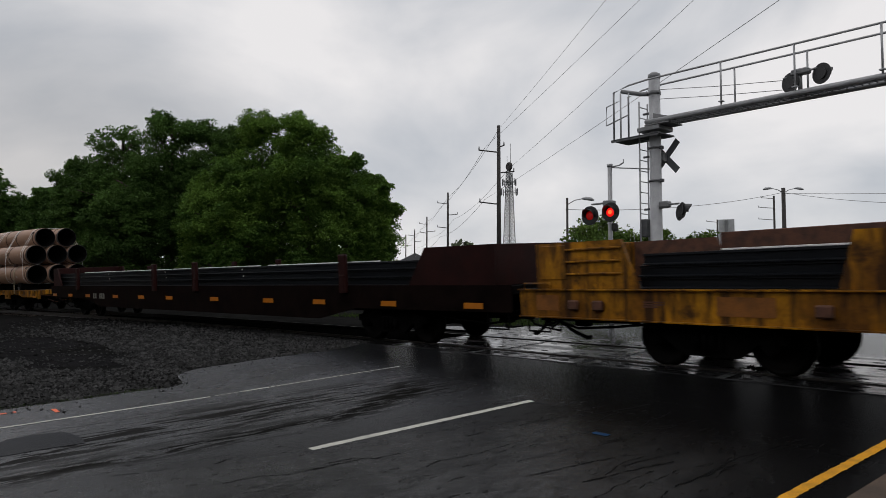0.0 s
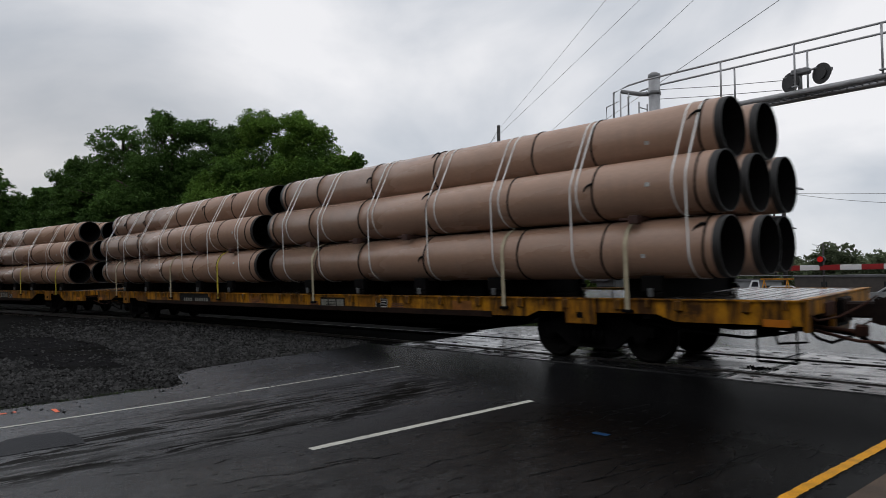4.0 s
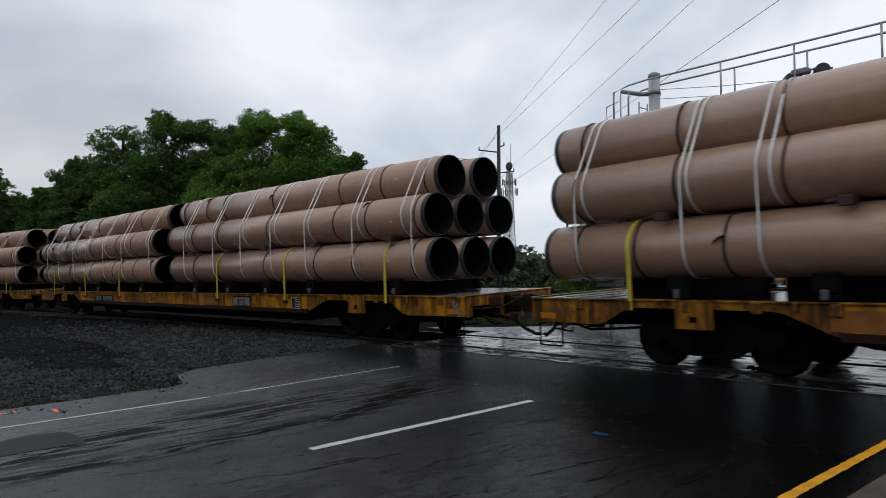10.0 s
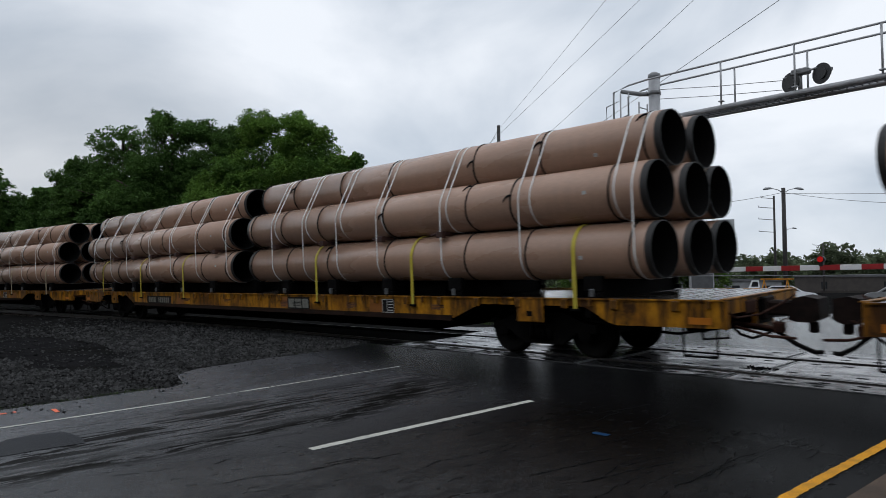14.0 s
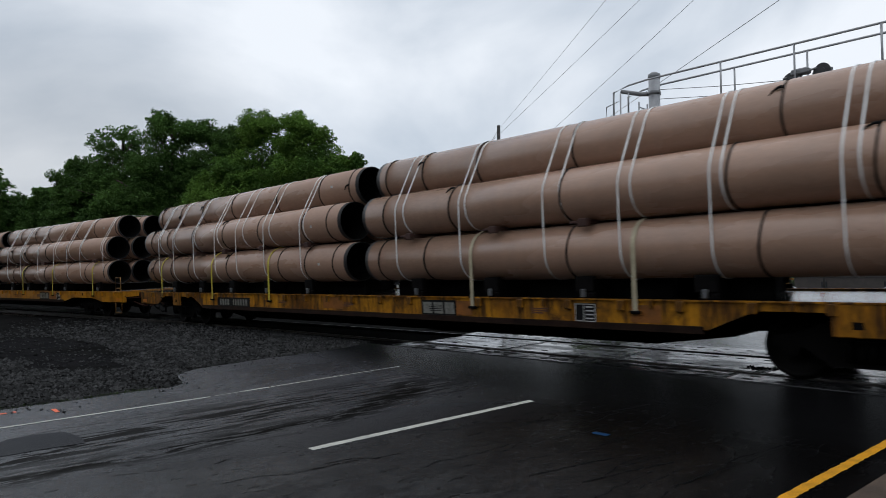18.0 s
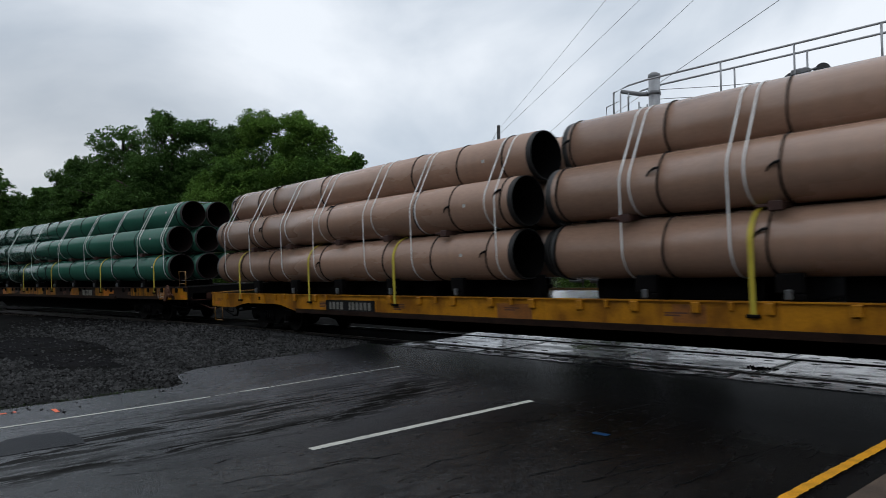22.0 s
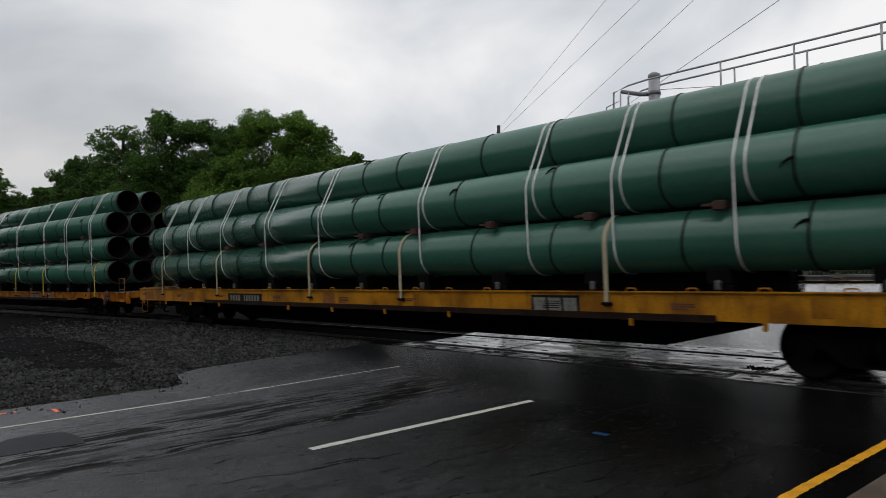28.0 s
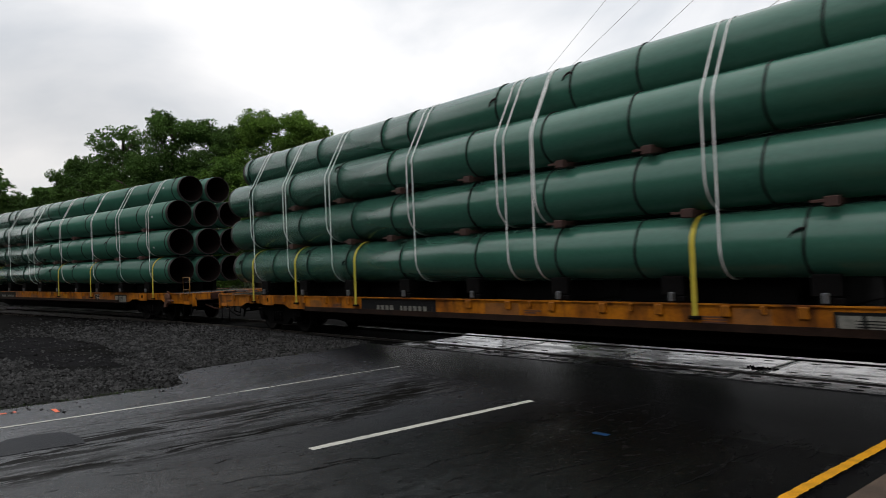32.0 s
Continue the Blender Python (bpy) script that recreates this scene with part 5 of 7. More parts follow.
    for k in range(7):
        kind = rng.choice(("yellow_new", "rust_paint", "rust_paint") if paint != "black" else ("yellow_new", "reflector"))
        x = rear + 0.9 + k * 3.7 + rng.uniform(-0.4, 0.9)
        if style != "straight" and 7.7 < abs(x) < 12.2:
            continue
        ob = part("paint_patch", PATCH[(rng.choice((0.5, 0.8)), kind)], None, car)
        ob.location = (x, 0.002, deck - 0.21 + rng.uniform(-0.03, 0.03))
    if paint == "black":
        for x, mt in ((12.9, "yellow_new"), (11.85, "yellow_new"), (-11.2, "rust_paint")):
            for q in (-0.4, 0.4):
                ob = part("end_panel", PATCH[(0.8, mt)], None, car, "faded yellow end panel")
                ob.location = (x + q * 0.2, -0.003 if q > 0 else -0.001, deck - 0.15 - 0.12 * (q > 0))
        for a, b, top, low in ((9.4, 11.3, 0.03, 0.3), (7.54, 7.98, 0.12, 0.24), (6.36, 7.1, 0.02, 0.37), (4.1, 4.76, 0.02, 0.33), (1.24, 2.37, 0.02, 0.36), (-0.85, 0.9, 0.02, 0.3), (-2.06, -0.9, 0.02, 0.33), (-3.97, -2.76, 0.02, 0.3), (-8.6, -7.4, 0.03, 0.28), (-10.2, -9.3, 0.03, 0.3)):
            bm = bmesh.new()
            box(bm, a, b, -HALF_W - 0.005, -HALF_W - 0.0005, deck - low, deck - top)
            part("paint_panel", bm, M["yellow" if b - a > 0.5 else "reflector"], car, "faded yellow panel")
    if seed in (1, 9, 10):
        half = 0.95 if seed == 1 else 1.2
        bm = bmesh.new()
        box(bm, mark_x - half - 0.2, mark_x + half - 0.1, -HALF_W - 0.0035, -HALF_W - 0.0005, deck - 0.34, deck - 0.03)
        part("dark_panel", bm, M["placard"], car, "blackened stretch of the sill")
    if seed > 6:
        ob = part("hand_brake", HAND_BRAKE, None, car, "rusty cast hand brake with its lever")
        ob.location = ({7: 12.18, 8: 11.92}.get(seed, 11.95), 0, drop)
    if seed == 3:
        cu = bpy.data.curves.new("letter", "FONT")
        cu.body, cu.size, cu.extrude, cu.align_x = "K", 0.42, 0.002, "CENTER"
        ob = new("letter", cu)
        me = bpy.data.meshes.new_from_object(ob)
        bpy.data.objects.remove(ob)
        me.materials.append(M["mark_pale"])
        ob = part("letter", me, None, car, "pale painted letter K")
        ob.location, ob.rotation_euler = (13.2, -HALF_W - 0.012, deck - 0.36), (radians(90), 0, 0)
    for x in (rear + 0.35, HALF_L - 0.35):
        ob = part("reflector", REFL, None, car)
        ob.location = (x, -0.006, deck - 0.3)
    # bearings below and between the pipes
    for k in range(-5, 6):
        x = 0.1 + k * 2.02
        if load == "low":
            # no bearing where the two sets of pipes meet
            if k == 0:
                continue
            x += 1.1 * (k == 5)
        ob = part("load_saddle", SADDLE[(load, drop)], None, car, "black bearing saddle with galvanised ends")
        ob.location = (x, 0, 0)
        for j in range(1, rows):
            if rng.random() < 0.85:
                ob = part("bearing_strip", DUNNAGE, None, car, "red-brown timber bearing strip")
                ob.location = (x + rng.uniform(-0.35, 0.35), 0, z0 + (j - 0.5) * dz)
    # each band is a pair: one round the whole load, one round all but the bottom row
    for whole, upper in lie.bands:
        for q, kind in ((whole, STRAPS), (upper, STRAPS_UP)):
            ob = part("load_strap", kind[load], None, car, "white woven load strap")
            ob.location = (q, 0, 0)
            ob.rotation_euler = (0, 0, rng.uniform(-0.006, 0.006))
    for x in lie.ties:
        pale = seed == 8 or seed == 1 and not -4 < x < 0 or seed == 5 and x > 0
        ob = part("tie_down_strap", (TIE_PALE if pale else TIE)[(load, drop)], None, car, "faded tan tie-down strap" if pale else "yellow tie-down strap")
        ob.location = (x, 0, 0)
        ob = part("winch", WINCH, None, car)
        ob.location = (x, 0, drop)
    rides(car, s_mid)
    # pipes: row by row, the two on top last
    for i, (y, z) in enumerate(stack(load)):
        row = min(i // 3, rows)
        near = i % 3 == 0
        front, rear_or_length = lie.ends[row]
        spots = [(front - 5.975, 11.95), (rear_or_length - 5.975, 11.95)] if colour == "brown" else [(front - rear_or_length / 2, rear_or_length)]
        for x, l in spots:
            if not near:
                x += rng.uniform(0.03, 0.17)
            ob = new("steel_pipe", PIPES[(colour, l)])
            tagged(ob, "large %s coated steel pipe with black rope rings" % colour, "pipe", "pipes on the train")
            if near:
                ropes = [q - x for q in lie.ropes[row] if abs(q - x) < l / 2 - 0.05]
            else:
                n = round(l / 1.95)
                ropes = [-l / 2 + 0.55 + (l - 1.1) * k / (n - 1) + rng.uniform(-0.3, 0.3) * (0 < k < n - 1) for k in range(n)]
            for rx in ropes:
                r = part("spacer_rope", RING, None, ob, "black rope ring")
                r.location = (rx, 0, 0)
                r.rotation_euler = (0, rng.uniform(-0.02, 0.02), rng.uniform(-0.04, 0.04))
                if near and rng.random() < 0.3:
                    r2 = part("rope_end", KNOT, None, r)
                    r2.rotation_euler = (rng.uniform(-0.7, 0.4), 0, 0)
            if near:
                st = part("label", STICKER, None, ob, "small white paper label")
                an = math.radians(rng.uniform(165, 205))
                st.location = (l / 2 - rng.uniform(1.0, 1.3), (PIPE_R + 0.003) * math.cos(an), (PIPE_R + 0.003) * math.sin(an))
                st.rotation_euler = (an - math.pi, 0, 0)
            rides(ob, s_mid, pose(x, y, z, rng.uniform(-8, 8) if not near else 0))


LIES = {
    1: Load(((12.39, -0.25), (12.37, -0.39), (12.29, -0.33)),
            ((11.95, 11.74), (9.97, 10.09), (8.24, 8.42), (6.53, 6.76), (4.67, 4.83), (2.75, 2.91), (1.17, 1.35), (-1.18, -1.35), (-3.04, -2.88), (-4.83, -4.6), (-6.6, -6.44), (-8.27, -8.14), (-9.78, -9.64), (-11.61, -11.5)),
            (10.94, 8.47, 2.46, -2.45, -5.74, -10.65),
            ((12.16, 10.51, 8.82, 6.4, 4.27, 2.62, 0.6, -0.6, -2.53, -4.12, -6.45, -8.49, -9.9, -11.8), (12.07, 10.4, 8.62, 6.5, 4.33, 2.4, 0.7, -0.79, -2.35, -4.2, -5.89, -8.48, -10.33, -11.9), (11.96, 10.12, 8.85, 6.3, 4.24, 2.1, 0.6, -0.83, -2.35, -4.14, -6.2, -8.93, -10.76, -11.85))),
    2: Load(((12.31, -0.52), (12.3, -0.31), (12.33, -0.6)),
            ((11.83, 11.57), (10.05, 10.24), (8.1, 8.24), (6.22, 6.5), (4.4, 4.63), (2.79, 2.95), (1.17, 1.44), (-0.81, -1.15), (-2.8, -2.7), (-4.88, -4.69), (-6.91, -6.75), (-8.71, -8.54), (-9.83, -9.71), (-11.76, -11.6)),
            (10.99, 7.12, 3.62, -3.63, -7.06, -10.75),
            ((11.7, 10.14, 9.46, 6.1, 2.77, 1.25, 0.3, -1.1, -2.1, -3.06, -6.2, -9.2, -10.63, -11.77), (12.0, 10.4, 8.43, 6.3, 3.95, 2.19, 0.63, -0.8, -2.24, -4.06, -6.12, -8.39, -9.94, -11.76), (11.81, 10.85, 9.7, 6.24, 3.63, 2.03, 0.47, -0.9, -2.78, -4.36, -6.81, -8.56, -10.12, -11.95))),
    3: Load(((12.47, -0.55), (12.37, -0.68), (12.34, -0.36)),
            ((11.99, 11.69), (10.02, 10.22), (8.14, 8.31), (6.59, 6.8), (5.03, 5.22), (3.45, 3.6), (1.59, 1.77), (-1.0, -1.2), (-3.39, -3.05), (-5.17, -5.0), (-6.95, -6.78), (-8.48, -8.32), (-10.32, -10.16), (-11.75, -11.61)),
            (11.11, 7.19, 3.67, -3.64, -7.13, -10.89),
            ((11.97, 9.97, 8.48, 6.2, 3.6, 2.19, 0.56, -0.96, -2.41, -4.3, -6.6, -8.92, -10.89, -11.95), (12.1, 10.49, 9.31, 6.4, 3.76, 2.16, 0.54, -0.9, -2.54, -3.92, -6.5, -9.33, -11.0, -12.0), (11.95, 10.53, 8.98, 6.04, 3.3, 2.28, 0.73, -0.5, -2.66, -3.98, -6.76, -8.86, -10.14, -12.16))),
    4: Load(((12.39, -0.5), (12.36, -0.55), (12.38, -0.45)),
            ((12.13, 11.82), (9.92, 10.17), (7.95, 8.12), (5.98, 6.17), (4.51, 4.7), (3.12, 3.29), (1.69, 1.86), (-0.8, -1.0), (-2.75, -2.6), (-4.6, -4.45), (-6.3, -6.15), (-8.37, -8.2), (-9.96, -9.85), (-11.7, -11.6)),
            (11.02, 7.07, 3.66, -3.68, -7.09, -10.8),
            ((12.05, 10.03, 8.54, 6.2, 4.12, 2.35, 0.6, -0.9, -2.43, -4.44, -6.6, -9.22, -10.89, -11.9), (11.7, 9.73, 8.63, 6.2, 3.78, 2.17, 0.66, -0.9, -2.61, -5.18, -7.0, -8.78, -10.52, -11.9), (12.09, 10.07, 8.45, 5.89, 4.12, 2.08, 0.49, -0.9, -2.71, -3.96, -6.4, -8.25, -10.34, -11.9))),
    5: Load(((12.46, -0.2), (12.42, -0.38), (12.39, -0.27)),
            ((11.96, 11.79), (9.97, 10.17), (8.33, 8.5), (6.9, 7.12), (5.47, 5.8), (3.48, 3.65), (1.61, 1.87), (-2.09, -1.92), (-3.89, -3.58), (-5.45, -5.04), (-6.8, -6.61), (-8.28, -8.18), (-9.84, -9.73), (-11.03, -10.9)),
            (11.05, 7.12, 3.75, -3.68, -7.04, -10.85),
            ((12.01, 10.5, 8.97, 5.9, 2.44, 1.02, 0.4, -0.72, -1.94, -3.2, -6.1, -8.73, -10.08, -11.61), (12.2, 10.33, 8.58, 5.83, 3.21, 1.21, 0.3, -0.92, -1.98, -4.2, -6.3, -8.37, -10.3, -11.68), (11.9, 10.47, 9.16, 5.79, 3.55, 1.97, 0.78, -0.62, -1.86, -3.95, -6.56, -8.54, -10.24, -11.86))),
    6: Load(((12.38, -0.41), (12.34, -0.37), (12.35, -0.3)),
            ((11.97, 11.81), (9.91, 10.02), (8.64, 8.86), (7.27, 7.5), (5.49, 5.63), (3.45, 3.67), (1.8, 1.97), (-0.77, -1.02), (-3.12, -2.97), (-4.76, -4.46), (-6.84, -6.55), (-8.41, -8.18), (-10.18, -9.91), (-11.73, -11.52)),
            (11.02, 7.1, 3.72, -3.72, -7.1, -10.84),
            ((11.97, 10.33, 8.59, 6.2, 3.93, 2.48, 0.54, -1.04, -2.56, -4.12, -6.6, -9.1, -10.72, -11.85), (12.1, 10.0, 8.57, 6.4, 4.13, 2.42, 0.6, -0.65, -1.95, -3.02, -6.2, -9.41, -10.18, -11.92), (12.09, 10.22, 8.54, 5.59, 4.05, 2.33, 0.57, -0.98, -2.17, -3.56, -7.17, -9.58, -10.48, -11.97))),
    7: Load(((12.29, 23.75), (12.26, 23.75), (12.35, 23.8)),
            ((11.94, 11.78), (10.05, 10.23), (7.91, 8.06), (5.46, 5.63), (2.8, 2.96), (-0.35, -0.2), (-3.41, -3.28), (-5.84, -5.74), (-8.22, -8.11), (-9.93, -9.84)),
            (11.23, 6.94, 1.99, -1.4, -6.34, -10.53),
            ((12.0, 9.82, 7.97, 5.61, 3.92, 1.29, 0.33, -2.16, -3.97, -5.32, -7.46, -9.4, -11.29), (12.0, 9.82, 8.02, 5.92, 3.77, 1.73, 0.2, -1.2, -3.8, -5.12, -7.33, -9.33, -11.3), (12.0, 9.62, 7.86, 5.72, 4.04, 1.44, 0.3, -1.75, -3.94, -5.39, -7.63, -9.52, -11.2))),
    8: Load(((11.75, 23.8), (11.72, 23.9), (11.81, 23.9)),
            ((10.33, 10.48), (8.48, 8.65), (6.62, 6.77), (4.94, 5.09), (2.17, 2.29), (-1.45, -1.3), (-3.98, -3.79), (-6.59, -6.43), (-8.89, -8.75), (-10.83, -10.71)),
            (10.71, 6.45, 1.52, -1.92, -6.91, -11.02),
            ((11.3, 9.39, 7.71, 5.38, 3.56, 0.95, -0.18, -1.82, -4.29, -5.66, -8.03, -9.79, -11.7), (11.4, 9.25, 7.43, 5.46, 3.21, 0.88, -0.06, -1.74, -4.53, -5.84, -8.25, -10.11, -11.75), (11.3, 9.16, 7.4, 5.13, 3.48, 0.97, -0.23, -2.11, -4.57, -5.78, -8.09, -9.85, -11.8))),
    9: Load(((12.02, 23.75), (12.07, 23.9), (12.0, 23.9), (11.96, 23.8)),
            ((10.69, 10.53), (8.39, 8.15), (6.02, 5.93), (2.89, 2.73), (-0.3, -0.25), (-0.92, -1.12), (-3.43, -3.61), (-6.49, -6.66), (-8.54, -8.68), (-10.35, -10.52)),
            (10.89, 5.76, 2.5, -5.57, -8.18, -10.48),
            ((11.75, 9.96, 8.1, 6.21, 3.95, 1.59, 0.12, -1.75, -3.94, -5.91, -7.63, -9.35, -11.18), (11.8, 9.85, 7.25, 4.97, 3.49, 1.65, -0.06, -1.87, -4.17, -5.62, -7.92, -10.41), (11.7, 9.79, 7.3, 5.4, 3.54, 1.58, -0.05, -1.85, -4.25, -6.14, -8.34, -10.52), (11.52, 9.78, 7.97, 5.52, 4.12, 1.47, 0.2, -1.51, -4.08, -5.04, -7.69, -9.26, -11.5))),
}
LIES[10] = LIES[9]
flat_car(95.85, "low", "brown", "slim", "yellow", 1, -4.0, 3.2, 5.0, LIES[1])
flat_car(67.9, "low", "brown", "arched", "yellow", 2, -5.03, 4.96, 5.8, LIES[2])
flat_car(39.95, "low", "brown", "arched", "yellow", 3, -5.27, 4.97, 7.64, LIES[3])
flat_car(11.9, "low", "brown", "arched", "yellow", 4, -5.67, 2.8, 6.25, LIES[4])
flat_car(-16.2, "low", "brown", "arched", "yellow", 5, -5.77, 2.8, 6.21, LIES[5])
flat_car(-44.25, "low", "brown", "swept", "yellow_new", 6, -5.44, 6.1, 7.6, LIES[6], grab=(1,))
flat_car(-72.2, "raised", "green", "straight", "black", 7, -6.0, 5.6, 11.63, LIES[7], grab=(1,))
flat_car(-99.2, "raised", "green", "straight", "yellow_new", 8, -5.3, 5.43, 11.19, LIES[8], grab=(1,))
flat_car(-127.1, "high", "green", "slim", "orange", 9, -4.0, 4.72, 6.26, LIES[9], grab=(1,))
flat_car(-155.2, "high", "green", "slim", "orange", 10, -4.0, 8.3, 6.26, LIES[10], grab=(1,))


# ---------------- the two cars loaded with new rails ----------------
def rail_piece_mesh(L):
    """One new rail: foot, web and rounded head."""
    bm = bmesh.new()
    o = [(-0.07, 0), (-0.07, 0.012), (-0.012, 0.03), (-0.012, 0.13), (-0.037, 0.14), (-0.034, 0.172), (0.034, 0.172), (0.037, 0.14), (0.012, 0.13), (0.012, 0.03), (0.07, 0.012), (0.07, 0)]
    a = [bm.verts.new((-L / 2, y, z)) for y, z in o]
    b = [bm.verts.new((L / 2, y, z)) for y, z in o]
    for i in range(12):
        bm.faces.new((a[(i + 1) % 12], a[i], b[i], b[(i + 1) % 12]))
    bm.faces.new(a)
    bm.faces.new(b[::-1])
    bmesh.ops.recalc_face_normals(bm, faces=bm.faces[:])
    return put(bm, "new_rail", M["new_rail"])


def rail_car(s_mid, half, kind):
    car = new("rail_flat_car")
    body = M["redbrown"] if kind == "red" else M["yellow"]
    top_z = 1.25 if kind == "red" else 1.20
    tagged(car, "dark red-brown flat car loaded with new steel rails" if kind == "red" else "yellow bulkhead flat car loaded with new steel rails", "freight car")
    for s in (-1, 1):
        bm = bmesh.new()
        if kind == "red":
            prism(bm, [(-half, 1.27), (-half, 0.77), (-8.6, 0.76), (-7.2, 0.48), (7.2, 0.48), (8.6, 0.76), (half, 0.77), (half, 1.27)], *sorted((s * 1.42, s * 1.36)))
            part("side_sill", bm, M["blackbrown"], car, "blackened side sill")
        else:
            w = 1.42 * s
            o = [(1.36 * s, 0.715), (1.47 * s, 0.715), (1.47 * s, 0.735), (w, 0.737), (w, 1.18), (1.47 * s, 1.182), (1.47 * s, 1.202), (1.36 * s, 1.202)]
            a = [bm.verts.new((-half, y, z)) for y, z in o]
            b = [bm.verts.new((half, y, z)) for y, z in o]
            for i in range(8):
                bm.faces.new((a[(i + 1) % 8], a[i], b[i], b[(i + 1) % 8]))
            bm.faces.new(a)
            bm.faces.new(b[::-1])
            bmesh.ops.recalc_face_normals(bm, faces=bm.faces[:])
            part("side_sill", bm, body, car)
    bm = bmesh.new()
    box(bm, -half, half, -1.35, 1.35, 1.10, top_z - 0.003)
    box(bm, -half + 0.1, half - 0.1, -0.35, 0.35, 0.6, 1.10)
    for k in range(-8, 9):
        box(bm, k * 1.5 - 0.06, k * 1.5 + 0.06, -1.35, 1.35, 0.9, 1.09)
    part("underframe", bm, M["black"], car)
    for s in (-1, 1):
        if kind == "red":
            truck(car, 9.4 if s > 0 else -10.0, s_mid)
        else:
            truck(car, s * (half - 3.4), s_mid)
        # bulkhead with sloping side gussets, each ribbed
        top = 2.03 if kind == "red" else 1.97
        bm = bmesh.new()
        box(bm, *sorted((s * (half - 0.35), s * (half - 0.47))), -1.35, 1.35, top_z, top, 0.01)
        head = part("bulkhead", bm, body, car, "rust-stained bulkhead")
        rib = bmesh.new()
        box(rib, *sorted((s * (half - 1.1), s * (half - 2.2))), -0.02, 0.02, -0.015, 0.015, 0.005)
        rib = put(rib, "rib", body)
        for q in (-1, 1):
            if kind == "red":
                reach = 0.0 if s > 0 else 1.35
                o = [(s * (half - 0.35), 1.272), (s * (half - 0.35), top), (s * (half - 2.2 + reach), top), (s * (half - 2.7 + reach), 1.272)]
            else:
                o = [(s * (half - 0.45), 1.204), (s * (half - 0.45), top), (s * (half - 2.2), top), (s * (half - 2.5), 1.204)]
            bm = bmesh.new()
            prism(bm, o, q * 1.38 - 0.03, q * 1.38 + 0.03)
            bmesh.ops.recalc_face_normals(bm, faces=bm.faces[:])
            part("gusset", bm, M["rust"] if q > 0 and kind == "yellow" else body, head)
            for k in range(3 if kind == "yellow" else 0):
                ob = part("rib", rib, None, head)
                ob.location = (0, q * 1.43, 1.45 + k * 0.2)
            if kind == "yellow":
                # taller side panels further in
                bm = bmesh.new()
                prism(bm, [(s * (half - 5.3), 1.204), (s * (half - 5.5), 1.91), (s * (half - 8.5), 1.91), (s * (half - 8.7), 1.204)], q * 1.38 - 0.03, q * 1.38 + 0.03)
                bmesh.ops.recalc_face_normals(bm, faces=bm.faces[:])
                part("side_panel", bm, M["rust"] if q > 0 else body, car)
        ob = part("coupler", COUPLER[s], None, car, "rusty steel coupler")
        ob.location.x = s * (half - 13.45)
        ob = part("draft_gear", DRAFT[s], None, car)
        ob.location.x = s * (half - 13.45)
        ob = part("air_hose", HOSE[s], None, car, "black rubber air hose")
        ob.location.x = s * (half - 13.45)
        ob = part("brake_line", BRAKE[s], None, car)
        ob.location.x = s * (half - 13.45)
        ob = part("sill_step", STEP[(s, "black")], None, car)
        ob.location = (s * (half - 13.45), 0, 0.1)
    bm = bmesh.new()
    box(bm, -0.13, 0.13, -0.05, 0.05, 1.1, 1.98, 0.02)
    box(bm, -0.09, 0.09, -0.065, 0.065, 1.1, 1.5, 0.01)
    post = put(bm, "stake", body)
    xs = (-9.5, -2.05, 0.9, 8.25) if kind == "red" else (-2.2, 2.2)
    for x in xs:
        for y in (-1.46, 1.46):
            ob = part("stake", post, None, car)
            ob.location = (x, y, 0)
    if kind == "red":
        bm = bmesh.new()
        box(bm, -0.24, 0.24, -1.436, -1.425, -0.055, 0.055)
        rf = put(bm, "reflector", M["reflector"])
        for x in (-12.6, -10.56, -8.5, -5.6, -3.26, -1.03, 2.0, 4.95, 7.23, 9.76, 12.2):
            ob = part("reflector", rf, None, car, "yellow reflective strip")
            ob.location = (x, 0, 0.88)
        bm = bmesh.new()
        box(bm, -0.062, 0.062, -1.4325, -1.4205, 0.0, 0.2)
        bar = put(bm, "text_bar", M["mark_pale"])
        for x in (0.0, 0.2, 0.655, 0.845, 1.035):
            part("text_bar", bar, None, car, "unreadable pale painted character").location = (-7.82 + x, 0, 0.78)
    else:
        for k in range(6):
            stencil(car, 3, -11 + k * 4.1, -0.055, 0.95)
        for x, w, mt in ((-13.1, 0.5, "rust_paint"), (-9.6, 0.8, "rust_paint"), (-5.0, 0.5, "yellow_new"), (-1.0, 0.8, "rust_paint")):
            ob = part("paint_patch", PATCH[(w, mt)], None, car)
            ob.location = (x, -0.052, 0.97)
        bm = bmesh.new()
        box(bm, -0.1, 0.1, -1.5, -1.42, 0.86, 1.02, 0.02)
        bracket = put(bm, "bracket", M["rust"])
        for x in (-12.5, -12.0, -8.6, -4.2, 0.4):
            part("bracket", bracket, None, car).location.x = x
        bm = bmesh.new()
        tube(bm, [(-13.6, -1.45, 1.21), (-13.6, -1.46, 1.30), (-13.0, -1.46, 1.30), (-13.0, -1.45, 1.21)], 0.016, 6)
        part("grab_rail", bm, body, car)
        bm = bmesh.new()
        box(bm, -13.25, -12.65, -1.425, -1.412, 1.36, 1.93, 0.006)
        part("access_panel", bm, body, car)
        bm = bmesh.new()
        box(bm, -11.5, -8.6, 1.42, 1.46, 1.5, 2.05, 0.01)
        part("rusty_wall", bm, M["rust"], car, "rusty plate on the far side")
    rides(car, s_mid)
    load = new("rail_load")
    tagged(load, "bundle of long new dark steel rails on a flat car", "rails", "rail loads")
    me = rail_piece_mesh(2 * half - 1.3 if kind == "red" else 2 * half - 4.9)
    rng = random.Random(kind)
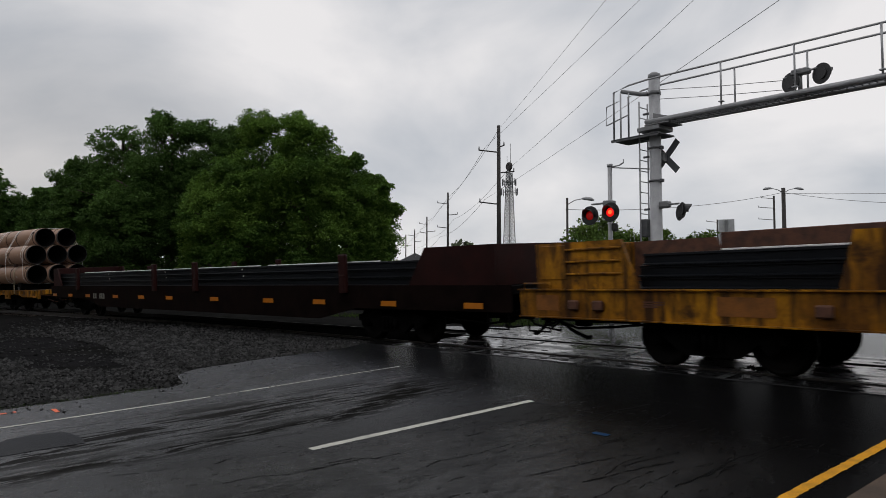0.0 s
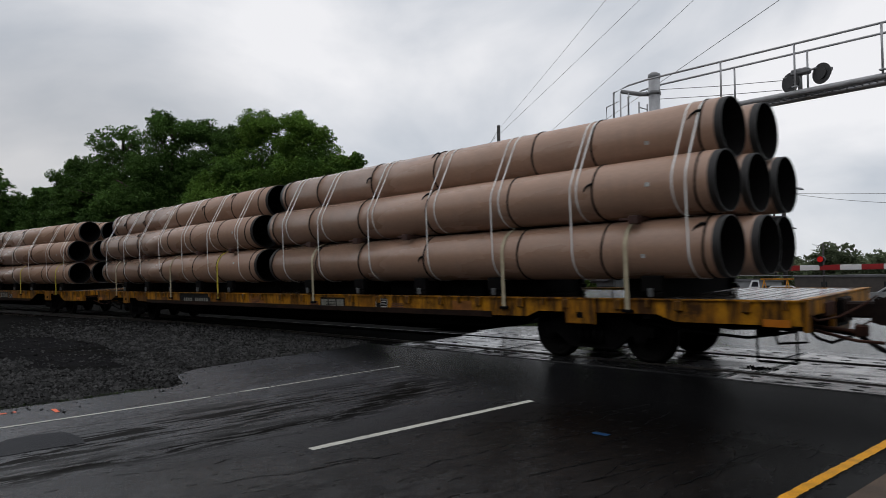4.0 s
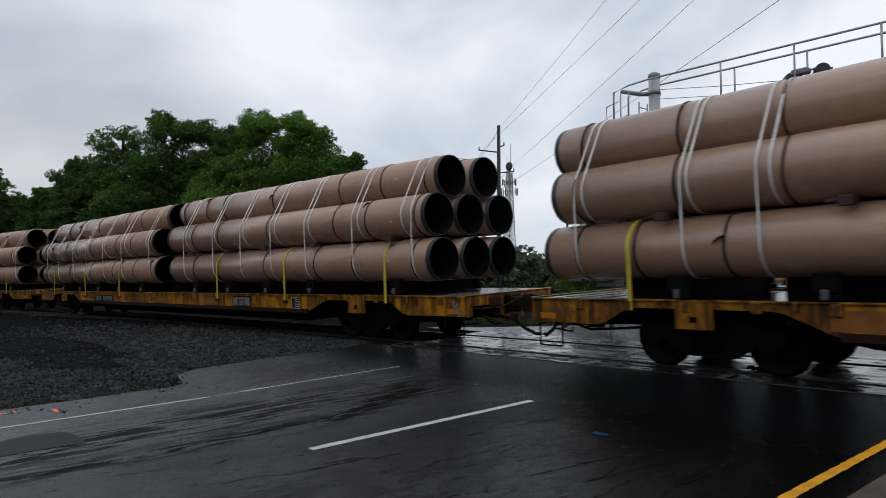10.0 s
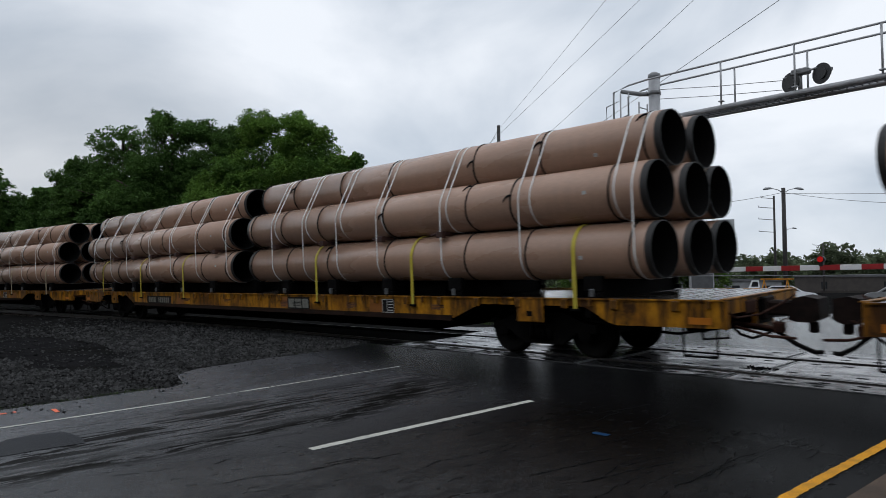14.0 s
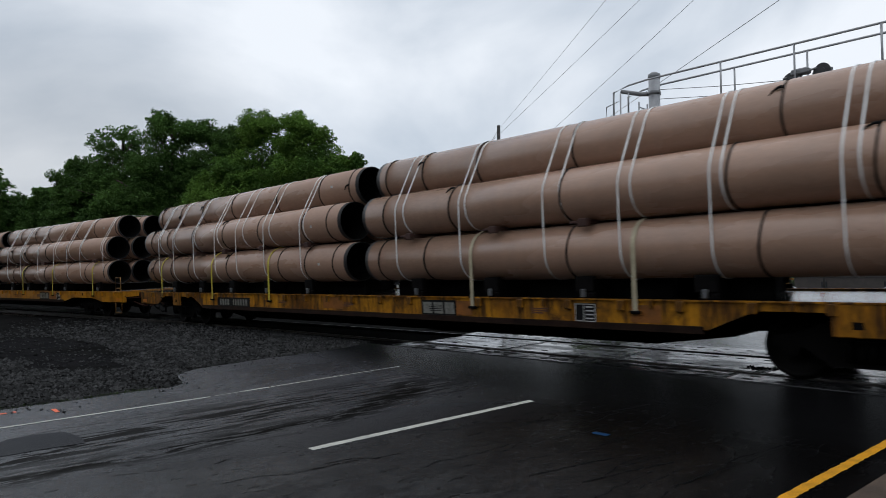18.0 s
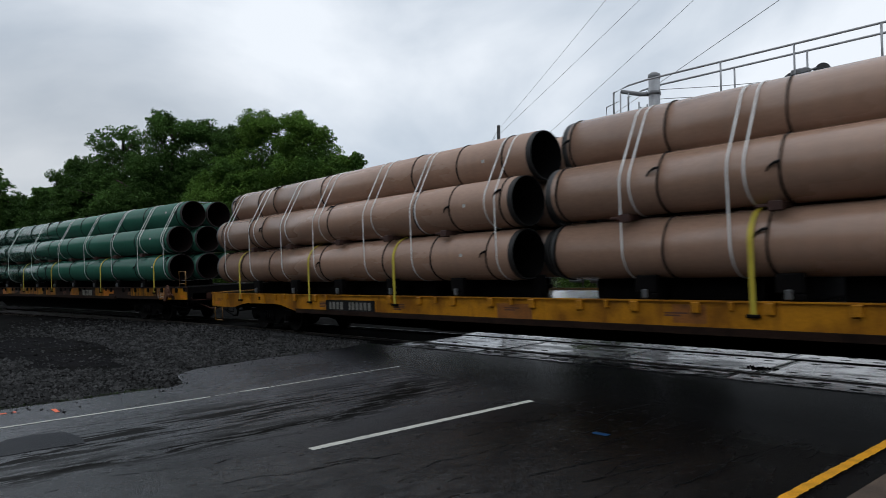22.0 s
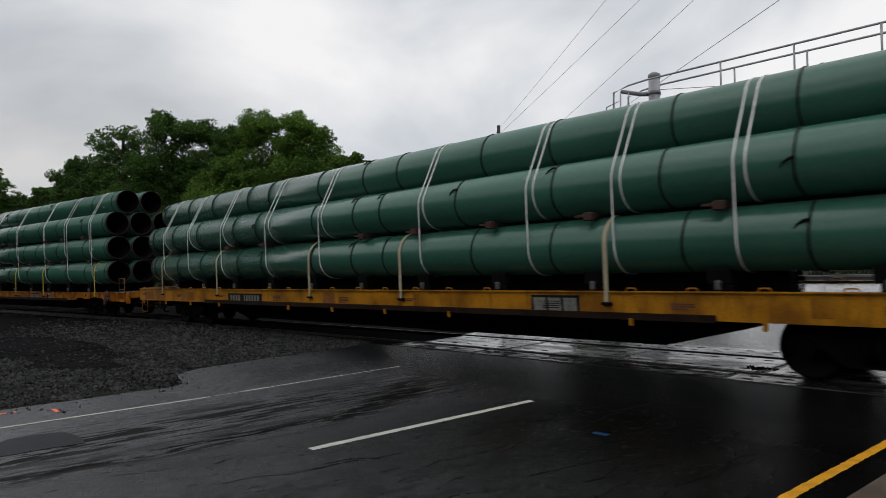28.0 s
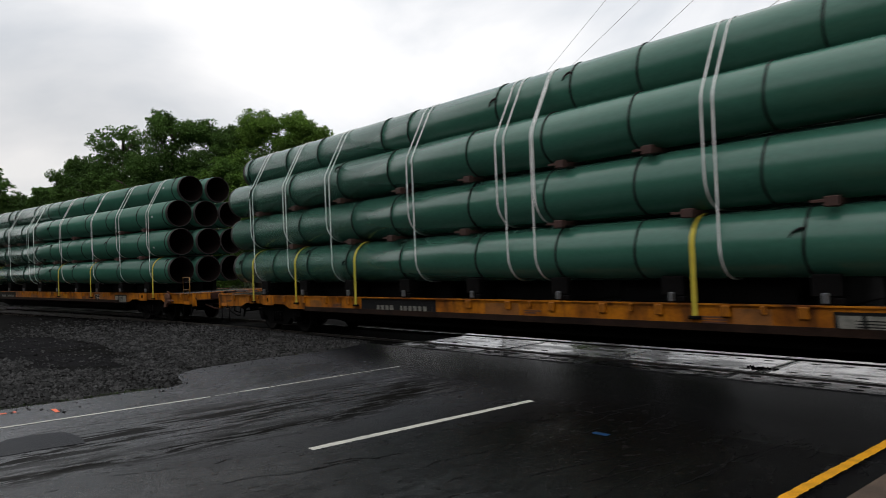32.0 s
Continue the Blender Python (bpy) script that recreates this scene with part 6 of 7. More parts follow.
    for j in range(3):
        for k in range(-8, 9):
            ob = part("new_rail", me, None, load)
            ob.location = (rng.uniform(-0.05, 0.05), k * 0.15, top_z + 0.002 + j * 0.178)
    bm = bmesh.new()
    n = 2 * half - 7.5
    for a, b in ((-0.5, -0.08), (-0.06, 0.22), (0.25, 0.49)):
        box(bm, a * n, b * n, -1.23, -1.10, top_z + 0.532, top_z + 0.558, 0.004)
    for x in (-6.6, -1.6, 3.4) if kind == "red" else (-5.0, 2.0):
        for z, dx in ((top_z + 0.46, 0.0), (top_z + 0.28, 0.06)):
            lab = bmesh.new()
            box(lab, x + dx - 0.03, x + dx + 0.03, -1.279, -1.273, z - 0.02, z + 0.02)
            part("label", lab, M["white"], load, "small white paper label")
    part("capping_strip", bm, M["strap_white"], load, "pale timber strip on the rails")
    rides(load, s_mid)


rail_car(110.7, 13.1, "red")
rail_car(137.75, 13.75, "yellow")


# ---------------- crossing signals beyond the track ----------------
def thing(name, label, category, group="", at=(0, 0, 0), rz=0.0):
    ob = new(name)
    ob.matrix_world = pose(*at, 0, 0, rz)
    return tagged(ob, label, category, group)


def disc(bm, c, axis, r, depth, n=24, mi=0):
    a = Vector(c)
    tube(bm, [a, a + Vector(axis).normalized() * depth], r, n, True, mi)


def flasher(parent, c, face, lit, board=0.27):
    """A crossing lamp: round black backboard, hooded lens, small housing behind."""
    f = Vector(face).normalized()
    bm = bmesh.new()
    disc(bm, c, f, board, 0.012)
    disc(bm, Vector(c) - f * 0.03, f, 0.13, 0.03, 16)
    u = f.cross(Vector((0, 0, 1))).normalized()
    w = Vector((0, 0, 1))
    prev = None
    for k in range(13):
        a = math.radians(-20 + 220 * k / 12)
        d = u * math.cos(a) + w * math.sin(a)
        l = 0.10 + 0.16 * max(0, math.sin(a))
        cur = [bm.verts.new(Vector(c) + d * 0.165), bm.verts.new(Vector(c) + d * 0.165 + f * l)]
        cur += [bm.verts.new(Vector(c) + d * 0.175 + f * l), bm.verts.new(Vector(c) + d * 0.175)]
        if prev:
            for j in range(4):
                bm.faces.new((prev[j], cur[j], cur[(j + 1) % 4], prev[(j + 1) % 4]))
        prev = cur
    head = part("flasher", bm, M["lamp_black"], parent, "black hooded lamp head")
    bm = bmesh.new()
    rows = []
    for i, (rr, dd) in enumerate(((0.125, 0.014), (0.10, 0.03), (0.06, 0.04))):
        rows.append([bm.verts.new(Vector(c) + f * dd + rr * (math.cos(a) * u + math.sin(a) * w)) for a in [2 * math.pi * k / 20 for k in range(20)]])
    for a, b in zip(rows, rows[1:]):
        for k in range(20):
            bm.faces.new((a[k], a[(k + 1) % 20], b[(k + 1) % 20], b[k])).smooth = True
    bm.faces.new(rows[-1]).material_index = 1
    part("lens", bm, {0: [M["lens_dark"]] * 2, 1: [M["lens_red"], M["lens_hot"]], 2: [M["lens_dim"], M["lens_dim"]]}[lit], head, "glowing red lens" if lit else "dark red lens")
    return head


def build_cantilever():
    X, Y = -10.62, 16.45
    c = thing("signal_cantilever", "grey galvanised cantilever mast with walkway over the road", "crossing signal")
    bm = bmesh.new()
    tube(bm, [(X, Y, 0.40), (X, Y, 0.44), (X, Y, 0.441), (X, Y, 7.42)], [0.3, 0.3, 0.168, 0.152], 24)
    part("mast", bm, M["galv"], c)
    bm = bmesh.new()
    tube(bm, [(X, Y, 7.36), (X, Y, 7.47), (X, Y, 7.471), (X, Y, 7.53)], [0.168, 0.168, 0.14, 0.08], 20)
    part("cap", bm, M["grey_paint"], c)
    bm = bmesh.new()
    for dx, dy in ((0.24, 0.24), (-0.24, 0.24), (0.24, -0.24), (-0.24, -0.24)):
        disc(bm, (X + dx, Y + dy, 0.44), (0, 0, 1), 0.03, 0.1, 8)
    part("anchor_bolts", bm, M["galv_dull"], c)
    # two tubes of the arm with grating between
    for y, z in ((16.17, 6.12), (16.73, 6.12)):
        bm = bmesh.new()
        tube(bm, [(X - 0.1, y, z), (4.0, y, z - 0.19)], 0.066, 14)
        part("arm_tube", bm, M["galv"], c)
    bm = bmesh.new()
    for k in range(96):
        x = X + 0.25 + k * 0.15
        box(bm, x, x + 0.02, 16.24, 16.66, 6.06, 6.09)
    for y in (16.28, 16.38, 16.48, 16.58):
        box(bm, X + 0.2, 3.8, y, y + 0.012, 6.065, 6.095)
    part("walkway_grating", bm, M["galv_dull"], c, "steel grating walkway")
    bm = bmesh.new()
    box(bm, X - 0.34, X + 0.34, 16.1, 16.8, 5.87, 5.99, 0.015)
    box(bm, X - 0.1, X + 0.62, 16.1, 16.8, 6.0, 6.03)
    for s in (-1, 1):
        prism(bm, [(X + 0.15, 6.05), (X + 0.95, 6.05), (X + 0.15, 6.32)], Y + s * 0.3 - 0.01, Y + s * 0.3 + 0.01)
    part("arm_bracket", bm, M["grey_paint"], c, "bolted grey steel bracket")
    bm = bmesh.new()
    box(bm, X - 1.15, X + 0.35, 16.05, 16.85, 5.74, 5.78, 0.006)
    box(bm, X - 1.15, X + 0.35, 16.05, 16.07, 5.70, 5.76)
    part("platform", bm, M["galv_dull"], c)
    # handrails along both edges, joined behind the mast
    for y, nm in ((16.12, "handrail"), (16.82, "handrail")):
        bm = bmesh.new()
        tube(bm, [(X - 1.1, y, 5.78), (X - 1.1, y, 7.14), (X - 0.6, y, 7.24), (X, y, 7.27), (4.0, y, 7.0)], 0.027, 8)
        part(nm, bm, M["galv"], c)
        post = bmesh.new()
        for k in range(1):
            tube(post, [(0, 0, 6.12), (0, 0, 7.2)], 0.024, 8)
            box(post, -0.06, 0.06, -0.05, 0.05, 6.19, 6.215)
        me = put(post, "rail_post", M["galv"])
        for k in range(8):
            ob = part("rail_post", me, None, c)
            ob.location = (-8.53 + k * 1.77, y, 0.035 - k * 0.031)
    bm = bmesh.new()
    y = 16.05
    tube(bm, [(X - 0.82, y, 5.78), (X - 0.82, y, 6.85), (X - 1.3, y, 6.75), (X - 1.3, y, 6.22), (X - 0.55, y, 6.40), (X - 0.55, y, 7.0)], 0.018, 6)
    tube(bm, [(X - 0.82, y, 5.78), (X - 0.82, y, 7.05)], 0.022, 6)
    part("platform_gate", bm, M["galv"], c)
    bm = bmesh.new()
    tube(bm, [(X - 0.9, 16.2, 7.15), (X - 0.35, 16.35, 6.98), (X - 0.15, Y, 6.96)], 0.06, 8)
    tube(bm, [(X, Y, 6.90), (X, Y, 7.0)], 0.172, 20)
    part("rail_clamp", bm, M["grey_paint"], c)
    bm = bmesh.new()
    for z0, z1 in ((7.02, 6.42), (6.76, 6.2)):
        tube(bm, [(X + 0.15, Y, z0), (X + 1.8, Y - 0.05, (z0 + z1) / 2 + 0.01), (-6.8, Y - 0.15, z1)], 0.009, 5)
    part("cable", bm, M["wire"], c)
    # ladder
    for dy in (-0.2, 0.2):
        bm = bmesh.new()
        tube(bm, [(X - 0.36, Y + dy, 0.9), (X - 0.36, Y + dy, 6.75)], 0.022, 6)
        part("ladder_rail", bm, M["galv"], c)
    bm = bmesh.new()
    tube(bm, [(0, -0.2, 0), (0, 0.2, 0)], 0.014, 6)
    me = put(bm, "rung", M["galv"])
    for k in range(20):
        ob = part("rung", me, None, c)
        ob.location = (X - 0.36, Y, 1.0 + k * 0.295)
    bm = bmesh.new()
    for z in (2.0, 3.75, 5.2, 6.4):
        box(bm, X - 0.36, X - 0.1, Y - 0.03, Y + 0.03, z, z + 0.05)
    part("ladder_bracket", bm, M["galv_dull"], c)
    bm = bmesh.new()
    box(bm, X - 0.42, X - 0.2, Y - 0.17, Y + 0.05, 3.02, 3.5, 0.02)
    part("junction_box", bm, M["galv_dull"], c)
    # lamps over the road, facing away from the camera's street
    bm = bmesh.new()
    tube(bm, [(-6.72, 16.3, 6.15), (-6.72, 16.3, 6.56)], 0.05, 8)
    box(bm, -6.9, -6.5, 16.2, 16.4, 6.50, 6.64, 0.03)
    tube(bm, [(-7.1, 16.3, 6.5), (-6.2, 16.3, 6.6)], 0.025, 6)
    part("lamp_bracket", bm, M["grey_paint"], c)
    flasher(c, (-6.92, 16.25, 6.36), (0.3, 0.95, 0), 0, 0.235)
    flasher(c, (-6.24, 16.25, 6.42), (0.3, 0.95, 0), 0, 0.235)
    # side lamps low on the mast, facing along the track
    bm = bmesh.new()
    tube(bm, [(X + 0.1, Y, 3.86), (X + 0.75, Y - 0.1, 3.84)], 0.026, 8)
    box(bm, X + 0.12, X + 0.42, Y - 0.1, Y + 0.1, 3.78, 3.95, 0.03)
    part("lamp_bracket", bm, M["grey_paint"], c)
    flasher(c, (X + 0.80, Y - 0.05, 3.66), (0.55, 0.83, 0), False, 0.215)
    flasher(c, (X + 0.42, Y + 0.45, 3.66), (0.55, 0.83, 0), False, 0.215)
    bm = bmesh.new()
    for z in (4.5, 5.4):
        tube(bm, [(X, Y, z), (X, Y, z + 0.05)], 0.178, 20)
        box(bm, X + 0.14, X + 0.24, Y - 0.05, Y + 0.05, z - 0.02, z + 0.07, 0.01)
    part("mast_clamp", bm, M["galv_dull"], c)
    # crossbuck seen from its edge
    cb = thing("crossbuck", "grey-backed crossbuck sign bolted to the mast", "road sign", at=(X + 0.14, Y + 0.27, 5.19), rz=84)
    for k, a in enumerate((46, -46)):
        bm = bmesh.new()
        box(bm, -0.008, 0.008, -0.57, 0.57, -0.095, 0.095, 0.004)
        ob = part("blade", bm, M["tower_steel"], cb)
        ob.rotation_euler = (radians(a), 0, 0)
        ob.location = (0.018 * k, 0, 0)
    bm = bmesh.new()
    box(bm, -0.16, -0.01, -0.06, 0.06, -0.12, 0.12, 0.01)
    part("bracket", bm, M["grey_paint"], cb)


def build_gate():
    X, Y = -11.72, 15.9
    g = thing("crossing_gate", "grey crossing gate with red flashing lamps and lowered striped arm", "crossing gate")
    bm = bmesh.new()
    tube(bm, [(X, Y, 0.40), (X, Y, 5.02)], 0.062, 14)
    tube(bm, [(X, Y, 5.0), (X, Y, 5.08)], 0.08, 14)
    part("post", bm, M["galv"], g)
    bm = bmesh.new()
    tube(bm, [(X + 0.05, Y, 4.98), (X + 0.35, Y + 0.05, 4.93), (-10.7, 16.35, 4.86)], 0.018, 6)
    tube(bm, [(X + 0.05, Y, 5.0), (X + 0.3, Y, 5.0), (X + 0.45, Y, 5.06), (X + 0.46, Y, 5.16)], 0.02, 6)
    part("brace", bm, M["galv"], g)
    bm = bmesh.new()
    tube(bm, [(-12.25, Y - 0.14, 3.98), (-11.5, Y - 0.14, 3.98)], 0.028, 8)
    box(bm, X - 0.13, X + 0.13, Y - 0.18, Y + 0.1, 3.9, 4.05, 0.02)
    part("lamp_bracket", bm, M["grey_paint"], g)
    flasher(g, (-12.25, Y - 0.22, 3.66), (0.12, -1, 0), 2)
    flasher(g, (-11.55, Y - 0.22, 3.70), (0.12, -1, 0), 1)
    bm = bmesh.new()
    box(bm, X + 0.07, X + 0.21, Y - 0.08, Y + 0.08, 3.2, 3.42, 0.03)
    part("bell", bm, M["lamp_black"], g)
    bm = bmesh.new()
    box(bm, X - 0.32, X + 0.32, Y - 0.28, Y + 0.2, 1.62, 2.38, 0.05)
    box(bm, X - 0.6, X - 0.3, Y - 0.2, Y + 0.12, 1.75, 2.2, 0.04)
    part("gate_machine", bm, M["galv_dull"], g)
    bm = bmesh.new()
    for y in (-0.34, 0.26):
        prism(bm, [(X - 1.0, 1.9), (X - 0.95, 2.15), (X + 0.7, 2.2), (X + 0.75, 1.98), (X, 1.8)], Y + y - 0.02, Y + y + 0.02)
    box(bm, X - 1.2, X - 0.75, Y - 0.38, Y - 0.2, 1.78, 2.28, 0.03)
    part("counterweight", bm, M["galv_dull"], g)
    # the arm: alternate red and white boards
    arm = bmesh.new()
    box(arm, X + 0.5, 1.6, Y - 0.012, Y + 0.012, 2.03, 2.11)
    arm_ob = part("gate_arm", arm, M["white_sheet"], g, "red and white striped arm")
    st = bmesh.new()
    box(st, 0, 0.405, Y - 0.02, Y + 0.02, -0.057, 0.057, 0.004)
    red, white = put(st.copy(), "stripe", M["red"]), put(st, "stripe", M["white_sheet"])
    for k in range(32):
        ob = part("stripe", red if k % 2 == 0 else white, None, arm_ob)
        ob.location = (X + 0.55 + k * 0.41, 0, 2.07)
    bm = bmesh.new()
    tube(bm, [(X + 0.6, Y, 1.94), (-6, Y, 1.90), (1.6, Y, 1.95)], 0.01, 5)
    part("arm_wire", bm, M["wire"], g)
    for x in (-9.75, -6.22, -1.6):
        bm = bmesh.new()
        disc(bm, (x, Y - 0.05, 2.25), (0, 1, 0), 0.075, 0.1, 14)
        box(bm, x - 0.04, x + 0.04, Y - 0.03, Y + 0.03, 2.1, 2.2)
        lamp = part("arm_lamp", bm, M["lamp_black"], g)
        bm = bmesh.new()
        disc(bm, (x, Y - 0.07, 2.25), (0, 1, 0), 0.062, 0.018, 14)
        part("lens", bm, M["lens_dim"], lamp, "glowing red lens")


build_cantilever()
build_gate()


# ---------------- poles, wires, lamps, tower ----------------
def utility_pole(x, y, h, arms, r=0.16, label="weathered wooden utility pole with side arms", group="utility poles"):
    p = thing("utility_pole", label, "utility pole", group, (x, y, 0))
    bm = bmesh.new()
    tube(bm, [(0, 0, 0.2), (0, 0, h)], [r, r * 0.65], 10)
    part("shaft", bm, M["pole_wood"], p)
    for z, side, l in arms:
        bm = bmesh.new()
        dx, dy = 0.55 * side, 0.83 * side
        tube(bm, [(0, 0, z - 0.12), (dx * l, dy * l, z)], 0.045, 6)
        a = part("cross_arm", bm, M["pole_wood"], p)
        bm = bmesh.new()
        tube(bm, [(dx * l, dy * l, z - 0.02), (dx * l, dy * l, z + 0.24)], [0.05, 0.03], 8)
        part("insulator", bm, M["grey_paint"], a)
    return p


utility_pole(-31.95, 31.5, 12.2, ((10.55, -1, 1.3), (9.2, 1, 1.0), (7.15, -1, 1.25), (10.9, 1, 0.35)), 0.17)
utility_pole(-60.7, 51.6, 12.6, ((11.4, -1, 1.2), (10.1, 1, 1.1), (8.6, -1, 1.2)), 0.16)
utility_pole(-86.0, 68.7, 12.9, ((11.8, -1, 1.2), (10.6, 1, 1.3), (10.4, -1, 1.0)), 0.16)
utility_pole(-111.0, 85.5, 13.4, ((12.2, -1, 1.2), (11.0, 1, 1.3)), 0.17)
utility_pole(-136.2, 102.2, 14.6, ((13.2, -1, 1.2), (12.0, 1, 1.3)), 0.18)
utility_pole(-45.8, 101.1, 15.0, ((14.7, -1, 2.0), (13.3, -1, 2.4), (11.6, -1, 2.4), (9.8, -1, 2.4)), 0.2, "tall slim pole with a ladder of side arms", "far poles")
utility_pole(-56.2, 104.2, 12.5, ((12.2, -1, 1.8), (10.9, -1, 1.8)), 0.2, "tall slim pole with a ladder of side arms", "far poles")
utility_pole(-49.6, 127.7, 9.4, ((9.1, 1, 1.9), (9.1, -1, 1.9), (8.6, 1, 1.2), (8.6, -1, 1.2)), 0.2, "short pole with a wide crossarm among far trees", "far poles")
utility_pole(10.7, 5.6, 15.4, ((12.2, -1, 0.2), (11.95, 1, 0.2), (9.2, -1, 0.2)), 0.17)


def wires():
    k = 0
    near = Vector((10.7, 5.6, 0))
    base = [Vector((-31.95, 31.5, 0)), Vector((-60.7, 51.6, 0)), Vector((-86.0, 68.7, 0)), Vector((-111.0, 85.5, 0)), Vector((-136.2, 102.2, 0))]
    for z0, z1, o in ((11.95, 15.25, 0.0), (10.75, 12.25, -0.9), (9.4, 12.0, 0.7), (7.35, 9.25, -0.9)):
        off = Vector((0.55, 0.83, 0)) * o
        w = thing("power_line", "thin dark overhead power line between poles", "cable", "power lines")
        spans = [(near + Vector((0, 0, z1)), base[0] + Vector((0, 0, z0)))] + [(a + Vector((0, 0, z0 + 0.12 * i)), b + Vector((0, 0, z0 + 0.12 * (i + 1)))) for i, (a, b) in enumerate(zip(base, base[1:]))]
        for i, (a, b) in enumerate(spans):
            bm = bmesh.new()
            n = 14
            tube(bm, [a.lerp(b, t / n) + off * (1 if i else t / n) - Vector((0, 0, 4 * (0.25 if i == 0 else 0.5) * t / n * (1 - t / n))) for t in range(n + 1)], 0.008 if i == 0 else 0.014, 5)
            part("wire", bm, M["wire"], w)
    for a, b, sag in (((-29.2, 34.9, 6.7), (-26.8, 60.9, 9.9), 0.5), ((-26.8, 60.9, 9.9), (-3, 66, 8.8), 1.3), ((-26.8, 60.9, 9.8), (20, 90, 11), 1.0)):
        w = thing("service_line", "thin sagging line between street lamps", "cable", "service lines")
        a, b = Vector(a), Vector(b)
        bm = bmesh.new()
        tube(bm, [a.lerp(b, t / 14) - Vector((0, 0, 4 * sag * t / 14 * (1 - t / 14))) for t in range(15)], 0.02, 5)
        part("wire", bm, M["wire"], w)


wires()


def street_lamp(x, y, h, heads, r=0.13, dark=True):
    p = thing("street_lamp", "dark street lamp pole with cobra heads" if len(heads) > 1 else "slim street lamp with one curved arm", "street lamp", "street lamps", (x, y, 0))
    bm = bmesh.new()
    tube(bm, [(0, 0, 0.3), (0, 0, h)], [r, r * 0.8], 10)
    part("pole", bm, M["pole_wood"], p)
    for s in heads:
        bm = bmesh.new()
        d = Vector((0.64, 0.77, 0)) * s
        tube(bm, [Vector((0, 0, h - 0.45)), d * 0.5 + Vector((0, 0, h - 0.15)), d * 1.0 + Vector((0, 0, h - 0.05))], 0.035, 6)
        a = part("arm", bm, M["galv"], p)
        bm = bmesh.new()
        tube(bm, [d * 0.95 + Vector((0, 0, h - 0.05)), d * 1.2 + Vector((0, 0, h - 0.02)), d * 1.55 + Vector((0, 0, h - 0.08)), d * 1.75 + Vector((0, 0, h - 0.13))], [0.05, 0.11, 0.12, 0.05], 8)
        part("lamp_head", bm, M["galv"], a)


street_lamp(-26.8, 61.0, 10.3, (-1, 1), 0.2)
street_lamp(-29.1, 34.9, 7.45, (1,), 0.09)
street_lamp(-49.2, 112.5, 11.2, (1,), 0.16)


def lattice_tower():
    t = thing("radio_tower", "grey lattice radio tower with a dish and antennas", "tower", at=(-105.7, 107.4, 0))
    bm = bmesh.new()
    H = 27.0
    w0, w1 = 1.2, 0.45
    cs = [(-1, -1), (1, -1), (1, 1), (-1, 1)]
    q = lambda z: w0 + (w1 - w0) * z / H
    bm.free()
    for a, b in cs:
        bm = bmesh.new()
        tube(bm, [(a * q(0), b * q(0), 0), (a * q(H), b * q(H), H)], 0.09, 5)
        part("leg", bm, M["tower_steel"], t)
    bm = bmesh.new()
    z = 0
    while z < H - 1:
        z2 = min(H, z + q(z) * 1.25)
        for i in range(4):
            a, b = cs[i], cs[(i + 1) % 4]
            tube(bm, [(a[0] * q(z), a[1] * q(z), z), (b[0] * q(z2), b[1] * q(z2), z2)], 0.05, 4)
            tube(bm, [(b[0] * q(z), b[1] * q(z), z), (a[0] * q(z2), a[1] * q(z2), z2)], 0.05, 4)
            tube(bm, [(a[0] * q(z2), a[1] * q(z2), z2), (b[0] * q(z2), b[1] * q(z2), z2)], 0.045, 4)
        z = z2
    part("bracing", bm, M["tower_steel"], t)
    bm = bmesh.new()
    tube(bm, [(0.5, -0.5, 27.9), (0.5, -0.8, 27.9)], [1.0, 0.8], 18)
    tube(bm, [(0.3, -0.3, 26.6), (0.5, -0.55, 27.9)], 0.1, 6)
    part("dish", bm, M["pole_wood"], t)
    bm = bmesh.new()
    for a in range(10):
        an = a * 0.63
        for rz, zz in ((1.5, 24.6), (1.8, 22.5)):
            tube(bm, [(rz * math.cos(an), rz * math.sin(an), zz - 0.8), (rz * math.cos(an), rz * math.sin(an), zz + 0.7)], 0.1, 5)
    for zz in (24.6, 22.5):
        tube(bm, [(-1.7, 0, zz), (1.7, 0, zz)], 0.06, 5)
        tube(bm, [(0, -1.7, zz), (0, 1.7, zz)], 0.06, 5)
    part("antennas", bm, M["tower_steel"], t)
    bm = bmesh.new()
    tube(bm, [(0.4, 0, 27), (0.4, 0, 33)], 0.06, 5)
    tube(bm, [(-0.6, 0, 27), (-0.6, 0, 30.5)], 0.05, 5)
    part("whip", bm, M["grey_paint"], t)


lattice_tower()


def road_sign():
    s = thing("road_sign", "large blank grey back of a road sign on two posts", "road sign", at=(-16.8, 32.0, 0.4), rz=20)
    bm = bmesh.new()
    box(bm, -0.36, 0.36, -0.012, 0.012, 3.35, 4.55, 0.01)
    part("board", bm, M["sign_back"], s)
    for x in (0.0,):
        bm = bmesh.new()
        box(bm, x - 0.07, x + 0.07, -0.1, -0.014, 0, 4.5, 0.01)
        part("post", bm, M["grey_paint"], s)
    bm = bmesh.new()
    box(bm, 0.17, 0.30, -0.03, -0.013, 3.62, 3.72)
    part("sticker", bm, M["lamp_black"], s)


road_sign()


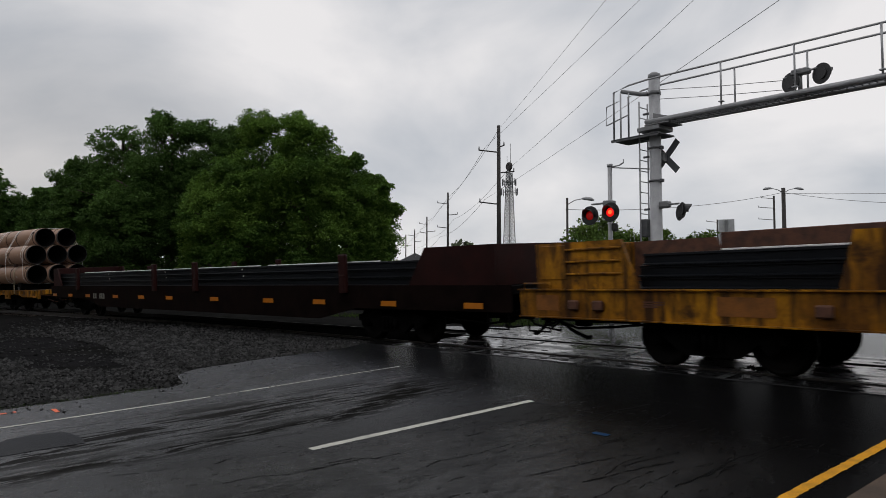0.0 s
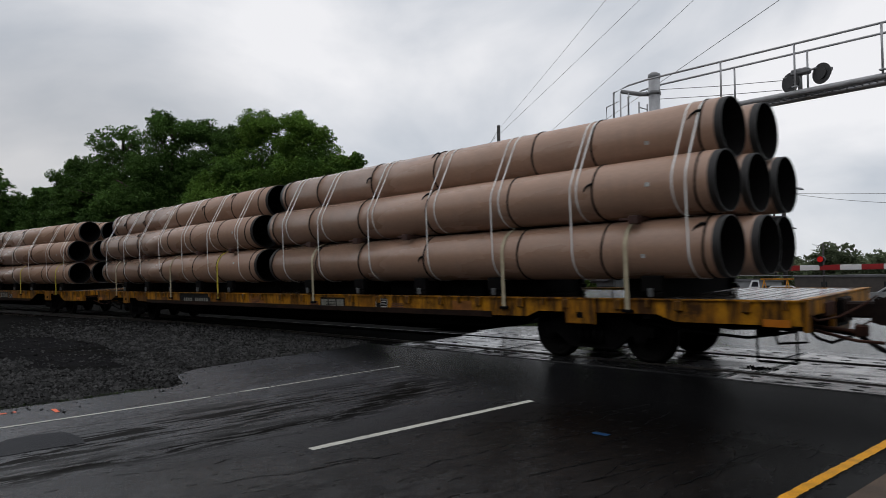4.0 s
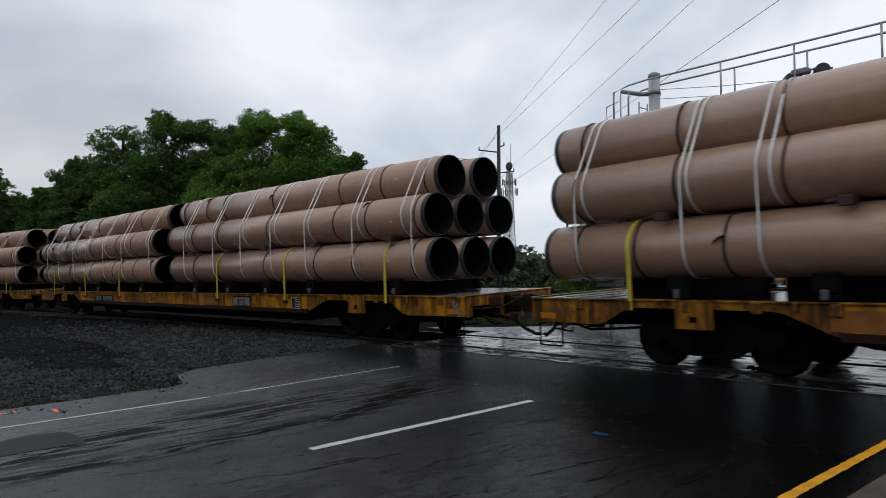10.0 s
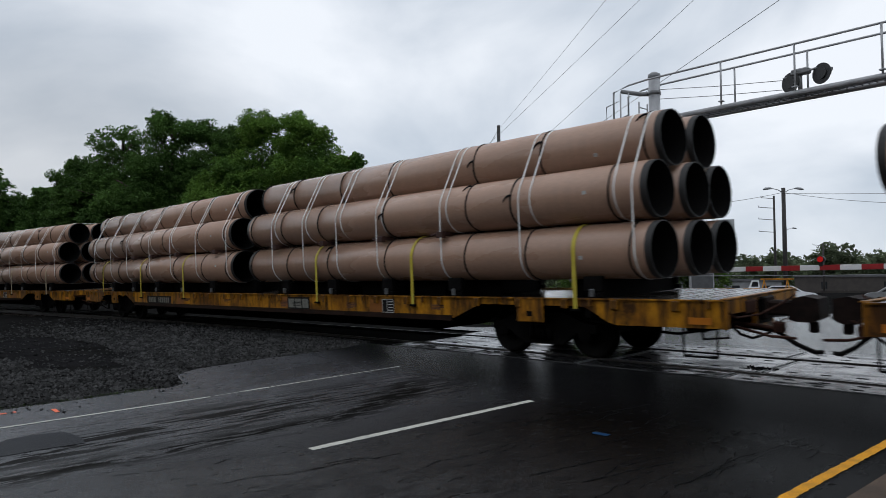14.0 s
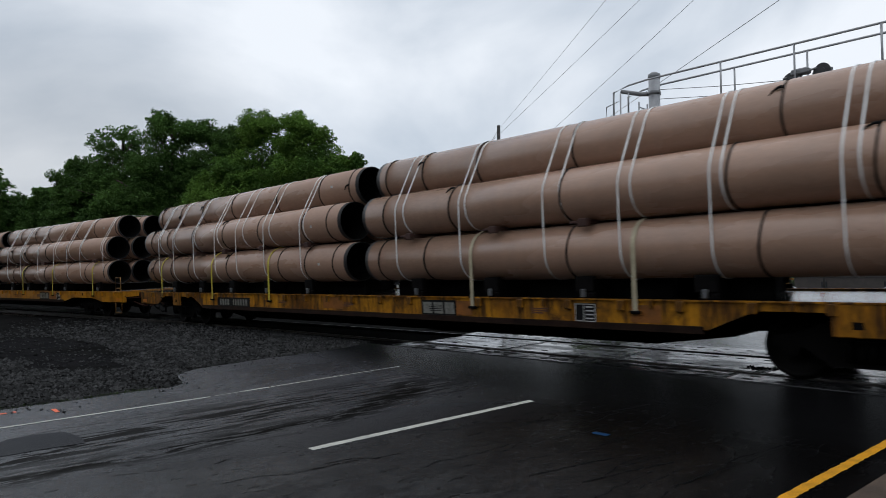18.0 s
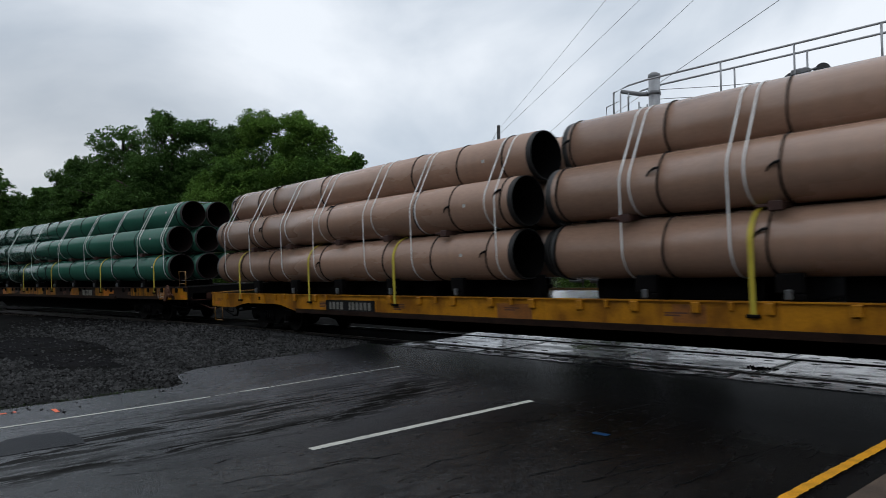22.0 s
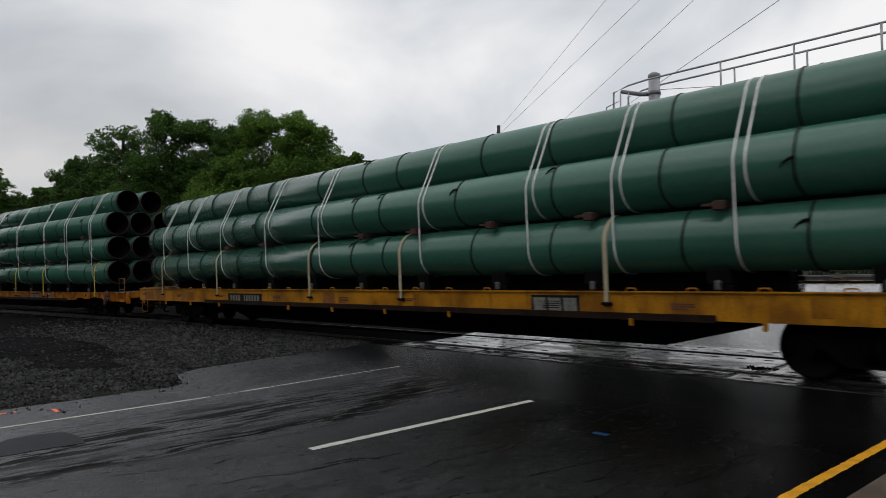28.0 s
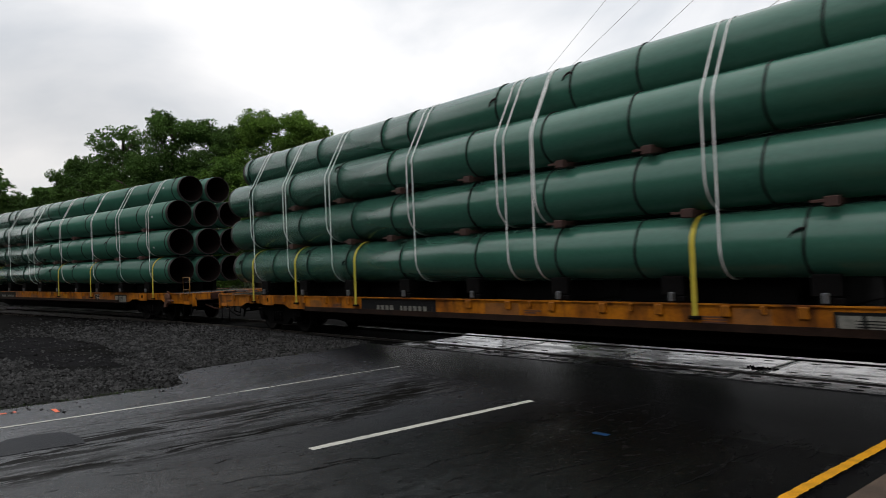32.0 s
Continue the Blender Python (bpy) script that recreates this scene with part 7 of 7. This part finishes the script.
# ---------------- trees ----------------
def leaf_cloud(name, lobes, count, size, material, seed, gap=0.32):
    """Leaf sprays in flat-bottomed clumps over the lobes of a crown, with gaps between the clumps and a thin filling inside."""
    rng = np.random.RandomState(seed)
    tot = sum(r[3] ** 2 for r in lobes)
    verts = []

    def unit(n, lift=0.0):
        d = rng.normal(size=(n, 3))
        d[:, 2] += lift
        return d / np.linalg.norm(d, axis=1)[:, None]

    for cx, cy, cz, r, sz in lobes:
        n = int(count * r * r / tot)
        flat = np.array([1, 1, sz])
        mid = np.array([cx, cy, cz])
        cr = min(max(0.45, 4 * size), 0.42 * r)
        m = max(6, int(n / 70))
        centres = unit(m, 0.15) * (r * (0.72 + 0.42 * rng.rand(m)))[:, None] * flat + mid
        p = centres[rng.randint(0, m, n)] + unit(n, 0.5) * (cr * rng.rand(n) ** 0.45)[:, None] * np.array([1, 1, 0.72])
        inner = rng.rand(n) < 0.46 - 0.3 * gap
        p[inner] = unit(inner.sum()) * (r * 0.9 * rng.rand(inner.sum()) ** 0.5)[:, None] * flat + mid
        # sprays lie nearly level and hang at the tips
        nrm = unit(n) * 0.75 + np.array([0, 0, 0.8])
        u = np.cross(nrm, unit(n))
        u /= np.linalg.norm(u, axis=1)[:, None]
        v = np.cross(nrm, u)
        v /= np.linalg.norm(v, axis=1)[:, None]
        s = size * (0.55 + 0.9 * rng.rand(n))[:, None]
        s[inner] *= 1.6
        droop = np.array([0, 0, -0.3]) * s
        verts.append(np.stack([p - u * s + droop * 0.6, p - v * s * 0.55, p + u * s + droop, p + v * s * 0.55], 1).reshape(-1, 3))
    V = np.concatenate(verts)
    me = bpy.data.meshes.new(name)
    me.from_pydata(V.tolist(), [], np.arange(len(V)).reshape(-1, 4).tolist())
    me.materials.append(material)
    return me


def tree(x, y, h, w, seed, material, trunk=0.3, count=72000, size=0.074, label="tall broadleaf tree in dense summer leaf", low=0.12, group="trackside trees", gap=0.42):
    """A tapered trunk, limbs and a lobed crown."""
    rng = random.Random(seed)
    t = thing("tree", label, "tree", group, (x, y, ground_z(x, y) - 0.1))
    bm = bmesh.new()
    tube(bm, [(0, 0, 0), (0.05, 0.03, h * 0.2), (-0.06, 0.05, h * 0.45), (0.05, 0, h * 0.8)], [trunk * 1.3, trunk, trunk * 0.7, trunk * 0.2], 9)
    part("trunk", bm, M["bark"], t)
    lobes = []
    for k in range(60):
        f = rng.uniform(low + 0.05, 0.95)
        prof = math.sin(math.pi * min(1, max(0.08, (f - low) / (1.02 - low))) ** 0.8) ** 0.6
        a = k * 2.4 + rng.uniform(-0.5, 0.5)
        q = w * prof * rng.uniform(0.3, 0.92)
        r = w * rng.uniform(0.15, 0.33) * (0.6 + 0.4 * prof)
        z = min(f * h, h - r * 0.8)
        lobes.append((q * math.cos(a), q * math.sin(a), z, r, rng.uniform(0.7, 0.95)))
    lobes.append((0, 0, h * 0.52, w * 0.85, min(1.6, h * 0.36 / w)))
    lobes.append((0, 0, h * 0.66, w * 0.72, min(1.4, h * 0.27 / w)))
    for k in range(4):
        lobes.append((rng.uniform(-0.35, 0.35) * w, rng.uniform(-0.35, 0.35) * w, h - w * rng.uniform(0.26, 0.5), w * 0.24, 0.9))
    for lx, ly, lz, r, sz in lobes[::4]:
        bm = bmesh.new()
        z0 = max(h * 0.12, lz - r * 1.2)
        tube(bm, [(0, 0, z0), (lx * 0.5, ly * 0.5, (z0 + lz) / 2 + 0.2), (lx, ly, lz + r * 0.2)], [trunk * 0.4, trunk * 0.25, trunk * 0.08], 6)
        part("limb", bm, M["bark"], t)
    part("crown", leaf_cloud("crown", lobes, count, size, material, seed, gap), None, t)
    return t


TREES = [(-58.2, 12.9, 11.4, 3.0, 21, "leaf_dark"), (-54.6, 14.6, 13.5, 3.7, 62, "leaf_dark"), (-51.2, 17.0, 14.1, 3.7, 23, "leaf_dark"), (-48.6, 19.6, 13.3, 3.8, 24, "leaf_dark"),
         (-45.6, 21.4, 13.9, 3.9, 25, "leaf"), (-42.6, 23.3, 13.5, 3.9, 26, "leaf"), (-40.4, 25.2, 10.8, 2.8, 27, "leaf"), (-50.5, 14.2, 9.8, 3.3, 28, "leaf_dark"),
         (-40.2, 27.3, 9.3, 2.2, 29, "leaf"), (-44.5, 18.4, 9.8, 3.5, 31, "leaf"), (-57.0, 12.0, 8.0, 2.3, 30, "leaf_dark")]
for x, y, h, w, sd, mt in TREES:
    loose = sd == 62
    tree(x, y, h, w, sd, M[mt], count=36000 if loose else 72000, gap=0.62 if loose else 0.42, label="loose airy broadleaf tree with gaps in its crown" if loose else "tall broadleaf tree in dense summer leaf")
for x, y, h, w, sd in ((-91.5, 10.6, 14.8, 4.0, 41), (-86, 15.2, 12.4, 3.0, 42), (-90, 12.6, 11.6, 3.4, 43), (-96, 8, 14, 4.2, 44), (-92.5, 17.2, 13.4, 3.8, 45)):
    tree(x, y, h, w, sd, M["leaf_dark"], count=26000, size=0.12)
for x, y, h, w, sd in ((-21.9, 27.4, 4.6, 1.7, 51), (-22.4, 29.4, 5.1, 1.8, 52), (-20.0, 28.6, 4.4, 1.8, 53), (-18.6, 29.0, 4.2, 1.5, 54), (-17.0, 30.0, 4.1, 1.2, 55)):
    tree(x, y, h, w, sd, M["leaf_young"], trunk=0.07, count=9000, size=0.06, label="loose young green tree beside the crossing", low=0.05, group="young trees")


def far_woods():
    """Distant tree lines on the horizon, and nearer unseen ones added to block low sky."""
    rng = random.Random(8)
    for nm, n, ang0, ang1, d0, d1, h0, h1 in (("far_woods", 70, 39.0, 49.5, 135, 175, 8, 11), ("far_woods", 150, 16, 33, 170, 240, 7, 12), ("far_woods", 60, 60, 88, 120, 170, 8, 12), ("far_woods", 50, -20, 16, 170, 240, 7, 12), ("far_woods", 30, 49.5, 60, 130, 170, 5, 7),
                                              # added behind the camera, out of view, to darken the train's lower sides
                                              ("far_woods", 110, 96, 200, 34, 60, 10, 14), ("far_woods", 111, 200, 338, 30, 60, 10, 14)):
        lobes = []
        for k in range(n):
            a = math.radians(rng.uniform(ang0, ang1))
            d = rng.uniform(d0, d1)
            h = rng.uniform(h0, h1) * (0.85 + 0.15 * math.sin(k * 0.7))
            x, y = -d * math.sin(a), d * math.cos(a)
            r = rng.uniform(2.4, 4.2)
            for j in range(3):
                lobes.append((x + rng.uniform(-2, 2), y + rng.uniform(-2, 2), h * (0.28 + 0.28 * j), r * (1 - 0.18 * j), 0.9))
        tagged(new(nm, leaf_cloud(nm, lobes, 60000 if d0 < 100 else 100000 if n > 100 else 50000, 0.7 if d0 < 100 else 0.42, M["far_leaf"], n)), "line of dull green trees, distant or added unseen behind the camera", "woods", kind="stuff")


far_woods()


# ---------------- the yard beyond the crossing ----------------
def far_track():
    """A second line on a low bank in the distance."""
    bm = bmesh.new()
    prof = [(56.0, 0.3), (58.5, 1.25), (63.5, 1.25), (66.0, 0.3)]
    for (ya, za), (yb, zb) in zip(prof, prof[1:]):
        bm.faces.new([bm.verts.new(c) for c in ((-24, ya, za), (60, ya, za), (60, yb, zb), (-24, yb, zb))])
    bm.faces.new([bm.verts.new((-24, y, z)) for y, z in prof])
    tagged(part("embankment", bm, M["ballast_ground"]), "low dark bank of a second railway line", "embankment", kind="structure")
    for y in (59.9, 61.35):
        bm = bmesh.new()
        box(bm, -24, 60, y - 0.035, y + 0.035, 1.24, 1.42)
        tagged(part("far_rail", bm, M["steel_rail"]), "steel rail of the second railway line", "rail", kind="structure")


far_track()


def parked_car(x, y, rz, label, material):
    c = thing("parked_car", label, "car", "parked cars", (x, y, ground_z(x, y)), rz)
    bm = bmesh.new()
    o = [(-2.2, 0.28), (-2.25, 0.75), (-1.9, 0.92), (-1.45, 0.95), (-0.8, 1.38), (0.55, 1.40), (1.25, 0.98), (2.05, 0.86), (2.25, 0.6), (2.2, 0.28)]
    prism(bm, o, -0.85, 0.85)
    bmesh.ops.recalc_face_normals(bm, faces=bm.faces[:])
    bmesh.ops.bevel(bm, geom=bm.edges[:], offset=0.06, segments=2, affect="EDGES")
    part("body", bm, material, c)
    for s in (-1, 1):
        bm = bmesh.new()
        prism(bm, [(-1.25, 0.98), (-0.75, 1.32), (0.5, 1.33), (1.05, 0.99)], s * 0.853 - 0.004, s * 0.853 + 0.004)
        part("side_window", bm, M["glass_dark"], c)
    for wx in (-1.35, 1.35):
        for s in (-1, 1):
            bm = bmesh.new()
            tube(bm, [(wx, s * 0.68, 0.32), (wx, s * 0.88, 0.32)], 0.32, 18)
            w = part("wheel", bm, M["rope"], c)
            bm = bmesh.new()
            tube(bm, [(wx, s * 0.86, 0.32), (wx, s * 0.886, 0.32)], 0.2, 14)
            part("rim", bm, M["galv"], w)


parked_car(-22.8, 51.5, 25, "white saloon car parked beyond the crossing", M["car_white"])
parked_car(-16.0, 54.0, 20, "grey saloon car waiting beyond the crossing", M["grey_paint"])


def building(x, y, w, d, h, rz, label, wall, gable=0.0):
    b = thing("building", label, "building", "far buildings", (x, y, 0.3), rz)
    bm = bmesh.new()
    box(bm, -w / 2, w / 2, -d / 2, d / 2, 0, h)
    part("wall", bm, wall, b)
    bm = bmesh.new()
    if gable:
        prism(bm, [(-w / 2 - 0.3, h), (0, h + gable), (w / 2 + 0.3, h)], -d / 2 - 0.3, d / 2 + 0.3)
    else:
        box(bm, -w / 2 - 0.2, w / 2 + 0.2, -d / 2 - 0.2, d / 2 + 0.2, h, h + 0.35)
    part("roof", bm, M["roof_grey"], b)
    for k in range(4):
        bm = bmesh.new()
        cx = -w / 2 + w * (k + 0.5) / 4
        box(bm, cx - 0.5, cx + 0.5, -d / 2 - 0.03, -d / 2 - 0.002, h * 0.35, h * 0.75)
        part("window", bm, M["glass_dark"], b)


building(-103, 79.5, 9, 8, 5.2, 52, "small pale gabled house far behind the tracks", M["wall_pale"], 2.4)
building(-50, 93, 15, 8, 2.2, 30, "long low grey shed far beyond the crossing", M["grey_paint"])
building(-42, 150, 40, 12, 3.4, 20, "long low brown building before the far woods", M["shed_brown"])


def cabinet():
    c = thing("signal_cabinet", "silver metal signal cabinet on a pad beside the crossing", "cabinet", at=(-16.3, 28.7, 0.45), rz=35)
    bm = bmesh.new()
    box(bm, -0.5, 0.5, -0.4, 0.4, 0, 1.9, 0.02)
    part("body", bm, M["galv"], c)
    bm = bmesh.new()
    box(bm, -0.56, 0.56, -0.46, 0.46, 1.9, 2.0, 0.02)
    part("roof", bm, M["galv"], c)
    bm = bmesh.new()
    box(bm, -0.44, 0.44, -0.42, -0.4, 0.1, 1.8)
    d = part("door", bm, M["galv_dull"], c)
    bm = bmesh.new()
    box(bm, 0.3, 0.36, -0.45, -0.42, 0.85, 1.1)
    part("handle", bm, M["black"], d)


cabinet()


def lift_truck(x, y, rz):
    """A small yellow lift truck with splayed stands and a white cab."""
    t = thing("lift_truck", "small yellow lift truck with a white cab beyond the crossing", "truck", at=(x, y, ground_z(x, y)), rz=rz)
    bm = bmesh.new()
    box(bm, -1.3, -0.6, -0.5, 0.5, 0.35, 1.25, 0.06)
    prism(bm, [(-1.25, 1.25), (-1.05, 1.7), (-0.65, 1.7), (-0.6, 1.25)], -0.45, 0.45)
    bmesh.ops.recalc_face_normals(bm, faces=bm.faces[:])
    cab = part("cab", bm, M["car_white"], t)
    bm = bmesh.new()
    prism(bm, [(-1.1, 1.3), (-1.0, 1.62), (-0.72, 1.62), (-0.68, 1.3)], -0.457, -0.449)
    part("window", bm, M["glass_dark"], cab)
    bm = bmesh.new()
    box(bm, -0.6, 1.4, -0.45, 0.45, 0.45, 0.62, 0.02)
    part("bed", bm, M["black"], t)
    bm = bmesh.new()
    box(bm, -0.55, 1.3, -0.35, 0.35, 1.72, 1.82, 0.01)
    part("platform", bm, M["yellow_new"], t)
    for sx in (-0.35, 0.95):
        for dx in (-0.22, 0.22):
            bm = bmesh.new()
            tube(bm, [(sx + dx, -0.4, 0.6), (sx, -0.3, 1.74)], 0.04, 6)
            part("stand", bm, M["yellow_new"], t)
    for wx in (-0.95, 1.0):
        for q in (-1, 1):
            bm = bmesh.new()
            tube(bm, [(wx, q * 0.36, 0.3), (wx, q * 0.52, 0.3)], 0.3, 16)
            part("wheel", bm, M["rope"], t)


lift_truck(-20.1, 43.6, 25)


# ---------------- what moves ----------------
def wheel_rows(s, dx):
    """The turning of an axle while it passes near the crossing."""
    at = lambda t: pose(dx, 0, 0.42) @ Matrix.Rotation((s + advance(t)) / 0.42, 4, "Y")
    first = max(0.0, 16 + (-46.0 - s) / 8.30365)
    last = min(32.0, 16 + (9.0 - s) / 8.30365)
    if last <= first:
        return None
    n = max(2, math.ceil((last - first) * 14))
    mid = [first + (last - first) * i / n for i in range(n + 1)]
    rows = [(t, at(t)) for t in mid]
    if first > 0.05:
        rows.insert(0, (0.0, at(first)))
    if last < 31.95:
        rows.append((32.0, at(last)))
    return rows


def motions():
    for ob, s_mid, local in MOVING:
        walk(ob, [(t, car_pose(s_mid, t) @ local) for t in ROW_TIMES])
    for ob, s, dx in WHEELSETS:
        rows = wheel_rows(s, dx)
        if rows:
            walk(ob, rows)


motions()
